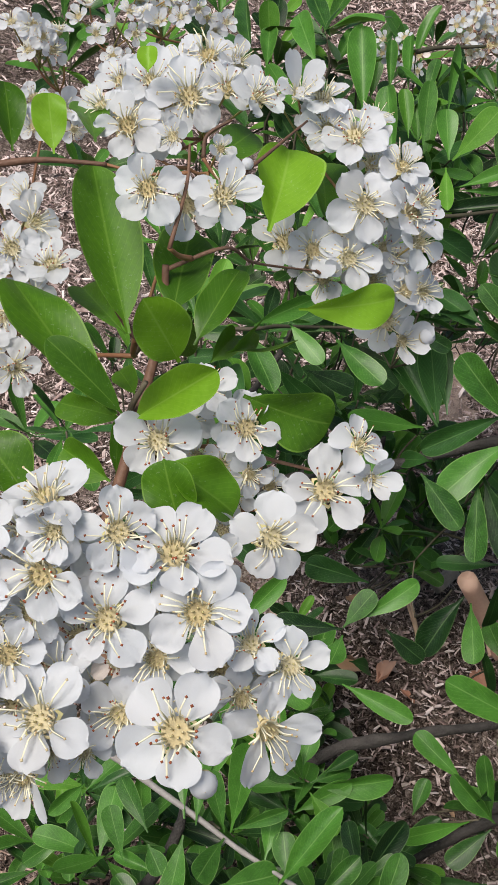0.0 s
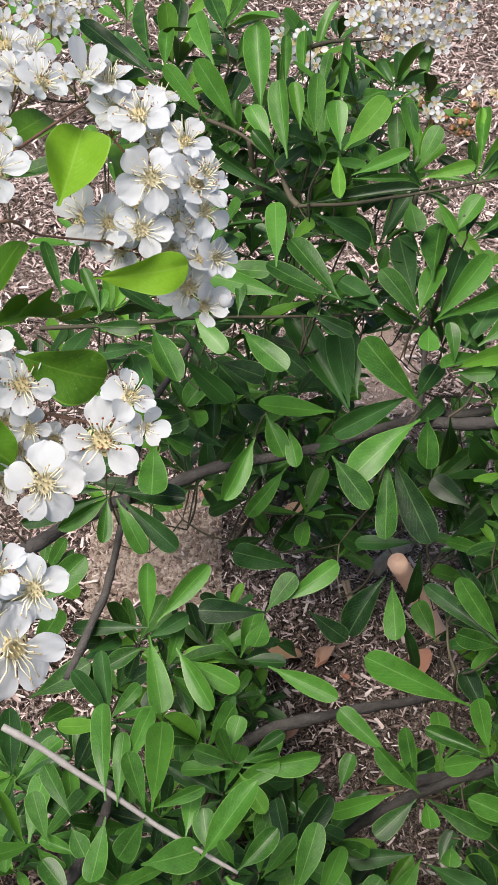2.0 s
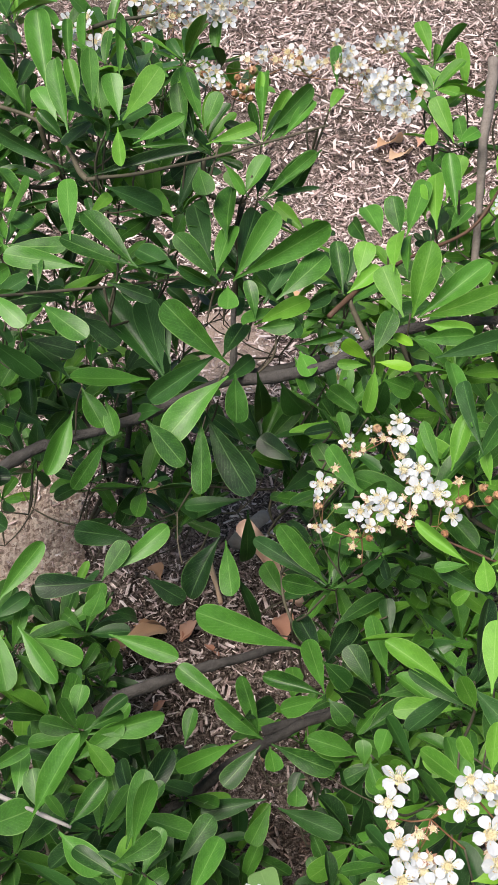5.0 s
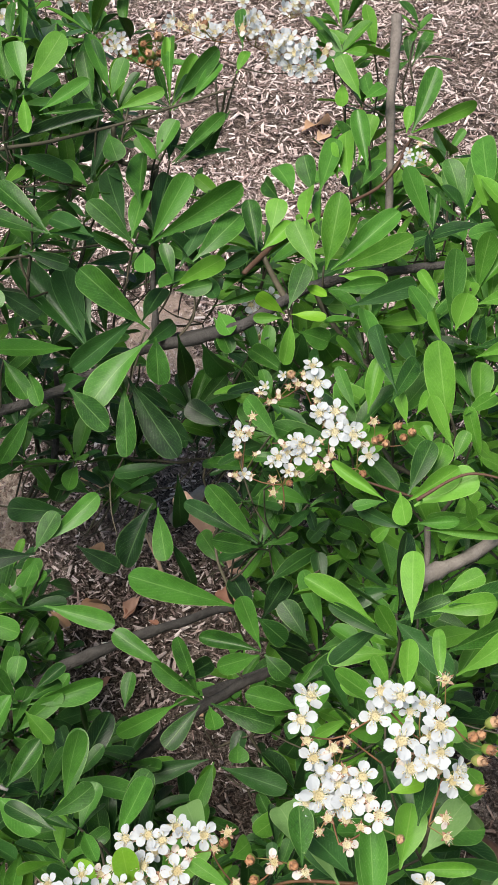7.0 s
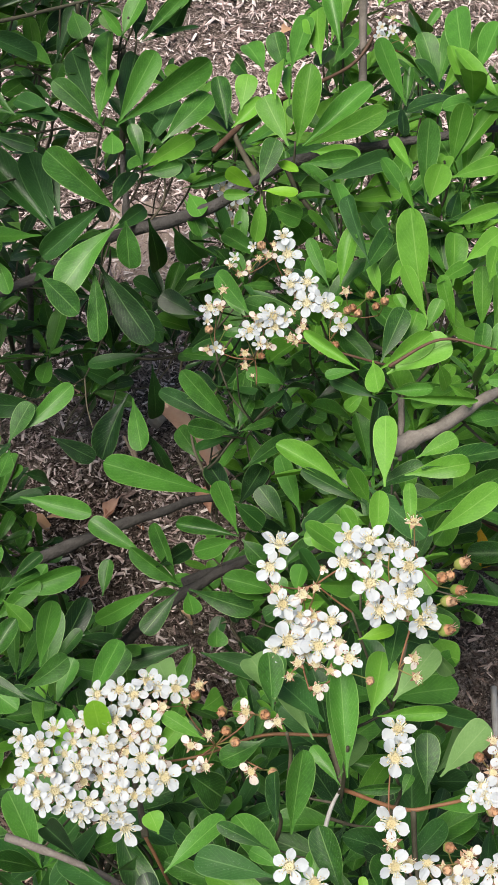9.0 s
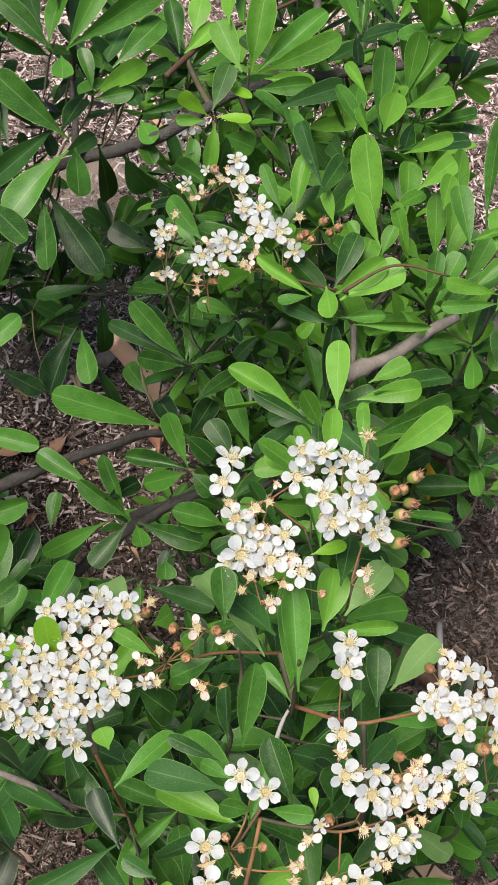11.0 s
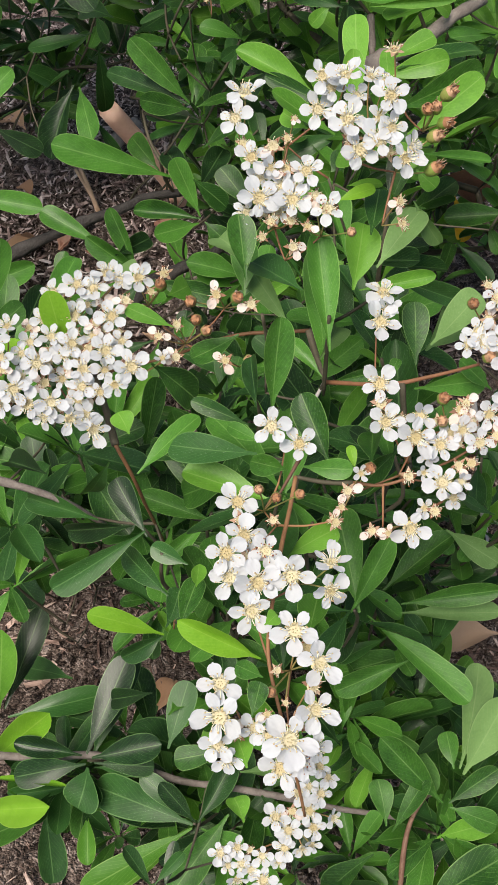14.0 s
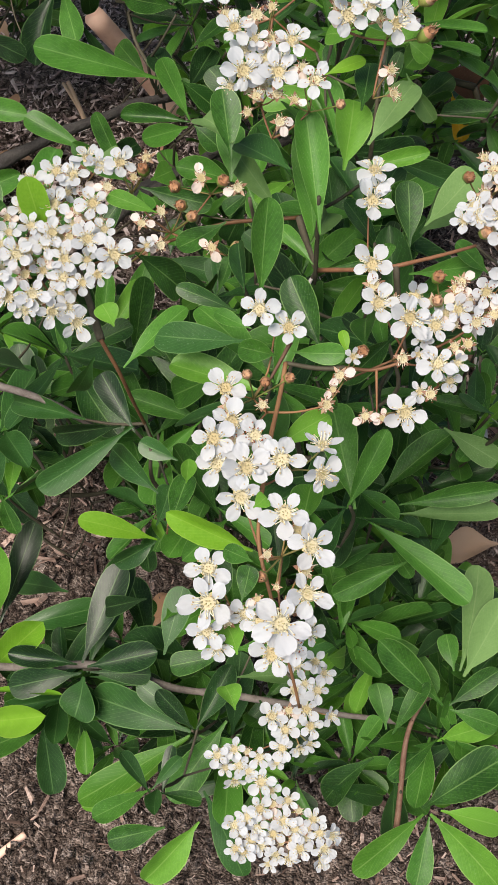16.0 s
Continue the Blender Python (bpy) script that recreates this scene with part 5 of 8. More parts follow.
leaves(("g", -12.7, 29.3, 32.7, -35, -31, 22, 18.5, 10.5), ("g", 3.9, 5.7, 8.8, 23, 23, 2, 27.8, 9.3), ("g", 3.5, -4.1, -2.9, 92, 60, -5, 12.0, 7.2), ("g", 10.1, -2.2, 0.7, 58, 58, -19, 13.6, 9.5), ("g", 6.1, -2.7, -0.8, -79, -30, 27, 15.4, 9.2), ("g", 6.0, -4.4, -2.7, -176, -30, -18, 13.3, 7.8), ("g", 1.6, -0.6, 0.9, 172, 29, -32, 26.1, 10.2), ("d", 4.0, -10.4, -15.8, -91, -68, -6, 24.9, 12.6), ("d", 4.2, -5.4, -9.9, -160, -58, -41, 19.4, 11.0), ("g", -26.8, -5.2, -11.1, -104, -42, -26, 9.0, 9.8))
sprig(back, (0.1776, 0.5116, 0.0870))
leaves(("g", 0.0, 0.0, 0.0, 123, 26, -45, 24.9, 12.2))
cluster(back, (0.1989, 0.5441, 0.2215))
flowers(("o", -2.2, -8.0, 27.3, -57, 62, 11.1), ("a", -4.3, -12.1, 20.7, -98, 57, 10.6), ("o", 2.6, -12.3, 21.6, -70, 30, 10.6), ("o", -4.6, -20.7, 11.9, -70, 24, 11.7), ("h", -1.0, -23.4, 11.0, -90, 12, 10.6), ("o", -6.4, -8.8, 23.6, -86, 42, 9.6), ("o", 3.4, -7.9, 26.7, -100, 61, 9.6), ("o", -8.1, -17.3, 14.9, -97, 15, 9.6), ("s", -6.6, -9.9, 12.1, -130, 42, 12.2), ("s", -1.8, -11.9, 15.5, -95, 47, 10.5))
finish()
cluster(back, (0.1316, 0.7107, 0.3328))
flowers(("h", -57.0, -26.6, 13.4, -145, 20, 9.6), ("o", -50.7, -29.4, 11.3, -115, 41, 9.6), ("o", -43.9, -34.3, 5.4, -94, 40, 9.6), ("o", -39.1, -37.2, 3.9, -136, 2, 9.6), ("o", -47.1, -28.0, 15.9, -138, 47, 9.6), ("o", -22.7, -22.8, 22.4, -99, 47, 9.6), ("h", -16.5, -25.0, 16.3, -75, 34, 9.7), ("o", -7.3, -15.4, 20.3, -87, 17, 9.7), ("o", 0.5, -12.6, 10.6, -106, 42, 9.9), ("a", 5.6, -10.3, 16.0, -86, 53, 9.9), ("o", 12.3, -11.4, 9.1, -99, 46, 9.9), ("o", 17.2, -9.0, 20.5, -99, 46, 9.9))
flowers(("o", 23.3, -13.3, 15.1, -61, 29, 9.9), ("o", 28.8, -11.5, 20.6, -63, 2, 9.8), ("o", 35.8, -12.9, 17.0, -72, 11, 9.9), ("o", 11.1, -9.0, 21.1, -71, 20, 9.8), ("o", -12.4, -14.2, 28.3, -103, 37, 9.7), ("o", -1.4, -7.9, 28.0, -94, 34, 9.8), ("o", 22.8, -5.4, 26.9, -79, 9, 9.8), ("o", 34.9, -6.7, 25.0, -54, 24, 9.9), ("o", -52.6, -33.1, 5.9, -117, 23, 9.6), ("h", -56.9, -30.5, 7.6, -131, 42, 9.6), ("o", 27.0, -15.3, 8.5, -78, 32, 9.9), ("o", 6.5, -13.3, 5.1, -86, 47, 10.0))
flowers(("o", 16.0, -12.2, 14.8, -88, 14, 9.9), ("o", -19.8, -20.7, 24.6, -115, 28, 9.6), ("o", -9.8, -21.5, 10.7, -55, 10, 9.8), ("o", 39.3, -10.1, 22.1, -75, 27, 9.9), ("s", -38.5, -28.4, 8.0, -110, 28, 10.1), ("s", -15.2, -19.4, 19.4, -85, 39, 10.7), ("s", 3.4, -6.0, 14.7, -68, 52, 10.8), ("o", 11.9, -3.6, 13.2, -139, 62, 8.7), ("o", 11.0, -4.2, 18.7, -54, 78, 8.5), ("h", 21.4, -6.1, 19.7, -77, 18, 8.8), ("o", -8.1, -11.0, 21.4, -83, 24, 9.6), ("s", -8.2, -2.9, 27.5, -96, 22, 10.6))
flowers(("s", 33.5, -4.1, 17.0, -114, 4, 11.1), ("h", 25.3, -7.8, 12.9, -65, 23, 8.5), ("a", 9.3, -6.7, 7.9, -16, 58, 9.6), ("s", -3.1, -17.5, 12.0, -79, 39, 11.1), ("s", -13.5, -24.4, 10.7, -104, 23, 10.5), ("h", -0.3, -11.3, 18.2, -104, 46, 9.5), ("s", -3.7, -11.1, 4.0, -69, 62, 10.9), ("o", 20.6, -8.8, 13.3, -50, 31, 9.2), ("a", 7.3, -3.5, 21.5, -86, 38, 9.0), ("h", -3.4, -6.4, 21.9, -139, 51, 8.3), ("o", 20.5, -10.0, 7.9, -86, 28, 9.5), ("o", -12.6, -15.9, 23.6, -137, 24, 9.4))
finish()
cluster(back, (0.1904, 0.6282, 0.3325))
flowers(("o", -51.2, -13.4, 12.6, -137, 8, 7.9), ("o", -45.9, -16.0, 10.7, -119, 51, 7.3), ("h", -3.3, -15.2, 18.0, -106, 48, 8.4), ("s", 5.0, -12.1, 20.3, -128, 26, 9.6), ("o", 15.2, -13.6, 22.6, -51, 38, 8.4), ("s", -19.6, -11.5, 21.1, -98, 39, 9.6), ("s", -13.2, -7.3, 22.9, -126, 46, 9.6), ("s", -32.4, -8.2, 19.6, -112, 40, 9.0), ("o", 27.0, -21.9, 13.1, -70, 39, 8.9), ("o", 30.2, -19.8, 16.6, -80, 15, 8.9), ("s", -8.3, -11.3, 19.3, -93, 37, 9.0), ("f", -30.1, -13.6, 16.5, -130, 38, 5.3))
flowers(("f", -24.2, -15.6, 12.1, -125, 24, 5.4), ("f", -35.3, -18.9, 10.3, -144, 41, 5.3), ("s", 10.4, -14.2, 18.7, -127, 40, 9.0), ("h", 20.4, -17.0, 20.5, -91, 49, 7.3), ("h", 12.3, -9.6, 19.2, -47, 45, 8.0), ("h", 26.4, -14.4, 12.4, -77, 60, 8.8), ("a", 20.3, -16.3, 15.2, -75, 37, 6.9), ("h", -47.2, -8.8, 14.3, -96, 25, 7.6), ("a", 14.6, -12.3, 16.1, -105, 45, 7.7), ("o", 23.8, -19.7, 8.5, -71, 30, 7.7), ("h", 17.4, -14.5, 17.5, -105, 29, 6.3))
flowers(("f", -53.4, -8.3, 12.6, -89, 38, 4.3), ("f", -47.7, -11.5, 6.2, -88, 68, 4.3), ("f", -41.5, -11.0, 8.1, -112, 44, 4.3), ("f", -39.2, -18.0, 7.2, -121, 32, 4.3), ("f", -35.6, -18.6, 5.8, -93, 30, 4.3), ("f", -33.2, -14.4, 7.5, -109, 42, 4.3), ("f", -30.0, -13.2, 8.0, -101, 42, 4.3), ("f", -32.0, -18.4, 5.0, -87, 32, 4.3), ("f", -7.9, -6.6, 17.4, -128, 59, 4.3), ("f", -6.4, -6.7, 18.6, -128, 61, 4.3), ("f", -37.4, -11.9, 12.5, -95, 30, 4.3))
finish()
cluster(back, (0.2292, 0.6135, 0.3271))
flowers(("o", -10.8, -9.6, 20.6, -102, 26, 10.1), ("o", -5.8, -15.1, 17.1, -123, 38, 10.6), ("o", 0.5, -15.7, 21.1, -114, 36, 10.6), ("o", -3.2, -21.6, 12.7, -106, 1, 10.6), ("h", 4.4, -20.1, 13.0, -78, 37, 10.1), ("o", -6.8, -9.7, 22.4, -118, 51, 9.5), ("o", -2.6, -16.5, 18.8, -71, 20, 10.0), ("o", 0.2, -24.6, 10.4, -93, 23, 9.0), ("h", -14.0, -11.9, 18.9, -119, 67, 9.0), ("o", -11.7, -6.7, 11.8, -132, 12, 8.7), ("a", 1.7, -13.5, 15.4, -38, 55, 9.0), ("a", -5.4, -6.4, 15.6, -98, 9, 8.8))
flowers(("o", -7.9, -15.2, 10.5, -130, 8, 9.6), ("s", 9.7, -14.0, 16.7, -98, 25, 10.8))
finish()
cluster(back, (0.2030, 0.6816, 0.3189))
flowers(("o", -30.0, -13.5, 14.3, -106, 10, 8.1), ("s", -21.8, -18.0, 14.2, -147, 37, 9.9), ("o", -16.2, -20.2, 11.8, -107, 28, 8.6), ("o", -8.9, -21.2, 13.3, -121, 25, 8.6), ("a", -1.5, -21.5, 14.6, -109, 18, 8.1), ("o", 11.4, -16.0, 19.4, 19, 80, 8.7), ("o", 15.8, -16.8, 18.0, -84, 46, 8.7), ("o", -61.4, -14.5, 6.3, -104, 10, 8.1), ("s", -57.0, -15.3, 7.3, -162, 31, 8.5), ("o", 35.7, -15.0, 22.4, -50, 52, 8.7), ("h", 43.3, -14.8, 23.5, -112, 37, 8.7), ("h", -26.7, -9.4, 16.0, -143, 11, 8.0))
flowers(("s", -14.7, -15.7, 15.0, -139, 44, 9.8), ("o", -9.7, -14.2, 16.5, -137, 45, 8.4), ("o", -5.7, -18.2, 13.1, -94, 34, 7.5), ("a", 7.7, -12.8, 15.8, -95, 1, 8.4), ("o", 14.9, -15.2, 10.6, -111, 10, 7.7), ("o", -59.8, -8.7, 9.5, -128, 26, 7.8), ("h", 31.5, -11.9, 19.1, -83, 48, 8.3), ("h", 42.3, -11.3, 17.2, -60, 40, 8.0), ("o", 9.6, -9.1, 23.1, -98, 35, 7.5), ("a", 40.8, -9.6, 25.2, -68, 36, 8.4))
finish()
cluster(back, (-0.0387, 0.7518, 0.3121))
flowers(("o", -9.7, -16.3, 17.6, -80, 53, 9.0), ("o", -3.9, -12.6, 19.6, -92, 17, 9.0), ("o", 2.4, -16.9, 17.1, -80, 24, 9.0), ("o", 8.4, -14.6, 21.2, -62, 58, 9.0), ("o", 14.6, -18.0, 16.7, -65, 8, 9.0), ("o", -0.5, -19.8, 13.4, -86, 26, 8.4), ("o", -6.4, -22.1, 10.9, -103, 12, 8.4), ("h", 17.3, -12.7, 21.0, -24, 41, 8.4), ("o", 11.7, -21.6, 11.8, -64, -16, 8.4), ("a", -6.6, -8.9, 20.3, -66, 52, 7.8), ("a", -7.0, -11.6, 13.3, -137, 20, 8.5), ("o", -0.9, -17.4, 7.4, -93, 15, 7.5))
flowers(("o", 11.6, -9.0, 18.8, -62, 18, 7.5), ("a", -1.5, -9.0, 13.8, -104, 57, 8.8), ("h", 1.0, -9.9, 20.3, -55, 48, 8.9), ("s", -4.4, -14.8, 14.2, -70, 65, 9.0))
finish()
branch(back, twig_bark, 0.0009, (-0.031, 0.523, 0.278), (0.017, 0.517, 0.289), (0.033, 0.524, 0.287), (0.068, 0.534, 0.282), (0.103, 0.546, 0.277), (0.122, 0.549, 0.277))
branch(back, twig_bark, 0.0009, (0.079, 0.566, 0.320), (0.102, 0.569, 0.321), (0.129, 0.579, 0.321), (0.160, 0.583, 0.327), (0.192, 0.585, 0.335))
branch(back, bark, 0.0033, (-0.053, 0.504, 0.149), (-0.020, 0.515, 0.164), (0.007, 0.523, 0.177), (0.027, 0.526, 0.183), (0.054, 0.530, 0.195), (0.085, 0.533, 0.202), (0.137, 0.529, 0.228), (0.178, 0.533, 0.235), (0.208, 0.537, 0.240))
branch(back, bark, 0.0020, (-0.017, 0.457, 0.118), (-0.002, 0.485, 0.144), (0.005, 0.508, 0.165), (0.015, 0.532, 0.218), (0.031, 0.530, 0.261), (0.039, 0.538, 0.275))
branch(back, bark, 0.0031, (0.050, 0.430, 0.092), (0.085, 0.440, 0.107), (0.115, 0.444, 0.115), (0.143, 0.448, 0.120), (0.177, 0.450, 0.123))
branch(back, bark, 0.0030, (0.099, 0.392, 0.075), (0.120, 0.399, 0.087), (0.154, 0.408, 0.108), (0.181, 0.413, 0.115), (0.210, 0.419, 0.124))
branch(back, bark_pale, 0.0013, (-0.032, 0.372, 0.203), (-0.018, 0.366, 0.199), (0.004, 0.357, 0.189), (0.023, 0.348, 0.181), (0.041, 0.338, 0.178), (0.059, 0.330, 0.174))
branch(back, bark, 0.0026, (-0.011, 0.343, 0.126), (0.005, 0.360, 0.148), (0.009, 0.374, 0.164))
branch(back, bark, 0.0021, (0.089, 0.576, 0.115), (0.095, 0.583, 0.144), (0.096, 0.568, 0.190))
branch(back, bark, 0.0017, (0.145, 0.535, 0.228), (0.147, 0.551, 0.244), (0.148, 0.567, 0.257))
branch(back, twig_bark, 0.0011, (0.086, 0.653, 0.355), (0.099, 0.655, 0.358), (0.118, 0.654, 0.361))
branch(back, twig_bark, 0.0010, (0.038, 0.624, 0.329), (0.054, 0.617, 0.326), (0.067, 0.600, 0.325), (0.073, 0.585, 0.322))
sprig(back, (0.1612, 0.5870, 0.3256))
leaves(("l", 0.0, 0.0, 0.0, 84, 47, 7, 35.2, 4.4), ("l", 0.0, -1.1, -1.2, 51, 38, 29, 30.4, 7.4), ("g", 1.2, -1.2, -1.2, 29, 29, 35, 30.8, 7.4), ("g", -0.0, 1.1, 1.2, 138, 64, -37, 18.4, 5.0), ("d", 0.0, 0.0, 0.0, 141, 12, -26, 21.0, 5.7), ("g", -0.8, 0.0, -0.1, 160, -4, -37, 22.0, 4.4), ("d", 0.8, 1.1, 1.3, 28, 40, 23, 16.2, 5.0))
sprig(back, (0.1299, 0.5903, 0.3278))
leaves(("d", 0.0, -1.1, -1.2, 103, 48, -10, 25.2, 4.7), ("d", 3.1, 5.4, 6.5, 124, 65, -37, 21.6, 6.0), ("l", 4.1, 2.0, 2.8, 52, 59, 32, 17.7, 6.7), ("g", 0.9, -1.2, -1.2, 130, 25, -33, 15.6, 5.0))
sprig(back, (0.1963, 0.6017, 0.3363))
leaves(("g", 3.7, 6.0, 7.3, 87, 41, -13, 23.8, 6.1), ("l", -0.8, -1.3, -1.6, 52, 42, 7, 13.8, 6.1))
sprig(back, (0.1585, 0.5704, 0.3066))
leaves(("g", 0.9, -0.6, -0.6, 8, 37, 42, 33.5, 6.0), ("d", 0.9, -1.2, -1.2, -3, 20, 34, 28.6, 4.4), ("d", -0.5, 0.0, -0.0, 75, 32, 15, 21.0, 8.4), ("p", -4.2, 0.2, -0.3, 153, 40, -26, 16.2, 7.4))
sprig(back, (0.0199, 0.5311, 0.2240))
leaves(("d", 0.0, -0.9, -1.0, 125, 46, -22, 32.4, 12.4), ("g", -7.4, 9.4, 9.5, -124, -41, -16, 20.1, 11.3), ("d", 2.1, 1.6, 2.2, 27, 29, 20, 22.0, 8.1), ("g", -0.9, -5.3, -6.1, -3, 32, 39, 20.1, 9.7), ("d", -3.0, -6.9, -8.3, 177, 3, -34, 27.9, 9.2), ("g", 2.3, -5.5, -5.9, -4, -25, 37, 17.9, 9.7), ("d", -5.5, -14.7, -17.6, 172, -12, -34, 30.8, 7.0))
sprig(back, (-0.0095, 0.5384, 0.2429))
leaves(("g", -2.7, 2.8, 2.8, -60, -46, 29, 27.2, 11.1), ("d", -1.4, 2.7, 2.9, -143, -44, -31, 24.8, 10.6), ("d", -2.7, 3.3, 3.4, 2, 10, 33, 18.7, 5.8))
sprig(back, (0.0462, 0.5381, 0.2514))
leaves(("d", 2.1, -0.1, 0.2, -97, -52, 12, 35.1, 8.5), ("d", 0.8, 0.8, 1.1, -9, -12, 33, 23.4, 10.6), ("g", 1.6, -1.0, -0.9, -141, -33, -13, 23.0, 9.5))
filling(back, (22, 699, 330), (121, 654, 319), (36, 638, 309), (72, 621, 321), (108, 612, 310), (51, 614, 293), (142, 615, 305), (27, 623, 277), (90, 641, 272), (158, 605, 241), (158, 566, 250), (186, 577, 237), (114, 571, 194), (106, 589, 125), (166, 558, 163), (101, 548, 145), (16, 488, 108), (52, 505, 86), (67, 473, 117), (32, 465, 119), (27, 477, 74), (57, 471, 83), (51, 432, 102), (-10, 412, 107), (78, 428, 80), (13, 419, 82), (16, 391, 100), (45, 371, 113), (84, 401, 66), (108, 391, 91))
filling(back, (43, 380, 76), (79, 368, 100), (108, 402, 45), (135, 377, 63), (106, 370, 59), (92, 653, 303), (80, 577, 293), (171, 536, 266), (58, 398, 116), (83, 362, 129), (60, 340, 123), (94, 332, 98), (45, 667, 353), (50, 626, 317), (187, 533, 260), (52, 485, 108), (69, 394, 97), (69, 341, 153), (36, 337, 147), (131, 375, 57), (106, 579, 140), (116, 372, 77), (110, 600, 142), (106, 393, 73), (92, 625, 349), (105, 612, 350), (39, 582, 296), (40, 560, 294), (116, 568, 281), (27, 534, 276))
filling(back, (71, 571, 254), (91, 549, 281), (184, 531, 146), (119, 540, 123), (176, 464, 182), (203, 557, 256), (197, 512, 157), (192, 469, 149), (193, 444, 119), (192, 427, 66), (176, 396, 62), (199, 400, 43), (202, 488, 237), (189, 467, 219), (194, 487, 196), (204, 330, 167), (193, 509, 223), (203, 454, 177), (189, 474, 234), (202, 540, 268), (94, 397, 102), (77, 391, 78), (90, 591, 332), (95, 601, 184), (-48, 442, 49), (74, 477, 78), (133, 677, 329), (65, 575, 172), (127, 710, 314), (122, 574, 96))
filling(back, (68, 590, 235), (135, 651, 74), (190, 664, 80), (52, 685, 330), (65, 549, 200), (142, 623, 84), (114, 628, 266), (-49, 416, 61), (84, 680, 154), (62, 426, 79), (78, 564, 217), (43, 553, 158), (-39, 392, 96), (110, 590, 248), (164, 658, 76), (142, 617, 121), (123, 582, 292), (115, 714, 265), (30, 369, 145), (81, 415, 36), (83, 486, 64), (124, 649, 142), (39, 632, 193), (104, 435, 43), (121, 696, 176), (170, 658, 76), (75, 662, 155), (39, 421, 95), (97, 710, 325), (36, 531, 229))
filling(back, (92, 686, 238), (150, 729, 147), (85, 628, 302), (189, 559, 140), (195, 735, 136), (176, 450, 66), (80, 614, 91), (54, 611, 169), (91, 644, 80), (93, 699, 256), (124, 702, 259), (135, 674, 328), (31, 459, 80), (198, 542, 65), (194, 578, 139), (118, 729, 202), (198, 538, 107), (199, 506, 117), (71, 525, 66), (201, 632, 129), (85, 361, 96), (197, 451, 88), (184, 381, 69), (141, 630, 304), (64, 634, 250), (204, 409, 130), (186, 373, 65), (181, 617, 85), (59, 339, 120), (113, 758, 315))
filling(back, (201, 494, 72), (153, 691, 320), (203, 351, 72), (14, 618, 146), (196, 421, 218), (173, 426, 76), (186, 361, 85), (95, 625, 115), (132, 359, 59), (62, 517, 102), (171, 339, 81), (130, 330, 86), (148, 722, 136), (152, 627, 72), (201, 501, 86), (75, 595, 110), (96, 412, 73), (128, 594, 76), (197, 408, 105), (24, 646, 327), (14, 725, 272), (47, 713, 336), (25, 706, 193), (-31, 384, 148), (-22, 356, 146), (22, 671, 333), (7, 652, 206), (-8, 561, 255), (136, 685, 81), (46, 406, 64))
filling(back, (90, 686, 191), (72, 422, 92), (90, 622, 144), (194, 708, 212), (0, 397, 101), (68, 659, 274), (87, 603, 337), (31, 647, 103), (135, 700, 118), (174, 755, 275), (62, 363, 74), (64, 461, 100), (151, 352, 58), (93, 335, 104), (192, 552, 134), (-11, 657, 327), (5, 467, 98), (-14, 451, 70), (15, 334, 155), (-54, 491, 246), (126, 718, 310), (-11, 644, 293), (-86, 712, 299), (-55, 402, 41), (176, 754, 147), (-9, 571, 163), (42, 661, 316), (114, 642, 76), (-90, 744, 310), (-26, 654, 238))
filling(back, (136, 742, 258), (-71, 692, 253), (88, 588, 84), (35, 587, 236), (47, 574, 181), (91, 652, 147), (71, 701, 328), (-37, 762, 298), (165, 592, 131), (148, 704, 251), (42, 628, 97), (62, 628, 225), (19, 620, 76), (39, 584, 275), (116, 737, 301), (50, 349, 97), (102, 439, 42), (96, 635, 269), (200, 564, 196), (177, 349, 72), (155, 431, 73), (34, 606, 307), (25, 752, 324), (2, 624, 198), (8, 678, 217), (-45, 619, 180), (27, 706, 225), (48, 421, 48), (-70, 504, 230), (-9, 375, 131))
filling(back, (80, 735, 288), (-48, 769, 70), (-63, 734, 319), (-7, 770, 313), (-37, 550, 90), (-35, 380, 79), (156, 752, 130), (-22, 616, 96), (61, 498, 77), (-36, 407, 121), (45, 459, 64), (-59, 420, 36), (47, 681, 147), (8, 402, 168), (75, 540, 183), (201, 579, 85), (18, 521, 77), (-1, 547, 273), (50, 679, 302), (13, 387, 67), (204, 508, 144), (90, 700, 297), (201, 380, 79), (188, 399, 91), (29, 571, 202), (58, 573, 199), (192, 564, 151), (118, 690, 249), (168, 681, 193), (61, 361, 68))
filling(back, (74, 458, 92), (164, 631, 77), (103, 607, 142), (110, 338, 86), (146, 604, 76), (180, 341, 59))
boughs(back)

# shrub beside it
sprig(right, (0.2135, 0.4870, 0.2953))
leaves(("l", -6.0, 13.2, 13.2, 81, 22, -34, 24.6, 9.9), ("l", -2.8, -0.1, -1.7, 110, 34, -36, 25.2, 11.3), ("l", 0.7, -0.6, -1.7, 48, 74, 25, 33.8, 11.8), ("g", 3.1, -1.0, -1.7, 16, 35, 38, 40.2, 10.4), ("l", 4.0, -1.2, -1.6, -18, 28, 85, 37.4, 10.1), ("g", -0.1, 10.8, 11.2, 80, 17, -31, 28.3, 5.9), ("l", 6.1, -3.7, -3.2, -39, 14, 56, 22.0, 6.9), ("y", -9.5, -6.0, -5.4, -71, 17, 44, 14.7, 4.5), ("d", 4.5, -11.5, -9.1, 128, -23, -91, 13.2, 8.1))
sprig(right, (0.2529, 0.5612, 0.3124))
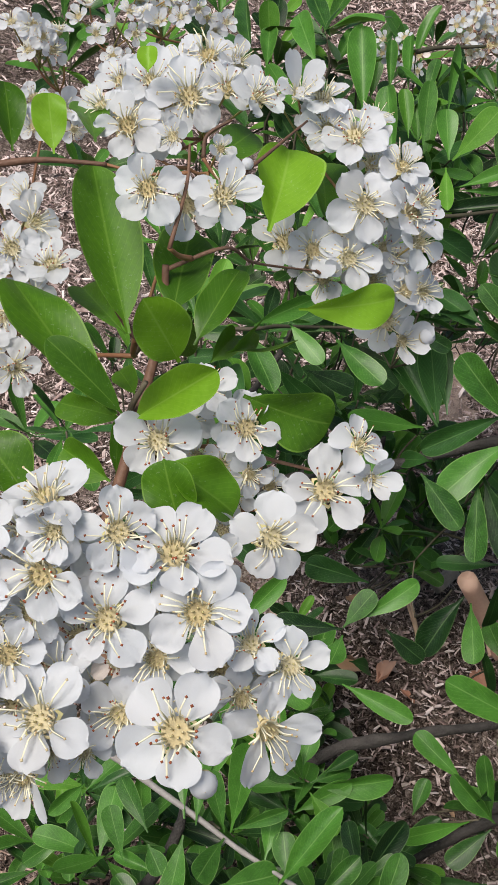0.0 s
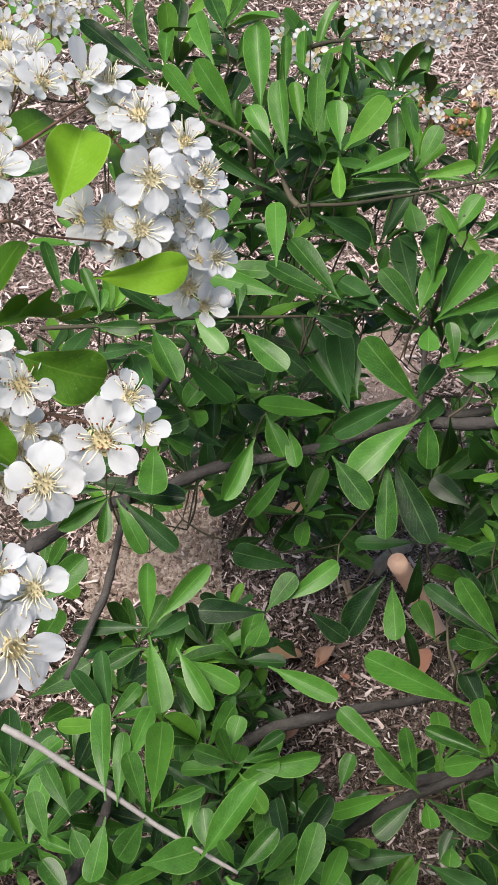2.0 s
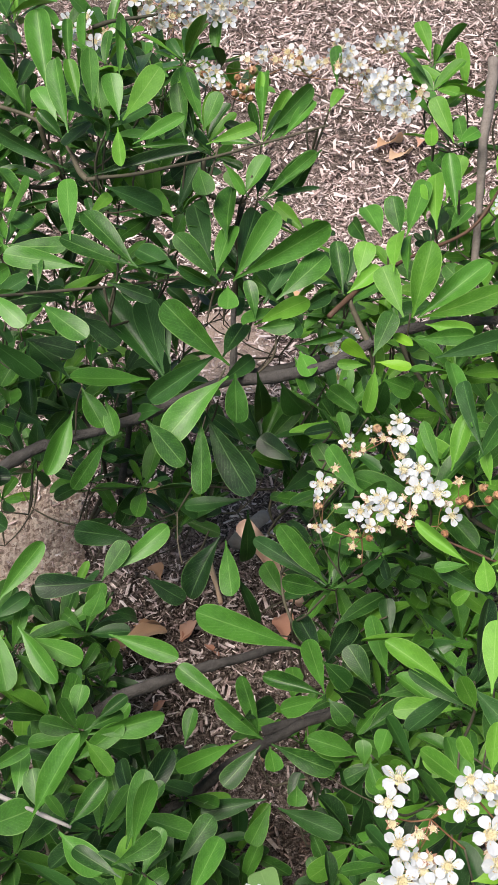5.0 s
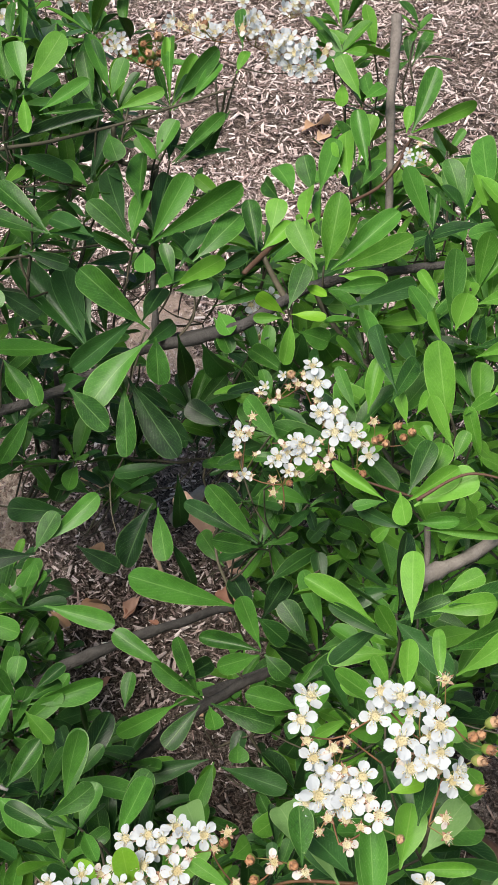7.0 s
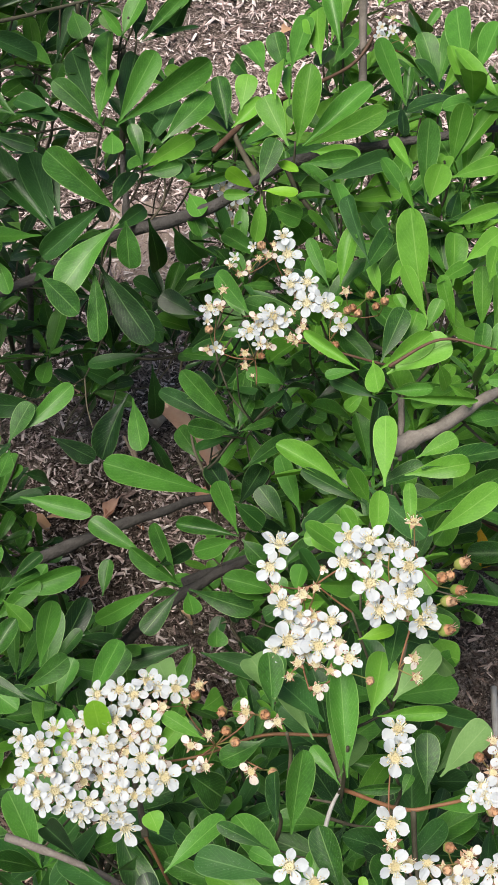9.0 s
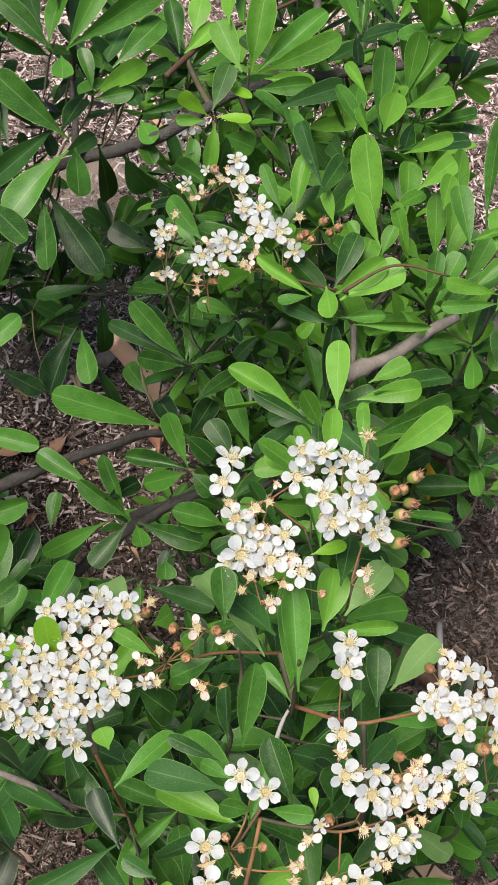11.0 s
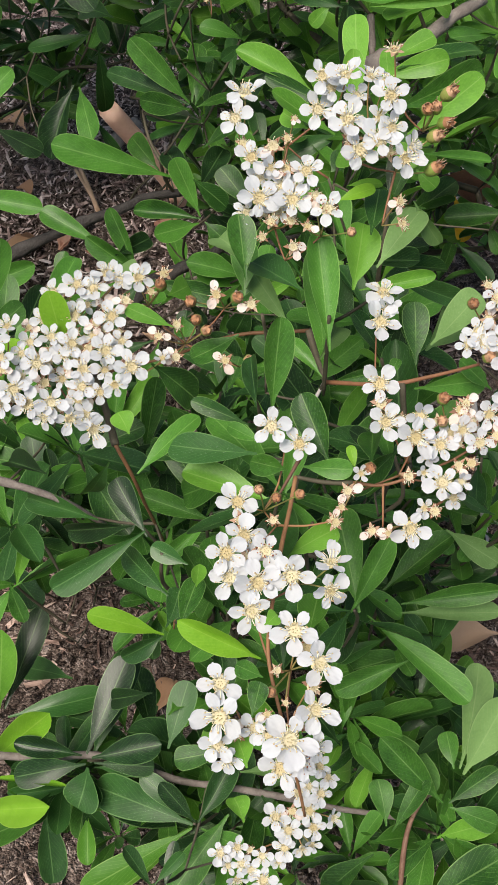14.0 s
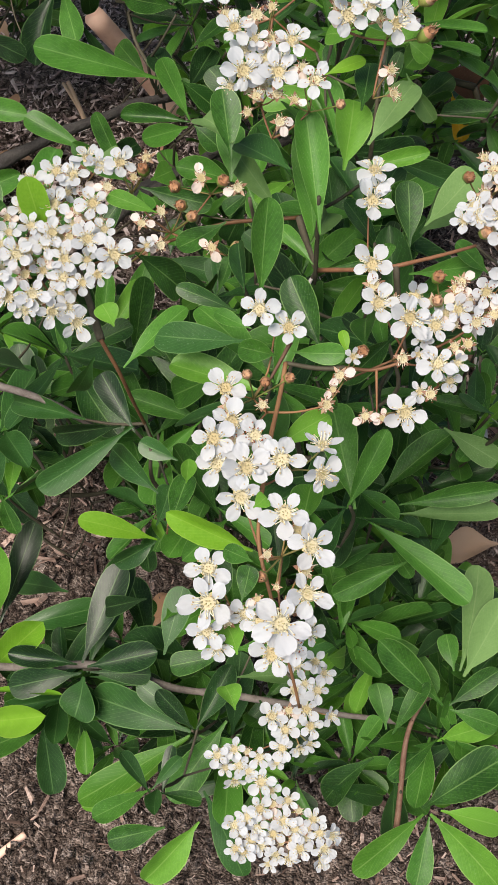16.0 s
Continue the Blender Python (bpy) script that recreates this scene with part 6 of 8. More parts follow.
leaves(("l", -9.1, -4.1, -18.2, 88, 35, -33, 32.6, 11.4), ("g", -0.3, -2.9, -10.6, 96, 49, -20, 29.3, 9.2), ("l", -14.0, -0.8, -15.4, 97, 33, -45, 19.9, 8.8), ("g", -25.1, -0.8, -17.5, 98, 10, -25, 24.5, 6.5), ("g", -4.0, -6.3, -18.6, 39, 23, 6, 19.7, 8.5), ("g", 18.2, -6.9, 8.9, 50, 45, 23, 33.8, 9.6), ("l", 18.2, -6.9, 8.9, 9, 19, 68, 33.2, 7.6), ("l", 15.8, -6.1, 8.6, 64, 36, -4, 14.7, 6.5), ("g", 2.8, 9.7, 17.7, 89, 14, -40, 23.3, 7.7), ("l", -1.9, 12.8, 18.0, 96, 23, -50, 26.7, 8.7), ("g", -0.7, 12.2, 18.2, 22, 22, 39, 14.1, 7.1))
sprig(right, (0.1939, 0.4653, 0.2850))
leaves(("y", -1.6, 1.3, 1.0, 172, 43, -91, 17.4, 6.3), ("y", 0.9, 0.8, 1.1, -38, 17, 38, 15.2, 5.2), ("g", -0.2, 2.6, 2.8, 48, 42, 8, 20.1, 8.9), ("l", 0.4, -0.7, -0.7, -105, -23, -26, 20.0, 7.9), ("l", -3.0, 0.6, -0.1, 173, 1, -63, 12.5, 4.8), ("g", 3.4, -4.6, -4.2, 8, -32, 58, 16.0, 9.7))
sprig(right, (0.2705, 0.4587, 0.2965))
leaves(("g", -14.3, -20.7, -5.8, 79, 46, 11, 33.5, 11.1), ("l", -12.8, -20.7, -6.0, 48, 62, 29, 16.3, 11.1), ("g", -19.5, -21.6, -5.8, 134, 42, -33, 23.2, 6.8), ("l", 5.8, 4.4, -6.0, 67, 52, 23, 26.4, 11.3), ("g", 18.9, 35.2, 19.5, 83, 25, -32, 39.7, 12.7), ("g", 23.6, 33.7, 20.0, 54, 25, -8, 30.6, 10.6), ("l", 6.8, 7.1, -6.1, 26, 43, 19, 34.7, 9.0), ("l", 1.0, -4.7, -5.5, 3, 11, 39, 23.7, 8.3), ("l", -9.4, -12.7, -4.3, 55, 14, 15, 24.3, 7.1))
sprig(right, (0.2371, 0.3866, 0.2783))
leaves(("l", 1.6, -0.7, 0.5, 93, 57, -42, 37.8, 11.6), ("l", 17.0, 8.8, 2.2, 72, 33, 18, 22.3, 9.8), ("l", -26.6, 14.3, 3.7, 61, 59, -7, 23.1, 7.7), ("g", -30.9, 15.0, 3.7, 115, 45, -43, 20.0, 5.3), ("l", -12.6, 6.9, 2.0, 112, 57, -29, 14.7, 4.8), ("l", 1.8, -7.0, -0.1, 115, 42, -24, 22.3, 6.6), ("l", 11.1, -14.5, -3.6, 120, 63, -42, 24.2, 5.6), ("l", 22.3, -11.6, -4.7, 84, 67, -5, 24.3, 7.5), ("l", 16.4, -11.2, -3.7, 172, 47, -47, 11.6, 5.7))
sprig(right, (0.2101, 0.3506, 0.2791))
leaves(("l", 3.3, -1.0, 1.4, -3, 32, 24, 24.9, 11.3), ("l", 1.6, 1.0, 2.6, -1, 37, 68, 21.6, 9.2), ("g", 1.8, 2.3, 4.1, 48, 35, 11, 21.0, 8.1), ("l", -0.6, 4.0, 4.1, -100, -4, 36, 15.3, 7.6), ("g", 2.6, -4.8, -3.3, -15, 8, 52, 16.4, 4.5), ("l", 6.4, -8.0, -4.3, -31, 16, 67, 28.4, 3.8), ("g", -5.6, 4.4, 0.2, -177, 0, -19, 12.2, 4.6), ("l", -4.4, -2.1, -5.1, -162, -32, -36, 9.2, 4.9), ("l", -5.2, 4.2, 0.3, 142, 22, -52, 24.4, 5.1))
sprig(right, (0.2356, 0.3812, 0.2947))
leaves(("l", 5.4, -0.7, -0.6, 28, 6, 23, 18.6, 6.5), ("l", 16.9, 22.9, 7.3, 23, -3, 38, 25.4, 5.7), ("d", -4.1, 26.6, 1.8, 94, -1, -41, 24.7, 8.0), ("g", -18.7, 24.2, 5.3, 85, -6, -5, 43.3, 7.7), ("g", -20.0, 10.3, -0.3, 54, -4, 15, 28.0, 7.3), ("l", 4.3, -38.6, -9.4, 24, 3, 33, 14.5, 5.2), ("l", -5.8, -36.5, -7.1, -17, -65, 54, 14.1, 5.6), ("l", 22.0, -8.3, 3.1, 62, 25, 21, 14.6, 7.7))
sprig(right, (0.2016, 0.3001, 0.2731))
leaves(("l", -2.1, 4.0, -1.0, 78, 39, -17, 24.3, 8.4), ("l", -13.4, 8.2, -3.4, 148, 29, -23, 27.7, 7.3), ("g", -9.4, 0.1, -3.7, 149, 19, -49, 24.0, 5.3), ("l", -8.1, -0.6, -3.2, 157, 61, -62, 17.6, 6.3), ("l", 10.3, 10.6, 3.5, 9, 20, 17, 15.6, 6.8), ("g", 10.1, 4.5, 4.4, 6, 11, 10, 28.8, 9.6), ("l", 4.9, 5.5, 1.6, -8, 11, 40, 21.5, 7.5), ("g", 2.7, -12.9, 2.8, 8, 11, 61, 30.9, 10.6), ("l", 5.2, -19.5, -1.0, 9, 28, 55, 27.6, 8.7))
sprig(right, (0.1776, 0.2549, 0.2972))
leaves(("l", 1.6, 0.8, 5.0, 78, 54, 1, 15.3, 5.8), ("l", -3.3, -0.3, -0.0, 152, 30, -25, 19.7, 6.0), ("l", -2.7, 3.5, 5.2, 131, 51, -34, 10.3, 4.2), ("l", 11.8, 1.3, 4.6, 78, 29, -8, 16.8, 3.9), ("l", -9.4, 3.0, 0.4, 110, -8, -53, 11.4, 5.3), ("l", 12.7, -2.9, -2.6, -68, -24, 32, 9.2, 5.8), ("l", 5.6, -5.4, -5.5, 130, -18, -28, 11.8, 6.6), ("l", -16.3, -0.1, -7.1, 0, -23, 66, 15.4, 5.3))
sprig(right, (0.2782, 0.3856, 0.1570))
leaves(("w", 2.1, -3.3, -2.1, -82, -45, 2, 22.0, 7.5), ("r", -2.1, 3.3, 2.1, -10, -27, 33, 23.9, 14.9))
sprig(right, (0.2839, 0.3594, 0.1905))
leaves(("d", -11.4, -2.5, -40.9, -58, -26, 10, 22.7, 7.8), ("g", 3.6, 1.6, -37.1, -74, -36, 40, 13.9, 6.6), ("l", 6.5, -2.4, 61.7, -133, -22, -17, 20.6, 9.6), ("d", 1.3, 3.3, 16.3, 7, -48, 108, 29.1, 8.7))
sprig(right, (0.2546, 0.4232, 0.2757))
leaves(("g", 5.3, 5.6, 11.6, 5, 4, 43, 37.7, 8.2), ("g", 38.3, -21.1, -8.9, 68, 23, -31, 61.5, 8.3), ("l", 19.4, -32.4, -20.5, 69, 31, 6, 50.2, 9.2), ("l", 18.2, -31.4, -19.5, 38, 49, 13, 21.4, 6.7), ("g", -43.1, 44.2, 20.5, -5, 6, 63, 23.5, 7.7), ("d", -38.1, 35.2, 16.7, 9, 10, 46, 33.2, 9.1))
sprig(right, (0.2623, 0.3316, 0.2885))
leaves(("g", 3.3, -1.6, -0.6, 176, -1, -66, 21.9, 4.8), ("l", 2.9, 0.5, 1.2, 163, 15, -82, 21.1, 5.1), ("l", -6.7, 4.0, 2.1, 13, 41, 27, 14.4, 5.1), ("l", 0.4, -2.9, -2.7, 34, 48, 45, 10.9, 6.4))
sprig(right, (0.2169, 0.5443, 0.2982))
leaves(("g", -3.9, -0.7, 1.2, 101, 18, -7, 22.1, 10.2), ("g", 6.4, 2.7, -1.0, 90, 24, -35, 21.9, 9.9), ("g", 9.5, 3.7, -1.7, 63, 13, -7, 38.4, 9.9), ("g", -12.0, -5.7, 1.4, 100, 0, -60, 19.8, 8.5))
sprig(right, (0.1964, 0.4930, 0.2870))
leaves(("g", -7.5, 17.9, 3.7, 92, 44, -6, 25.2, 8.6), ("l", -0.8, 20.6, 10.8, 64, 44, 6, 16.9, 10.0), ("l", -5.6, 17.4, 4.1, 19, 34, 39, 19.2, 7.5), ("d", 4.3, -27.1, -8.3, 146, -81, -117, 27.9, 12.2), ("g", 9.6, -28.8, -10.3, 1, -61, 89, 23.1, 10.6))
sprig(right, (0.2400, 0.3681, 0.2911))
leaves(("l", 10.1, 13.2, 10.2, 24, 20, 40, 19.7, 8.1), ("g", 23.6, -11.3, -0.0, 94, 43, -11, 23.9, 8.7), ("l", 32.5, -13.5, 0.6, 77, 34, -27, 16.4, 6.5), ("l", 24.3, -8.5, 1.8, -8, 25, 37, 12.0, 3.3), ("l", -13.1, 4.9, -3.4, 110, 41, -13, 8.0, 4.3), ("l", -17.0, -7.4, -8.0, 48, 37, 23, 14.2, 8.4), ("l", -7.4, -4.0, -4.3, 49, 28, -6, 12.5, 5.6), ("l", -2.6, 34.4, 19.8, 88, 8, -36, 22.4, 4.5), ("l", -1.3, 46.1, 30.6, 101, 14, -30, 18.0, 4.5), ("d", -20.9, 26.6, 4.5, 95, 20, -51, 33.1, 6.8), ("g", 24.3, -47.6, -24.3, 65, 46, 1, 12.7, 8.7))
leaves(("d", -30.2, -24.1, -16.8, 142, 4, -55, 21.0, 5.9), ("l", -15.9, 17.6, 1.0, 49, 4, 1, 15.9, 5.3), ("l", -6.4, -26.4, -11.7, -16, -39, 59, 15.6, 4.7))
cluster(right, (0.1902, 0.4041, 0.2625))
flowers(("o", -1.5, 3.6, 40.2, -125, 77, 8.5), ("f", -9.6, 3.9, 37.0, -98, 36, 4.3), ("h", -12.6, 3.4, 37.2, -131, 39, 4.7), ("s", -4.9, 3.4, 37.3, -119, 45, 5.6), ("o", -0.5, -0.5, 35.1, -119, 43, 11.1), ("s", -7.3, 1.1, 34.3, -116, 35, 6.8), ("s", -11.0, 0.9, 33.5, -107, 55, 6.0), ("h", -19.6, 2.6, 33.3, -148, 46, 5.1), ("s", -21.5, 2.6, 30.4, -99, 58, 5.6), ("s", -15.0, -0.6, 30.6, -101, 44, 6.0), ("s", -18.7, -0.7, 28.4, -88, 35, 6.4), ("o", -1.4, -9.8, 27.8, -88, 57, 9.4))
flowers(("o", 0.8, -8.2, 26.8, -117, 47, 7.7), ("o", 5.1, -9.9, 28.1, -112, 54, 10.2), ("s", -24.8, -0.4, 21.9, -115, 48, 7.3), ("a", -29.9, -1.2, 14.9, -114, 43, 10.0), ("s", -26.5, -3.1, 15.6, -101, 36, 6.9), ("o", 3.3, -16.6, 23.8, -117, 38, 10.6), ("o", 10.0, -19.3, 23.7, -97, 45, 10.6), ("h", 8.8, -15.5, 23.8, -111, 48, 7.7), ("o", -9.9, -19.6, 22.1, -105, 42, 9.7), ("o", -9.6, -21.1, 18.0, -92, 51, 10.6), ("o", -5.9, -20.2, 20.4, -113, 48, 7.6), ("s", -2.5, -18.0, 21.1, -103, 56, 6.4))
flowers(("s", -15.2, -15.0, 18.0, -95, 41, 6.4), ("h", -14.8, -17.4, 16.9, -88, 37, 5.9), ("o", -17.7, -16.1, 13.7, -107, 53, 8.5), ("h", -20.2, -16.5, 12.1, -136, 40, 5.6), ("h", -15.2, -21.9, 11.2, -121, 49, 6.4), ("s", -12.9, -22.4, 10.7, -94, 48, 8.1), ("h", -31.0, -16.7, 7.7, -91, 42, 5.6), ("s", -34.0, -15.3, 6.3, -96, 49, 6.0), ("f", -31.8, -9.0, 10.6, -101, 46, 4.3), ("s", -25.7, -11.5, 12.3, -89, 57, 4.7), ("s", -28.3, -17.2, 7.1, -105, 51, 5.1), ("s", -20.6, -21.3, 7.2, -121, 50, 8.1))
flowers(("s", -21.2, -24.6, 3.9, -98, 59, 7.3), ("f", -15.1, -24.1, 7.4, -92, 41, 3.6), ("s", -4.0, -23.7, 13.9, -108, 51, 8.5), ("s", -2.4, -24.9, 13.0, -120, 44, 7.2), ("s", 1.0, -22.2, 17.4, -113, 36, 6.8), ("s", -19.0, -27.9, 1.6, -121, 51, 3.8), ("s", 17.5, -18.6, 28.7, -115, 39, 8.4), ("f", 18.3, -25.1, 25.6, -109, 55, 4.2), ("f", 19.9, -27.6, 25.0, -118, 44, 4.0), ("f", 16.6, -24.8, 24.5, -102, 56, 4.0), ("f", 24.7, -24.2, 29.9, -90, 55, 4.0), ("f", 26.2, -28.2, 27.6, -111, 44, 4.0))
flowers(("f", 29.7, -26.9, 28.5, -110, 56, 4.2), ("o", 13.4, -28.6, 21.0, -89, 37, 8.4), ("f", 11.2, -30.8, 14.1, -114, 39, 4.0), ("f", 6.3, -30.3, 11.5, -113, 46, 3.4), ("h", -32.0, -6.3, 12.6, -100, 41, 4.8), ("o", -11.7, -14.6, 19.9, -120, 43, 6.8))
finish()
cluster(right, (0.2774, 0.5569, 0.2965))
flowers(("h", -8.7, -15.9, 15.8, -132, 34, 6.2), ("o", -11.0, -12.7, 15.8, -105, 21, 5.7), ("s", -0.7, -15.5, 15.0, -68, 53, 6.3), ("s", -3.6, -8.8, 21.9, -143, 66, 6.3), ("s", 2.5, -18.8, 13.6, -82, 34, 6.3), ("o", -4.9, -13.8, 18.0, -98, 57, 5.8), ("o", -8.7, -9.1, 18.2, -108, 31, 5.3))
finish()
branch(right, bark, 0.0027, (0.147, 0.519, 0.238), (0.180, 0.497, 0.261), (0.208, 0.497, 0.277), (0.233, 0.495, 0.284), (0.262, 0.486, 0.291), (0.306, 0.481, 0.297))
branch(right, bark, 0.0027, (0.150, 0.416, 0.101), (0.179, 0.417, 0.110), (0.214, 0.412, 0.117), (0.236, 0.412, 0.126))
branch(right, bark_grey, 0.0029, (0.214, 0.336, 0.256), (0.233, 0.341, 0.260), (0.260, 0.347, 0.269))
branch(right, bark_grey, 0.0025, (0.278, 0.615, 0.354), (0.272, 0.592, 0.330), (0.268, 0.571, 0.299), (0.264, 0.542, 0.259))
branch(right, bark_grey, 0.0012, (0.222, 0.354, 0.264), (0.216, 0.333, 0.253))
branch(right, bark_red, 0.0011, (0.180, 0.496, 0.289), (0.205, 0.521, 0.292), (0.227, 0.542, 0.288), (0.261, 0.556, 0.295), (0.275, 0.564, 0.314))
branch(right, bark_red, 0.0005, (0.216, 0.350, 0.283), (0.205, 0.366, 0.277), (0.195, 0.377, 0.275), (0.181, 0.391, 0.279), (0.171, 0.393, 0.279))
branch(right, bark_red, 0.0006, (0.212, 0.345, 0.288), (0.231, 0.348, 0.295), (0.249, 0.341, 0.293))
filling(right, (238, 598, 233), (226, 543, 238), (234, 557, 196), (207, 522, 192), (229, 533, 173), (217, 484, 167), (214, 504, 128), (231, 469, 132), (246, 475, 99), (213, 467, 90), (232, 449, 70), (229, 420, 117), (216, 427, 48), (231, 400, 63), (234, 410, 26), (229, 378, 34), (278, 591, 270), (291, 547, 289), (312, 590, 271), (263, 529, 272), (282, 551, 258), (300, 522, 271), (238, 505, 259), (267, 512, 235), (273, 460, 268), (231, 473, 253), (277, 469, 234), (246, 460, 229), (273, 434, 249), (219, 449, 235))
filling(right, (241, 482, 207), (277, 445, 212), (215, 459, 194), (243, 410, 231), (286, 397, 238), (232, 432, 199), (300, 430, 196), (270, 414, 194), (225, 445, 169), (255, 380, 216), (293, 370, 220), (220, 407, 181), (235, 416, 148), (254, 369, 187), (245, 339, 218), (223, 367, 182), (229, 379, 154), (292, 349, 169), (206, 362, 142), (236, 350, 154), (273, 436, 170), (288, 516, 297), (266, 502, 300), (228, 491, 259), (218, 469, 233), (226, 412, 267), (205, 407, 263), (228, 469, 202), (251, 354, 266), (268, 363, 239))
filling(right, (227, 433, 172), (226, 350, 250), (276, 384, 132), (245, 455, 191), (224, 470, 179), (295, 394, 185), (306, 401, 156), (230, 408, 132), (214, 427, 148), (206, 543, 177), (217, 308, 183), (208, 622, 99), (232, 583, 220), (211, 596, 237), (225, 583, 77), (209, 538, 129), (224, 468, 133), (216, 398, 101), (222, 390, 74), (207, 579, 219), (210, 631, 111), (231, 681, 122), (288, 547, 125), (280, 608, 246), (227, 380, 154), (232, 397, 185), (240, 415, 76), (304, 631, 102), (265, 462, 99), (261, 623, 171))
filling(right, (208, 485, 116), (280, 712, 309), (219, 363, 117), (239, 383, 74), (227, 350, 157), (222, 444, 270), (232, 422, 187), (263, 654, 320), (264, 587, 263), (262, 417, 146), (219, 314, 216), (291, 538, 232), (244, 385, 235), (231, 467, 278), (299, 595, 145), (305, 548, 142), (315, 633, 223), (250, 372, 155), (284, 469, 255), (331, 521, 144), (290, 447, 196), (214, 445, 220), (256, 468, 269), (289, 469, 277), (214, 430, 121), (219, 330, 97), (273, 497, 107), (261, 379, 129), (262, 367, 200), (207, 301, 88))
filling(right, (322, 430, 83), (288, 483, 310), (296, 414, 192), (302, 445, 62), (316, 615, 275), (318, 446, 126), (259, 598, 284), (321, 414, 109), (319, 508, 271), (328, 442, 99), (248, 579, 114), (222, 628, 133), (210, 689, 212), (262, 646, 310), (286, 667, 312), (298, 643, 318), (280, 438, 122), (238, 443, 248), (311, 480, 188), (315, 637, 251), (313, 499, 253), (232, 431, 228), (285, 542, 195), (267, 345, 254), (318, 592, 246), (285, 412, 109), (209, 537, 79), (344, 452, 64), (253, 631, 107), (322, 442, 215))
filling(right, (234, 587, 217), (212, 428, 138), (273, 582, 262), (223, 341, 124), (287, 679, 276), (246, 491, 267), (287, 539, 238), (256, 414, 213), (239, 433, 147), (287, 457, 257), (301, 488, 197), (298, 542, 83), (282, 428, 129), (314, 445, 129), (304, 483, 312), (289, 383, 200), (239, 365, 127), (255, 561, 251), (221, 533, 219), (219, 635, 212), (291, 645, 94), (250, 525, 98), (275, 611, 172), (297, 635, 338), (296, 476, 134), (276, 701, 316), (325, 526, 188), (257, 505, 155), (284, 464, 281), (319, 471, 185))
filling(right, (303, 612, 226), (310, 552, 285), (288, 662, 264), (271, 639, 233), (269, 685, 186), (210, 403, 98), (219, 438, 131), (243, 336, 102), (326, 517, 265), (337, 454, 107), (291, 435, 105), (230, 530, 160), (218, 315, 70), (293, 407, 211), (267, 355, 130), (300, 362, 150), (285, 374, 140))
boughs(right)

# low shrub in front
sprig(lower, (0.1578, 0.2053, 0.2841))
leaves(("g", -0.9, -4.6, -7.2, 83, 42, 3, 28.7, 7.5), ("g", -18.0, 9.4, 7.9, 84, 45, 7, 15.0, 6.9), ("d", -5.1, 5.9, 4.2, 114, -11, 0, 18.8, 8.8), ("p", -17.1, 11.0, 10.4, 97, -12, -6, 20.7, 8.3), ("g", 18.5, -11.9, -9.4, 74, 38, 5, 15.4, 6.6), ("p", 22.6, -9.8, -6.0, 33, 0, -2, 20.2, 7.6))
sprig(lower, (0.0903, 0.2621, 0.2393))
leaves(("g", -9.5, 30.0, -18.0, 70, 37, 34, 22.4, 9.0), ("g", -17.0, 30.5, -30.0, 8, 24, 62, 19.1, 7.8), ("g", 4.4, -8.1, 13.1, 55, 16, 11, 22.0, 7.1), ("g", -13.8, 24.3, -28.2, 141, 3, -31, 19.5, 5.8), ("y", 6.8, -30.3, 18.7, 140, 86, -39, 21.9, 7.1), ("y", 1.1, -17.3, 8.0, 147, 4, -3, 11.1, 5.4), ("p", 28.0, -29.1, 36.3, 98, -21, -21, 23.4, 8.8))
sprig(lower, (0.1727, 0.2048, 0.2657))
leaves(("g", -13.0, 4.2, -7.8, 83, 53, 0, 32.6, 7.4), ("g", -13.6, 4.5, -7.9, 119, 28, -18, 13.2, 3.9), ("l", -5.7, 9.7, 16.1, 63, 29, 23, 17.4, 9.3), ("l", -4.1, 9.4, 15.9, -22, 21, 36, 19.2, 4.0), ("g", -12.4, 3.0, -8.8, -20, 24, 49, 16.1, 3.5), ("g", 1.1, -3.7, -4.1, 50, 25, -10, 6.1, 3.0), ("g", 6.4, -7.7, -4.6, -5, -3, 54, 19.7, 6.8), ("g", 6.6, -2.5, 1.7, 66, 62, -27, 14.9, 7.8), ("p", 10.2, -2.7, 3.0, 39, -5, 39, 20.8, 8.7), ("g", 24.5, -14.0, -3.5, 136, 32, -30, 11.5, 4.7))
sprig(lower, (0.1374, 0.2039, 0.2680))
leaves(("g", 7.0, 27.6, 1.4, 76, 41, -5, 14.5, 7.4), ("g", 3.8, 20.9, -5.3, -171, -19, -15, 13.8, 7.0), ("p", 16.2, 15.6, -1.3, 102, 4, -37, 28.0, 6.8), ("g", 2.6, -12.6, 3.0, 69, 46, 27, 22.1, 8.4), ("d", -0.6, -10.9, 3.1, 80, -3, -32, 17.7, 4.8), ("g", -3.7, -15.2, 2.8, 153, 22, -35, 14.6, 4.0), ("g", -20.5, 15.3, -3.7, -25, -38, 24, 17.1, 9.9), ("d", -3.2, -20.9, -1.2, 139, -24, -35, 23.4, 8.0), ("g", -1.6, -19.8, 1.3, 143, 10, -24, 9.0, 3.8))
sprig(lower, (0.1420, 0.1641, 0.2620))
leaves(("g", -3.5, 9.4, 9.2, 165, 23, -64, 9.3, 5.4), ("g", -0.2, 9.6, 9.2, -32, 13, 56, 11.8, 4.9), ("g", 6.8, 9.8, 7.4, 103, 35, -31, 17.5, 7.7), ("y", 12.3, 7.7, 6.1, 86, 28, -4, 5.9, 2.4), ("g", 16.2, 7.5, 7.3, 71, -16, -23, 17.0, 6.8), ("l", -7.9, -4.6, -4.6, 5, 29, 48, 14.3, 6.6), ("l", -6.0, -19.1, -15.7, 61, 15, -19, 10.1, 8.1), ("y", -17.6, -20.4, -18.9, 161, 34, -51, 21.5, 6.3))
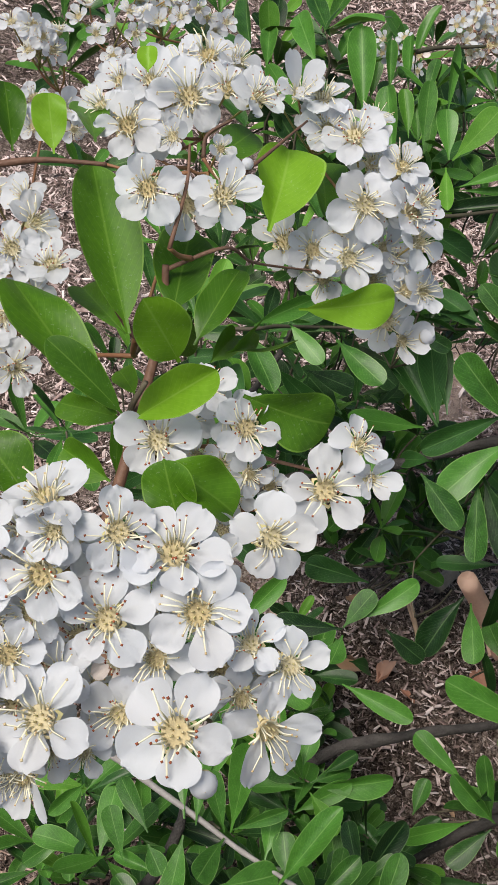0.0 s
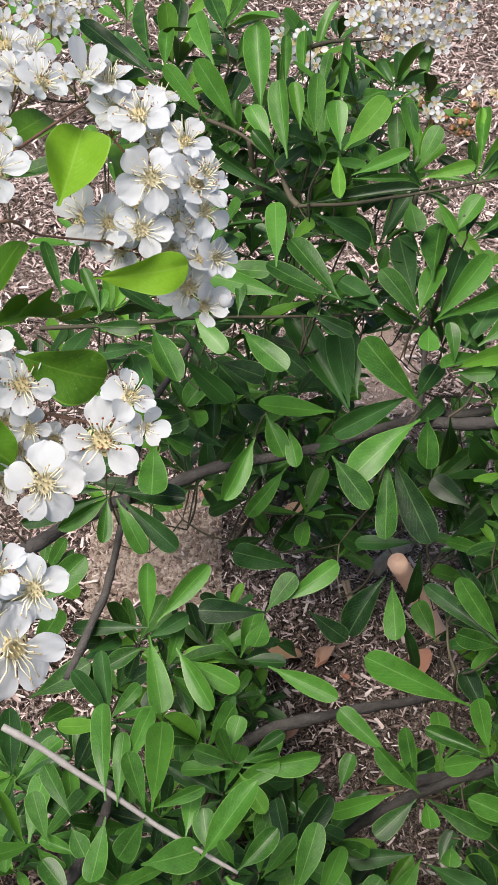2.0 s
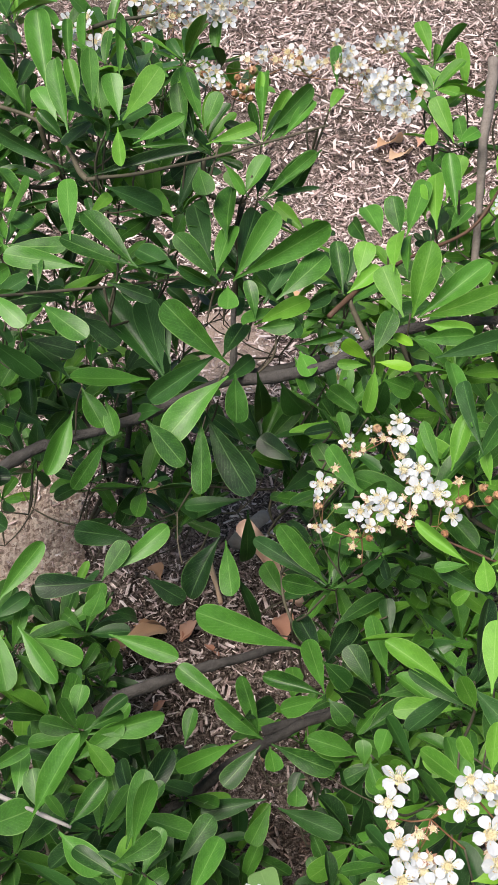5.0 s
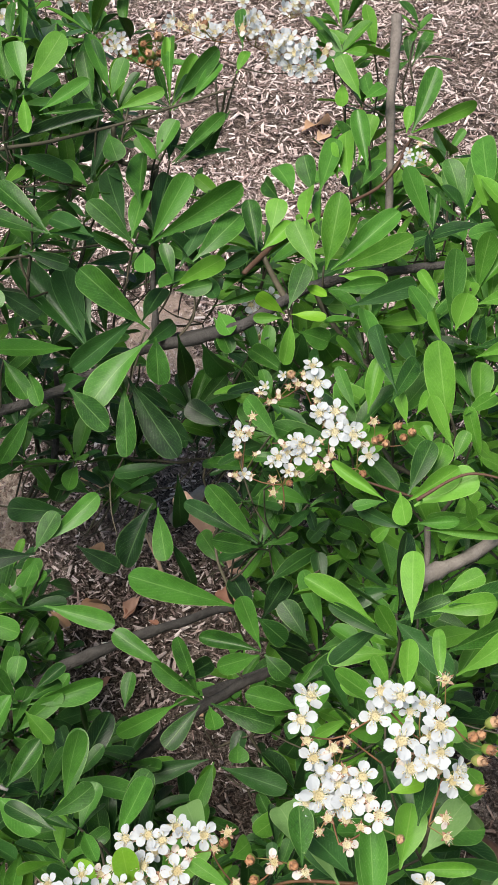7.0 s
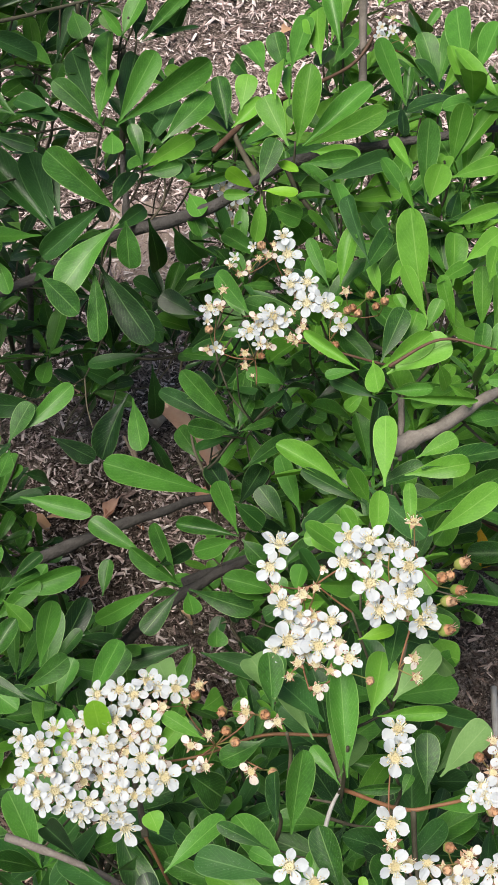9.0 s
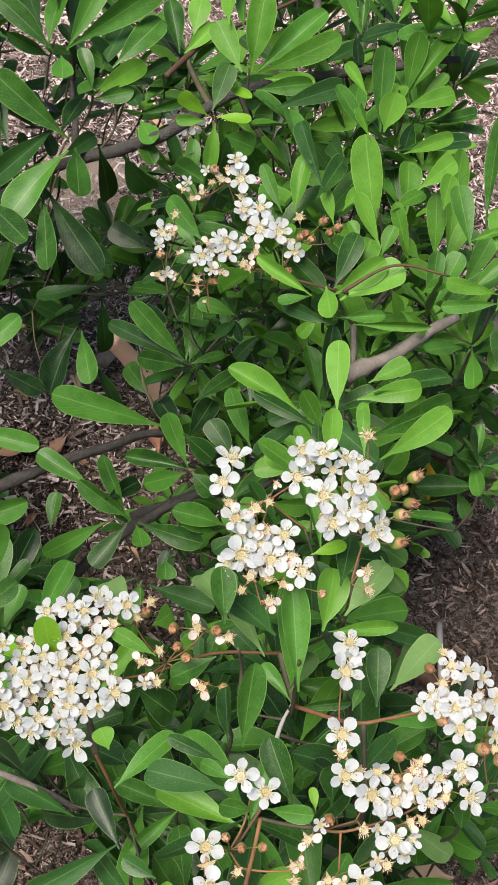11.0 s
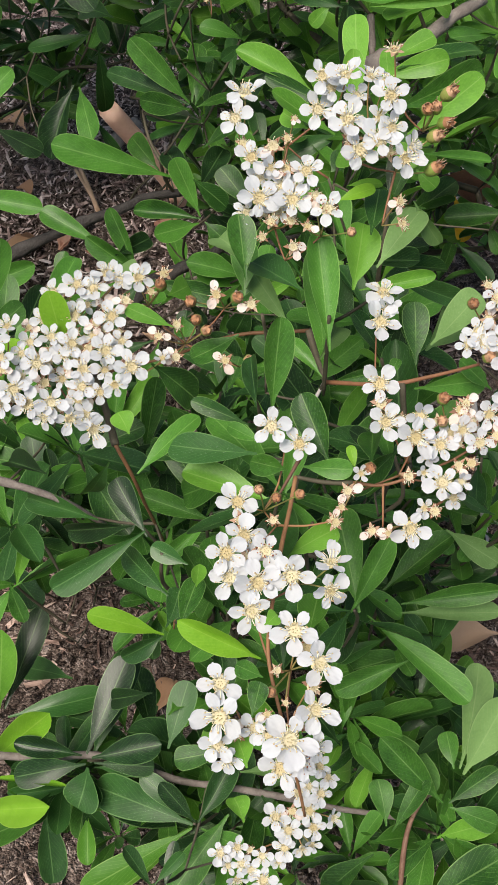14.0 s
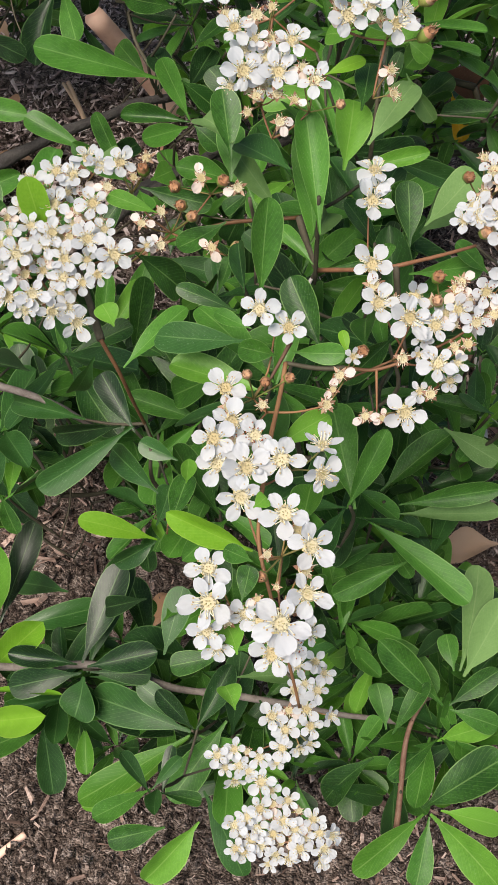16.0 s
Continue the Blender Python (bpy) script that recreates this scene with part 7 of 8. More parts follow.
sprig(lower, (0.1160, 0.1127, 0.2746))
leaves(("g", 1.3, 7.7, 6.4, 149, 25, -46, 6.0, 3.7), ("g", -2.3, 2.6, 1.7, 53, 34, -14, 7.0, 4.2), ("l", -5.1, -4.4, -4.5, 88, -2, 6, 7.6, 5.1), ("l", -7.7, -12.0, -11.1, 90, -10, 10, 6.7, 4.5), ("l", 10.2, -9.3, -4.7, 8, -44, 55, 9.0, 4.2), ("l", 3.6, 15.3, 12.2, 22, 11, 28, 3.5, 3.3))
sprig(lower, (0.1802, 0.1911, 0.1682))
leaves(("g", -7.8, 6.7, 1.6, -45, -14, 7, 17.2, 6.5), ("g", -6.4, -1.0, -4.8, -57, -4, 2, 40.1, 8.9), ("g", 1.8, -17.0, -8.8, -178, -20, -30, 25.2, 7.7), ("g", 3.8, -2.2, -0.2, -9, 6, 38, 30.8, 7.1), ("p", 3.3, -4.3, -2.0, -7, -15, 7, 33.4, 6.5), ("p", 20.7, 9.9, 16.8, -36, -26, 39, 20.3, 7.7), ("g", -0.2, 2.8, 1.4, 19, 29, -1, 27.8, 9.4), ("d", -7.0, 7.0, 2.2, 68, 9, -10, 26.2, 6.4), ("d", -8.3, -1.7, -6.2, 179, -67, -39, 20.4, 7.8))
sprig(lower, (0.1842, 0.1445, 0.1246))
leaves(("p", 9.3, 3.9, 4.4, 55, 31, 22, 33.8, 9.1), ("p", 10.0, 2.2, 3.5, 36, 49, 20, 29.3, 12.2), ("g", 7.6, 4.3, 4.4, 91, 31, -28, 11.5, 6.9), ("g", 1.8, -3.1, -1.5, 135, 42, -30, 31.9, 9.3), ("g", 3.6, -3.6, -1.5, 12, 26, 26, 19.2, 7.3), ("g", 3.6, -4.7, -2.3, -37, 4, 16, 15.6, 7.9), ("g", -15.3, -5.6, -7.6, 32, 54, 8, 22.4, 6.1), ("g", -16.7, -3.8, -6.5, 83, 33, 5, 14.3, 7.4), ("d", -3.8, 10.4, 6.9, 33, -37, 5, 23.9, 6.2))
sprig(lower, (0.1101, 0.1834, 0.2337))
leaves(("l", -1.9, 24.9, 18.4, 105, 40, 5, 6.1, 6.1), ("g", -1.9, 16.8, 12.1, 27, 28, 3, 21.6, 7.0), ("d", -2.7, 3.7, 3.1, 108, 22, -28, 17.4, 6.5), ("d", -3.0, 5.0, 3.9, -170, -24, -56, 28.6, 7.2), ("d", -0.3, -7.3, -8.7, 126, 11, -44, 17.7, 7.5), ("d", -2.6, -13.2, -13.7, 43, 35, 44, 10.3, 6.2), ("g", 0.4, -15.9, -10.4, 57, 12, 4, 14.7, 6.3), ("d", 5.6, -4.6, -0.6, 136, 5, -50, 10.5, 5.3), ("l", 6.4, -9.5, -4.0, 50, 73, 36, 7.6, 3.9))
sprig(lower, (0.1092, 0.2072, 0.2119))
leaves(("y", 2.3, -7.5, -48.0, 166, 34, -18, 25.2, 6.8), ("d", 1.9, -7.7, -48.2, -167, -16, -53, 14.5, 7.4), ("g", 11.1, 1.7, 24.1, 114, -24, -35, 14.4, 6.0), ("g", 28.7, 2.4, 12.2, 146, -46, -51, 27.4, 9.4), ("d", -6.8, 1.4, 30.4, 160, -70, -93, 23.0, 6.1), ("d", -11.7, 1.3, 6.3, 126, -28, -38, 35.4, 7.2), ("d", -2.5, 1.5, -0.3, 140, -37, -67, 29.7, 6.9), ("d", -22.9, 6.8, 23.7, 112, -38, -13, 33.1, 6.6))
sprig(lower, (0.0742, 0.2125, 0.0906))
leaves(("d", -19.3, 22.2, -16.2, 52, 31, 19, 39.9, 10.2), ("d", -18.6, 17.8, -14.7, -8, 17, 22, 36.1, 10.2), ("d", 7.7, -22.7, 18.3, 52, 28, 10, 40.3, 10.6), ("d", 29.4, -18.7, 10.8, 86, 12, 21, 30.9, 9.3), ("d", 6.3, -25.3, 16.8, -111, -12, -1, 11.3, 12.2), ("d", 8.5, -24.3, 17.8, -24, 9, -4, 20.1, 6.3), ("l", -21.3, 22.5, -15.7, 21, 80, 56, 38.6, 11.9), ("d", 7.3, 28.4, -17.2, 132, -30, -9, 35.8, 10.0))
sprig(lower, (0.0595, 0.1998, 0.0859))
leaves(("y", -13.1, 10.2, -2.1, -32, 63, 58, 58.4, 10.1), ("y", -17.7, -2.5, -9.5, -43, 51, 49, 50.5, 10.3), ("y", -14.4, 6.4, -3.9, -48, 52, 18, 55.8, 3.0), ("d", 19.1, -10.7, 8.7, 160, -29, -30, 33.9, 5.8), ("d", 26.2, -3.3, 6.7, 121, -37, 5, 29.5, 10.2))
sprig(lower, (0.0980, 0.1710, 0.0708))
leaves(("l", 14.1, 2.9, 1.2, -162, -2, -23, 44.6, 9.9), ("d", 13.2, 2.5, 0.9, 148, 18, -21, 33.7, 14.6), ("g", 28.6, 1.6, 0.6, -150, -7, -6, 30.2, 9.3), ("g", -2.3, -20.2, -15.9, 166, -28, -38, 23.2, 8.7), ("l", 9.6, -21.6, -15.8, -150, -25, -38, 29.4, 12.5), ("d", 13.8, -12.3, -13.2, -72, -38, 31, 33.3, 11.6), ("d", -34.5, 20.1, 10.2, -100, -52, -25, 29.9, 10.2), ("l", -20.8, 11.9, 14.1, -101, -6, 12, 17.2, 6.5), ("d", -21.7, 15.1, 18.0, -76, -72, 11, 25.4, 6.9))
sprig(lower, (0.1673, 0.1239, 0.1075))
leaves(("g", 5.3, -5.8, -2.8, 5, 49, 2, 30.9, 13.8), ("l", 7.3, -7.8, -3.9, -57, -16, 44, 28.8, 12.7), ("l", 5.3, -7.2, -3.9, -154, 3, -26, 28.1, 9.6), ("g", 6.8, -8.4, -4.4, -119, -27, -8, 21.5, 7.9), ("l", 10.6, -7.9, -3.2, -28, -3, 12, 20.3, 8.8), ("g", -6.0, 13.9, 8.3, 3, -16, 0, 19.3, 10.0), ("g", -5.6, 10.8, 6.3, -172, -34, 9, 23.6, 9.0), ("d", -0.7, 3.7, 2.4, -99, -76, -5, 33.0, 8.8), ("d", -22.9, 8.7, 1.2, -13, -38, 33, 29.6, 6.4))
sprig(lower, (0.1280, 0.1710, 0.1410))
leaves(("d", -22.0, 4.1, -3.3, 55, 37, 4, 21.5, 9.0), ("g", -4.1, -2.2, -1.0, 173, -6, -20, 17.4, 7.6), ("g", -2.1, -1.3, -0.0, -3, -16, 12, 26.3, 10.6), ("p", -2.3, -8.1, -5.8, -2, -19, 12, 26.9, 7.8), ("d", 2.9, -14.9, -10.9, -55, -53, 36, 23.6, 7.8), ("d", -23.4, 16.8, 10.8, 144, -46, -44, 24.2, 6.8), ("g", -20.0, 10.3, 6.5, 45, -29, -2, 19.1, 7.7), ("d", 30.0, -8.7, -3.9, 98, -29, -27, 25.7, 7.6), ("g", 40.8, 4.0, 7.7, 97, -48, -38, 31.2, 7.7))
sprig(lower, (0.1449, 0.2172, 0.2764))
leaves(("l", -21.5, 3.6, -2.3, 124, -13, -43, 15.0, 4.3), ("l", -21.2, 10.7, 1.6, 34, -16, 46, 9.5, 6.5), ("p", 11.4, -12.0, -6.7, 53, -15, 29, 22.3, 5.6), ("d", 31.3, -2.3, 7.4, 1, -35, 42, 26.4, 5.4))
sprig(lower, (0.1778, 0.2238, 0.2986))
leaves(("g", 10.4, 8.8, 6.4, -11, -9, 28, 18.4, 3.0), ("p", -5.9, -10.7, -9.3, 32, 37, 5, 18.0, 8.3), ("p", 6.0, -0.6, 0.5, -42, -55, 69, 14.7, 4.0), ("g", -6.0, -5.0, -4.0, 63, 13, 2, 15.5, 6.3), ("l", 8.2, 5.3, 4.7, -57, -15, 38, 6.3, 4.7), ("y", -12.7, 2.3, 1.8, -3, 20, 19, 9.8, 3.9))
cluster(lower, (0.1664, 0.2360, 0.2993))
flowers(("o", -18.7, 9.3, 21.2, 136, 83, 10.3), ("o", -22.2, 4.8, 17.9, -113, 59, 8.7), ("o", -1.9, 4.0, 26.5, -101, 45, 8.6), ("o", 2.0, -0.4, 28.9, -165, 77, 9.0), ("o", 0.1, 3.0, 23.7, -117, 55, 7.6), ("o", 6.2, -4.6, 30.6, -29, 71, 7.4), ("o", 8.8, -11.0, 29.4, -92, 55, 9.3), ("o", -3.3, 2.0, 19.0, -101, 48, 9.5), ("o", -0.5, -10.4, 24.5, -99, 65, 10.4), ("o", 5.3, -15.7, 21.9, -105, 62, 9.9), ("o", 1.0, -15.4, 19.6, -100, 45, 9.9), ("o", 8.3, -14.9, 24.0, -75, 55, 7.9))
flowers(("o", 10.0, -20.5, 19.5, -82, 42, 8.9), ("o", 12.0, -19.0, 21.2, -52, 42, 6.8), ("o", 9.4, -6.0, 29.6, -50, 73, 6.9), ("o", -20.7, -3.9, 13.1, -94, 66, 8.9), ("s", -13.5, -8.0, 11.6, -113, 63, 7.1), ("o", -9.8, -11.4, 12.9, -110, 67, 8.6), ("s", -15.2, -2.5, 14.3, -109, 46, 8.4), ("s", -11.6, -2.0, 15.4, -120, 48, 5.8), ("h", -17.0, -7.1, 11.9, -87, 53, 5.8), ("o", -20.7, -11.0, 7.1, -101, 51, 10.3), ("o", -13.8, -14.5, 7.8, -106, 53, 9.9), ("h", -14.9, -9.6, 8.2, -113, 58, 7.4))
flowers(("a", -7.4, -20.2, 8.5, -102, 66, 9.1), ("s", -19.1, -15.6, 3.3, -96, 66, 7.1), ("s", -14.8, -17.2, 4.1, -85, 67, 7.6), ("s", -21.7, -17.7, 1.3, -119, 30, 5.8), ("s", -15.7, -22.2, 0.8, -92, 50, 7.1), ("s", -11.8, -20.0, 4.1, -88, 57, 5.8), ("s", 7.7, -25.8, 12.0, -75, 45, 6.4), ("s", 7.4, -29.0, 8.5, -79, 44, 6.7), ("f", -3.2, -25.8, 5.6, -113, 45, 2.8), ("s", -8.7, 2.2, 17.4, -85, 67, 3.7), ("s", 12.9, -0.8, 33.7, -176, 80, 8.2), ("f", 17.0, -13.4, 26.2, -109, 47, 3.7))
flowers(("f", 19.0, -13.4, 26.3, -118, 62, 3.4), ("f", 22.6, -11.6, 28.2, -51, 55, 3.9), ("f", 20.5, -16.3, 23.9, -68, 39, 3.7), ("f", 17.8, -17.8, 22.0, -61, 43, 3.7), ("f", 16.2, -22.8, 17.2, -46, 52, 3.8), ("o", 7.8, -8.9, 22.4, -92, 68, 6.4), ("o", 4.6, -1.7, 23.9, -113, 45, 6.5), ("o", -18.7, -4.8, 7.7, -125, 43, 7.2), ("o", -23.4, -9.8, 2.5, -148, 45, 7.2), ("o", -16.4, -12.0, 2.9, -102, 48, 8.0), ("o", -11.3, -10.2, 7.3, -120, 64, 6.6))
finish()
cluster(lower, (0.0993, 0.2356, 0.2471))
flowers(("o", -2.1, 7.0, 24.5, -141, 58, 7.9), ("o", 3.9, 5.2, 27.6, -113, 64, 8.1), ("o", 7.6, 2.6, 27.8, -135, 67, 8.6), ("o", 11.7, 4.5, 30.3, -38, 82, 8.6), ("o", 14.2, 2.3, 29.4, -69, 62, 7.8), ("o", 18.9, 0.6, 30.5, -82, 60, 8.6), ("o", -1.3, 2.1, 23.2, -118, 46, 7.8), ("o", 1.6, -1.5, 23.6, -124, 65, 8.9), ("o", -5.9, 0.1, 22.8, -114, 64, 7.8), ("s", 6.5, -4.9, 23.3, -95, 48, 6.9), ("o", 10.4, -5.6, 25.1, -116, 59, 9.4), ("o", -5.1, -5.3, 21.8, -94, 65, 7.1))
flowers(("o", -0.5, -8.3, 21.2, -92, 45, 7.7), ("o", -15.1, -1.8, 24.6, -170, 86, 7.1), ("o", -19.1, -5.4, 24.0, -106, 48, 8.2), ("o", -10.0, -11.1, 19.3, -107, 46, 8.8), ("o", -2.7, -10.1, 19.6, -83, 64, 8.2), ("o", -6.7, -9.0, 17.6, -104, 51, 7.1), ("o", 6.9, -13.9, 22.2, -88, 57, 9.3), ("o", 0.8, -14.6, 18.0, -86, 64, 8.5), ("o", 11.9, -21.0, 22.5, -87, 53, 10.0), ("o", -18.4, -10.0, 22.8, -102, 55, 7.5), ("s", -18.5, -12.0, 20.1, -119, 50, 5.9), ("o", -16.8, -15.6, 16.8, -95, 44, 9.3))
flowers(("o", -21.7, -15.2, 16.2, -127, 57, 7.6), ("o", -20.7, -17.1, 14.0, -125, 33, 7.0), ("o", -14.2, -18.0, 13.1, -107, 41, 9.3), ("o", -8.5, -18.3, 12.4, -88, 47, 9.1), ("o", -0.3, -17.6, 15.1, -109, 49, 7.7), ("s", 1.6, -18.2, 14.1, -101, 51, 6.8), ("o", 3.7, -20.3, 14.8, -95, 45, 6.5), ("o", 7.4, -21.5, 17.7, -90, 40, 6.7), ("o", -4.7, -21.4, 8.5, -95, 25, 8.6), ("o", -0.7, -21.5, 9.0, -119, 37, 7.1), ("o", 0.5, -24.0, 5.7, -87, 26, 9.8), ("o", -10.9, -20.6, 9.8, -123, 24, 7.1))
flowers(("o", -1.6, -17.3, 10.1, -120, 54, 7.2), ("o", -23.3, -7.1, 22.4, -151, 51, 7.9), ("o", -25.3, -12.2, 17.9, -136, 64, 7.9), ("o", -24.3, -2.6, 24.1, -173, 69, 7.0), ("s", 25.3, -0.3, 31.2, -110, 73, 7.7), ("s", 21.2, -2.6, 28.2, -83, 61, 6.0), ("f", 23.9, -2.0, 29.4, -113, 67, 3.7), ("s", 20.4, -13.3, 23.1, -100, 64, 6.5), ("s", 25.7, -11.2, 23.8, -114, 48, 6.8), ("s", 23.6, -18.6, 20.2, -108, 47, 7.1), ("h", 20.1, -19.2, 21.5, -115, 67, 4.8), ("f", 30.4, -6.4, 26.2, -112, 44, 3.9))
flowers(("f", 30.6, -11.7, 24.8, -122, 47, 3.6), ("f", 32.3, -15.0, 23.8, -94, 52, 3.6), ("s", 35.9, -11.4, 31.9, -113, 46, 7.3), ("f", 40.8, -12.8, 31.0, -86, 53, 3.8), ("s", 43.9, -14.5, 29.6, -116, 45, 7.6), ("s", 35.3, -22.2, 19.6, -122, 47, 7.1), ("f", 40.9, -23.8, 19.8, -99, 47, 3.5), ("o", 5.2, -5.8, 19.8, -126, 54, 6.6), ("o", 11.6, -10.7, 21.1, -109, 68, 6.6), ("o", -13.1, -6.6, 19.1, -132, 54, 6.6), ("o", -4.5, -12.1, 13.1, -95, 54, 6.6), ("o", 5.5, 2.7, 22.5, -74, 69, 6.4))
flowers(("o", -10.4, -3.4, 19.3, -117, 53, 6.3), ("o", 6.1, -15.2, 16.8, -125, 52, 6.3), ("o", -14.2, -11.1, 15.7, -121, 65, 6.3))
finish()
cluster(lower, (0.1235, 0.1337, 0.2572))
flowers(("o", 1.3, 32.2, 16.7, -130, 67, 9.3), ("o", -0.5, 21.0, 20.2, -95, 54, 9.8), ("o", -5.4, 16.8, 21.9, -107, 59, 9.6), ("a", 2.7, 15.5, 21.5, -100, 56, 8.3), ("o", 5.7, 7.2, 23.4, -121, 47, 10.4), ("o", -1.2, 8.1, 22.1, -91, 58, 10.4), ("o", -5.6, 13.3, 17.9, -114, 47, 9.5), ("o", -3.3, 4.6, 17.7, -108, 43, 10.5), ("o", 13.7, 6.7, 25.6, 60, 78, 8.7), ("o", 12.0, 1.8, 23.5, -77, 34, 9.1), ("o", 1.9, -7.1, 27.2, -130, 59, 10.0), ("o", 4.7, -14.0, 25.2, -87, 56, 9.9))
flowers(("o", -14.2, -12.0, 23.0, -120, 57, 9.1), ("o", -15.7, -17.5, 20.4, -134, 50, 10.9), ("o", 1.8, -21.2, 21.4, -78, 57, 9.4), ("s", 6.6, 23.1, 20.6, -118, 53, 5.8), ("f", 6.0, 32.2, 19.7, -120, 58, 2.8), ("f", 8.8, 28.4, 20.9, -114, 48, 2.9), ("f", 13.4, 26.7, 22.6, -89, 61, 2.9), ("s", 17.7, 16.1, 25.3, -101, 52, 6.5), ("s", -2.9, -11.7, 22.0, -76, 66, 5.0), ("f", -5.1, -15.3, 21.0, -123, 55, 2.8), ("s", -7.0, -19.1, 20.2, -94, 65, 4.3), ("b", 1.0, 6.2, 22.5, -87, 57, 1.4))
flowers(("o", -4.7, -25.7, 21.5, -88, 63, 11.1), ("o", -6.8, -27.9, 14.7, -114, 51, 9.0), ("o", -17.0, -20.3, 15.3, -109, 52, 7.7), ("o", -15.6, -22.2, 11.7, -106, 40, 6.7), ("o", 0.3, -26.7, 17.2, -73, 49, 7.0), ("a", -3.3, -28.7, 18.0, -75, 54, 7.5), ("o", -7.3, -21.6, 16.7, -142, 56, 6.6), ("o", -9.4, -19.3, 15.9, -121, 64, 6.7), ("o", 12.0, 43.7, 25.8, -113, 58, 9.3), ("o", 17.5, 40.2, 22.0, -106, 67, 8.9), ("s", 20.2, 19.4, 25.3, -106, 57, 4.5), ("s", -3.1, -18.2, 21.1, -107, 48, 3.7))
finish()
cluster(lower, (0.1286, 0.1371, 0.1373))
flowers(("o", 1.0, -12.0, 82.4, -76, 68, 7.0), ("o", 6.1, -10.6, 78.5, -123, 48, 6.0), ("o", 8.3, -11.4, 72.4, -59, 57, 5.6), ("o", 2.2, -9.0, 61.1, -99, 55, 7.2), ("o", 7.1, -11.4, 63.2, -101, 63, 6.9), ("o", -2.8, -7.5, 45.1, -103, 52, 8.4), ("o", 5.3, -10.3, 50.4, -110, 57, 7.7), ("o", -0.2, -10.7, 41.5, -90, 71, 7.6), ("o", 5.8, -12.8, 45.1, -84, 59, 7.2), ("o", 10.4, -13.8, 50.8, -53, 40, 5.9), ("o", -1.2, -12.1, 33.5, -123, 47, 7.4), ("o", 2.7, -14.4, 36.4, -102, 16, 6.4))
flowers(("o", -17.2, -5.4, 22.8, -115, 69, 7.3), ("o", -12.3, -5.2, 23.2, -105, 62, 6.7), ("o", -11.7, -8.2, 18.5, -116, 48, 7.7), ("o", -6.4, -9.2, 23.2, -113, 51, 7.0), ("o", -7.3, -14.0, 17.7, -106, 72, 8.9), ("o", -14.1, -11.4, 16.8, -103, 11, 6.8), ("o", -9.8, -10.5, 18.2, -83, 66, 6.1), ("o", -9.0, -18.5, 9.9, -91, 69, 8.0), ("o", -1.3, -19.4, 13.1, -90, 66, 7.1), ("o", -3.1, -22.2, 5.5, -118, 71, 8.1), ("o", -16.6, -20.1, 7.7, -115, 51, 8.0), ("o", 4.3, -25.1, 9.2, -58, 83, 7.1))
flowers(("o", -0.7, -24.7, 4.3, -109, 61, 7.5), ("o", -6.6, -23.7, 1.9, -108, 70, 7.5), ("o", -12.8, -23.8, 2.7, -107, 68, 7.8), ("o", -15.7, -25.9, 1.6, -113, 52, 7.5), ("o", -10.6, -25.7, 0.8, -88, 58, 7.2), ("o", -17.7, -24.9, 2.8, -144, 66, 6.8), ("o", -0.6, -29.4, 1.2, -96, 59, 7.8), ("o", -4.0, -30.5, -0.7, -114, 34, 6.9), ("o", -7.2, -28.5, -0.6, -101, 30, 6.6), ("o", 5.4, -32.0, 3.9, -79, 40, 7.7), ("o", 4.0, -34.3, 1.6, -85, 27, 6.8), ("o", 8.0, -30.3, 7.7, -42, 43, 7.1))
flowers(("o", 5.2, -28.3, 6.6, -106, 61, 7.1), ("o", -10.6, -21.7, 4.6, -99, 62, 6.9), ("o", -12.9, -19.2, 8.5, -145, 65, 7.1), ("o", -4.9, -15.5, 13.1, -106, 81, 6.2), ("o", 4.4, -9.7, 65.4, -102, 49, 5.5), ("o", 5.5, -14.0, 35.8, -76, 39, 5.6), ("o", -15.4, -7.0, 16.3, -126, 51, 5.9), ("o", -2.3, -11.4, 21.9, -97, 49, 5.5), ("o", 1.7, -26.9, 0.4, -100, 54, 6.3), ("o", -9.5, -29.4, -4.5, -115, 41, 5.7))
finish()
cluster(lower, (0.1714, 0.1777, 0.2565))
flowers(("o", -0.9, 26.9, 32.9, -106, 84, 9.7), ("o", -3.3, 21.0, 29.4, -93, 65, 10.5), ("h", -0.4, 24.1, 30.0, -96, 65, 6.7), ("o", -8.5, 5.7, 26.1, -126, 51, 9.9), ("o", -11.2, -5.5, 26.3, -88, 57, 9.6), ("o", -6.6, -11.7, 27.1, -93, 44, 10.3), ("h", -3.4, -6.4, 27.1, -108, 48, 7.6), ("o", -1.2, -13.6, 24.9, -106, 56, 8.3), ("s", 0.3, -7.8, 26.0, -124, 45, 6.3), ("s", 4.8, -9.0, 29.5, -122, 63, 8.3), ("o", 3.9, -12.7, 27.4, -97, 46, 7.0), ("a", 9.2, -13.2, 31.7, -96, 45, 7.4))
flowers(("a", 6.6, -16.4, 26.6, -103, 45, 7.4), ("s", 10.1, -16.8, 28.2, -134, 60, 6.7), ("o", 14.0, -13.1, 35.2, -117, 46, 8.9), ("o", 14.8, -19.2, 30.9, -80, 50, 8.4), ("o", -3.8, -22.2, 23.1, -122, 64, 9.1), ("s", 1.6, -18.2, 22.3, -107, 59, 6.2), ("s", 4.5, -18.6, 22.7, -126, 63, 6.7), ("s", -5.9, -25.2, 17.4, -99, 66, 6.9), ("h", 0.7, -22.2, 22.0, -92, 49, 5.1), ("o", -12.0, -27.1, 15.8, -110, 35, 9.7), ("s", -16.4, -25.8, 13.8, -119, 42, 4.3), ("s", -19.6, -24.2, 13.6, -117, 56, 6.2))
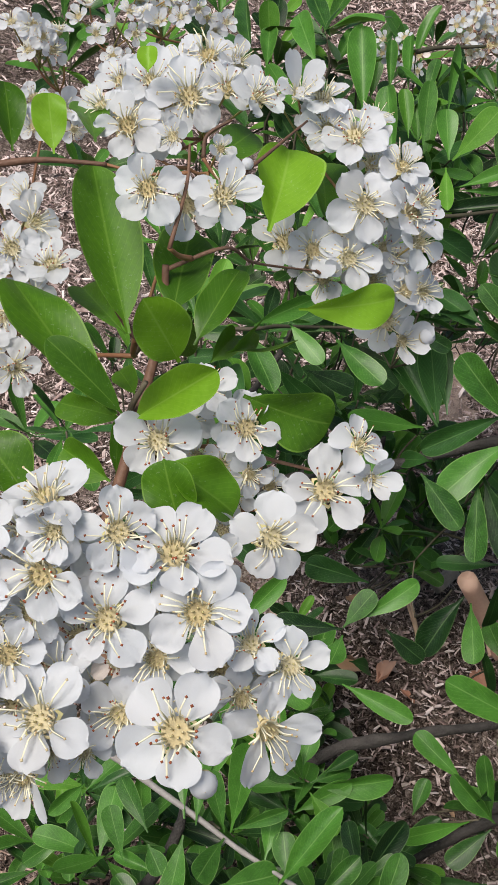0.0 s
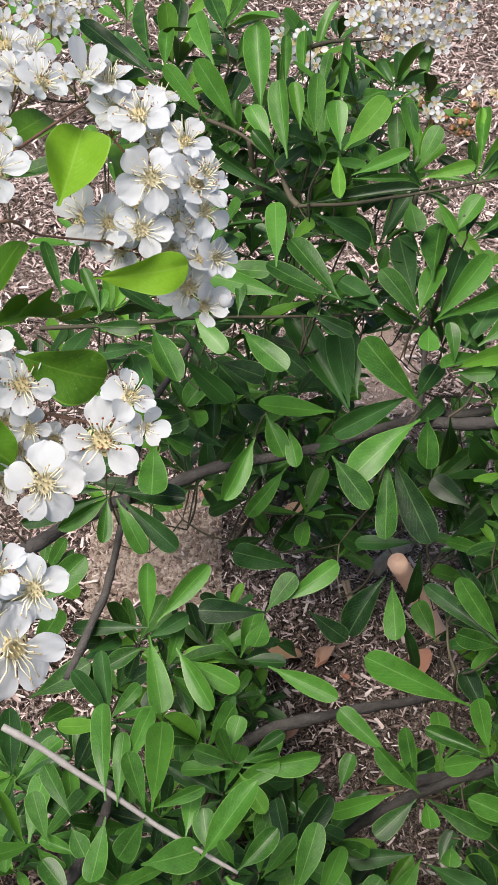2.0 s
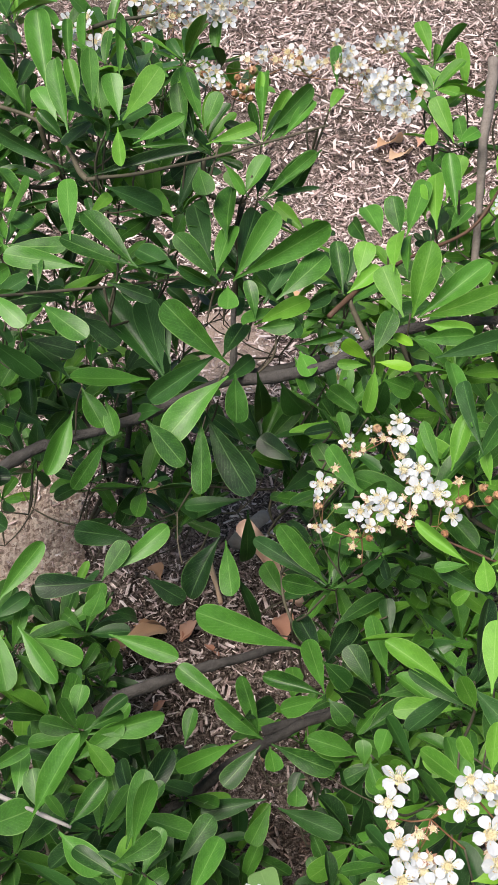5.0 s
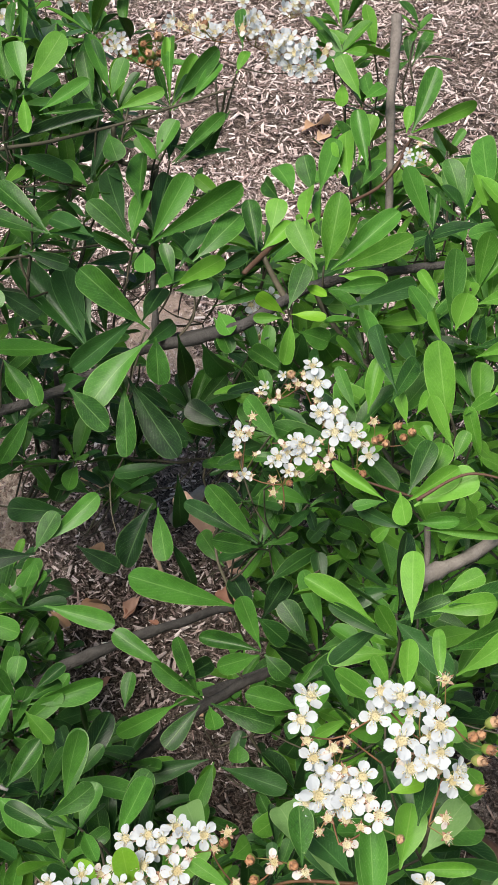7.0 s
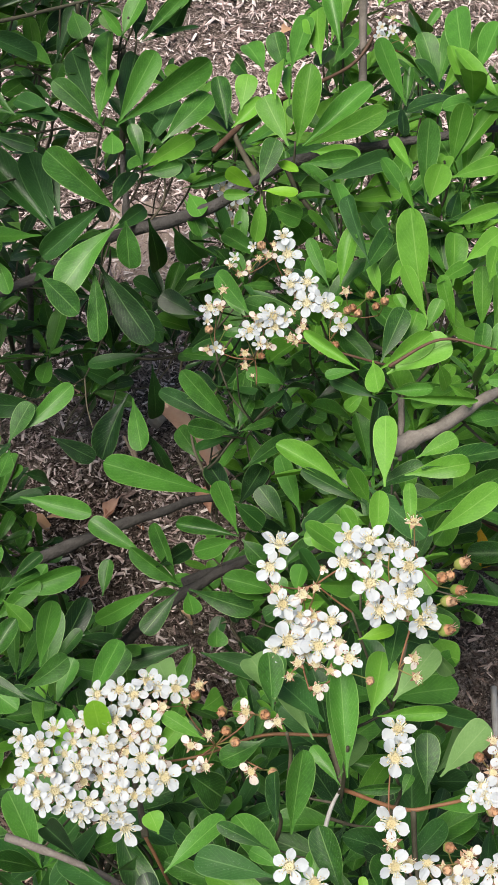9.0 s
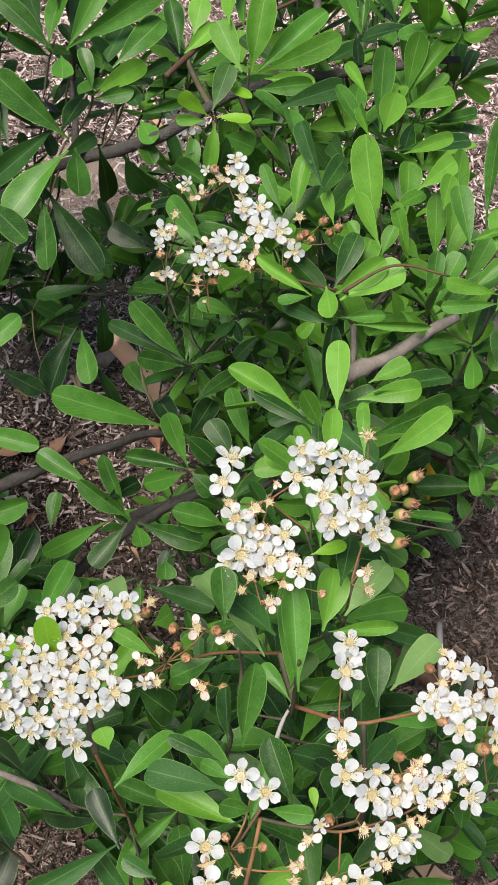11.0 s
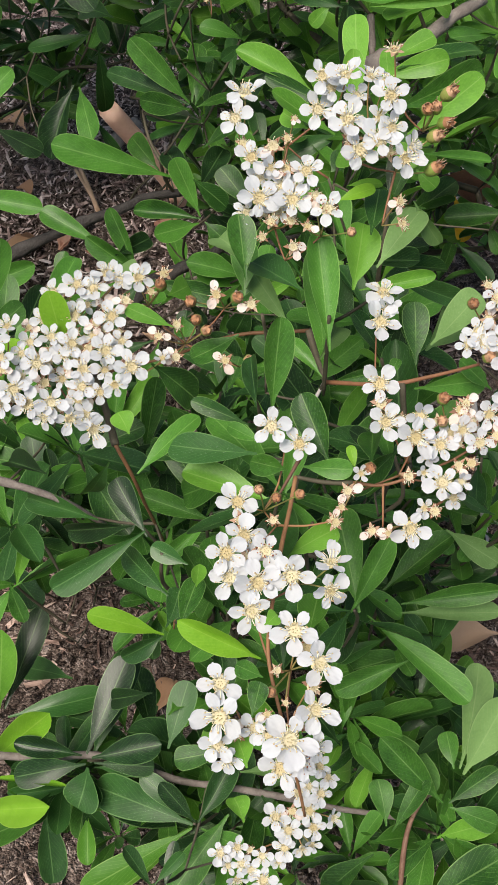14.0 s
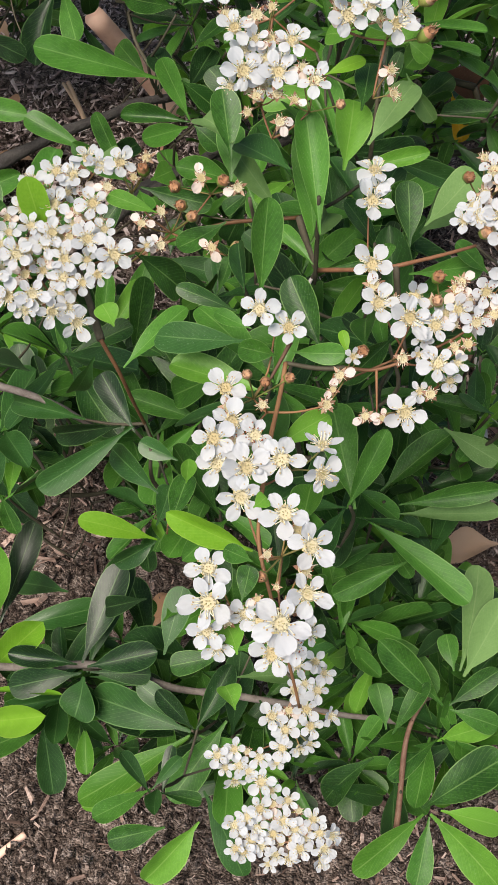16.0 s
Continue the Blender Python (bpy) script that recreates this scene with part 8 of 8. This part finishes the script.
flowers(("s", -26.7, -19.2, 13.6, -130, 56, 6.4), ("s", -22.5, -15.2, 17.6, -113, 49, 6.5), ("h", -19.2, -13.6, 20.7, -94, 54, 4.6), ("f", -16.8, -12.8, 20.8, -115, 53, 3.5), ("s", -9.6, -17.3, 21.3, -100, 43, 7.4), ("h", -6.7, -18.5, 23.0, -91, 42, 4.3), ("f", 2.1, -5.1, 30.0, -96, 63, 3.5), ("f", 0.6, -9.4, 27.5, -132, 58, 3.2), ("s", 6.0, -8.2, 30.7, -114, 56, 6.2), ("o", 2.8, -9.9, 23.6, -123, 41, 6.0), ("o", -3.4, -13.1, 21.0, -127, 63, 5.7), ("o", -0.8, -23.2, 17.8, -101, 49, 5.9))
flowers(("o", -7.3, -23.1, 16.2, -90, 54, 5.1))
finish()
cluster(lower, (0.2015, 0.1857, 0.2666))
flowers(("s", -12.7, 4.4, 34.1, -156, 82, 6.3), ("f", -16.6, 2.4, 31.4, -108, 48, 3.3), ("a", -12.2, 0.4, 33.9, -146, 69, 7.8), ("o", -8.9, -1.6, 34.2, -78, 75, 7.3), ("s", -11.4, -2.0, 31.9, -115, 60, 6.5), ("o", -17.8, -4.4, 29.4, -139, 56, 8.1), ("o", -20.3, -5.8, 27.5, -133, 48, 6.5), ("o", -17.2, -6.5, 28.2, -107, 59, 7.0), ("o", -13.2, -8.1, 29.2, -121, 54, 7.8), ("o", -9.9, -8.0, 30.5, -96, 48, 7.0), ("s", -7.0, -6.9, 30.7, -67, 65, 6.2), ("o", -3.5, -9.5, 31.4, -94, 50, 8.5))
flowers(("o", -13.3, -12.6, 26.9, -121, 43, 8.5), ("f", -16.7, -9.3, 26.2, -95, 53, 3.5), ("o", -2.2, -13.5, 29.3, -105, 47, 8.5), ("h", -6.0, -16.1, 27.1, -102, 49, 5.7), ("f", -9.4, -17.9, 24.9, -88, 56, 4.0), ("s", -6.5, -18.5, 24.9, -122, 57, 5.7), ("f", -5.9, -21.0, 23.7, -118, 64, 4.0), ("f", -5.7, -25.7, 20.7, -90, 54, 4.1), ("o", -14.3, -7.4, 24.5, -102, 59, 6.0), ("o", -8.7, -8.6, 25.7, -92, 66, 6.3), ("o", -5.3, -8.5, 26.7, -125, 49, 6.0), ("o", -4.4, -2.3, 30.5, -79, 64, 6.1))
flowers(("o", 2.1, -8.9, 30.7, -76, 53, 7.3), ("o", 0.8, -16.5, 25.8, -73, 40, 7.3))
finish()
branch(lower, stem_red, 0.0005, (0.105, 0.213, 0.243), (0.109, 0.209, 0.229), (0.115, 0.212, 0.198), (0.119, 0.210, 0.177), (0.115, 0.202, 0.162))
branch(lower, bark_grey, 0.0012, (0.065, 0.237, 0.214), (0.087, 0.224, 0.212), (0.100, 0.220, 0.199))
branch(lower, bark_grey, 0.0014, (0.041, 0.203, 0.112), (0.062, 0.196, 0.112), (0.088, 0.189, 0.111), (0.110, 0.176, 0.107), (0.129, 0.169, 0.106), (0.160, 0.155, 0.102), (0.192, 0.142, 0.099), (0.213, 0.135, 0.098))
branch(lower, bark_pale, 0.0007, (0.151, 0.198, 0.240), (0.156, 0.207, 0.249), (0.161, 0.212, 0.253))
branch(lower, stem_red, 0.0005, (0.140, 0.172, 0.270), (0.134, 0.160, 0.269), (0.128, 0.147, 0.271), (0.122, 0.132, 0.270), (0.121, 0.122, 0.266), (0.122, 0.114, 0.258), (0.124, 0.108, 0.238))
branch(lower, stem_red, 0.0005, (0.160, 0.224, 0.260), (0.142, 0.229, 0.258), (0.122, 0.226, 0.258), (0.104, 0.232, 0.250))
branch(lower, stem_red, 0.0006, (0.160, 0.209, 0.256), (0.170, 0.193, 0.270), (0.179, 0.191, 0.272), (0.192, 0.191, 0.273))
branch(lower, stem_red, 0.0004, (0.152, 0.167, 0.270), (0.159, 0.164, 0.271), (0.172, 0.163, 0.276), (0.180, 0.164, 0.279))
branch(lower, stem_red, 0.0003, (0.158, 0.164, 0.271), (0.156, 0.157, 0.265))
branch(lower, bark_red, 0.0005, (0.142, 0.175, 0.273), (0.134, 0.169, 0.266))
branch(lower, bark_red, 0.0009, (0.163, 0.114, 0.098), (0.174, 0.138, 0.116), (0.184, 0.147, 0.124))
sprig(lower, (0.0812, 0.1868, 0.1179))
leaves(("d", 0.1, 1.7, 1.2, 48, 35, 8, 34.1, 10.5), ("d", -1.5, 1.8, 0.9, 161, 16, -24, 22.3, 7.0), ("d", -0.9, -0.7, -0.7, 179, 6, -25, 23.3, 9.6), ("d", -0.5, -1.8, -1.4, -123, -57, 3, 13.8, 13.4), ("d", 1.8, -1.2, -0.5, -18, -3, 25, 19.6, 7.0), ("d", 1.4, 0.3, 0.5, -13, 20, 25, 24.2, 9.6))
sprig(lower, (0.1102, 0.1617, 0.1067))
leaves(("d", -0.4, -0.2, -0.2, 147, 7, -26, 35.6, 13.4), ("l", -1.0, -1.0, -1.0, -169, -14, -17, 40.1, 9.9), ("d", 0.5, 0.5, 0.5, 130, 22, -14, 22.9, 7.0), ("d", 1.3, -0.1, 0.2, 39, 29, 20, 23.3, 8.0), ("g", 11.4, -0.7, 2.0, -147, -27, -21, 30.9, 10.5), ("d", 0.4, 0.2, 0.2, 128, 41, -27, 18.2, 6.4), ("g", 1.9, -1.9, -0.9, -34, -22, 22, 15.3, 7.0))
filling(lower, (190, 324, 134), (205, 278, 193), (76, 318, 140), (148, 270, 188), (113, 283, 163), (142, 275, 156), (81, 302, 112), (168, 272, 138), (233, 243, 162), (81, 279, 136), (101, 248, 188), (196, 291, 218), (191, 258, 219), (133, 241, 190), (162, 209, 213), (181, 218, 187), (113, 255, 149), (158, 240, 158), (246, 220, 146), (136, 216, 167), (153, 189, 188), (158, 168, 210), (184, 189, 148), (191, 191, 105), (84, 204, 75), (120, 188, 96), (203, 170, 50), (199, 317, 262), (247, 287, 256), (84, 301, 187))
filling(lower, (97, 245, 202), (170, 184, 253), (227, 231, 175), (151, 223, 192), (140, 182, 251), (199, 222, 174), (131, 216, 199), (127, 184, 198), (152, 196, 126), (187, 186, 113), (96, 212, 78), (108, 190, 72), (134, 165, 59), (193, 137, 104), (180, 198, 231), (222, 210, 172), (166, 180, 122), (168, 329, 100), (179, 299, 125), (205, 289, 132), (200, 325, 91), (170, 247, 211), (184, 237, 203), (117, 250, 191), (113, 269, 157), (203, 256, 171), (159, 296, 90), (246, 293, 70), (88, 292, 137), (236, 282, 101))
filling(lower, (119, 311, 95), (99, 304, 85), (126, 261, 129), (74, 248, 168), (193, 252, 141), (177, 237, 176), (171, 257, 116), (85, 310, 68), (153, 304, 99), (191, 263, 205), (171, 211, 196), (127, 316, 55), (111, 271, 108), (192, 223, 151), (132, 246, 141), (159, 266, 75), (131, 243, 134), (219, 218, 146), (136, 263, 87), (205, 235, 121), (253, 250, 62), (188, 228, 232), (229, 214, 138), (68, 264, 111), (178, 206, 125), (166, 218, 158), (197, 240, 91), (201, 239, 93), (116, 266, 68), (186, 213, 122))
filling(lower, (207, 189, 80), (175, 180, 90), (175, 171, 101), (168, 177, 121), (125, 168, 75), (167, 162, 83), (259, 284, 66), (204, 179, 64), (197, 186, 136), (86, 177, 73), (70, 195, 87), (174, 148, 68), (179, 281, 123), (100, 211, 59), (202, 211, 142), (69, 291, 54), (136, 166, 36), (119, 271, 112), (73, 301, 90), (248, 219, 113), (119, 226, 181), (188, 258, 84), (163, 309, 81), (210, 250, 146), (194, 180, 113), (136, 201, 98), (178, 177, 116), (115, 233, 129), (189, 182, 86), (246, 249, 105))
filling(lower, (165, 174, 121), (219, 158, 94), (109, 183, 64), (184, 234, 97), (68, 196, 62), (131, 217, 144), (158, 143, 93), (68, 208, 66), (91, 269, 152), (186, 254, 207), (151, 282, 111), (155, 226, 71), (172, 238, 146), (138, 178, 77), (208, 149, 94), (194, 201, 108), (133, 207, 102), (189, 137, 85), (222, 237, 91), (86, 306, 132), (94, 136, 136), (164, 151, 80), (185, 138, 106), (170, 171, 92), (145, 177, 65), (66, 296, 85), (141, 226, 159), (167, 220, 216), (136, 312, 93), (152, 229, 130))
filling(lower, (206, 215, 96), (116, 225, 140), (199, 235, 141), (217, 194, 205), (185, 232, 103), (124, 191, 76), (123, 172, 72), (111, 201, 69), (224, 165, 95), (209, 172, 86), (139, 144, 88), (74, 199, 89))
boughs(lower)
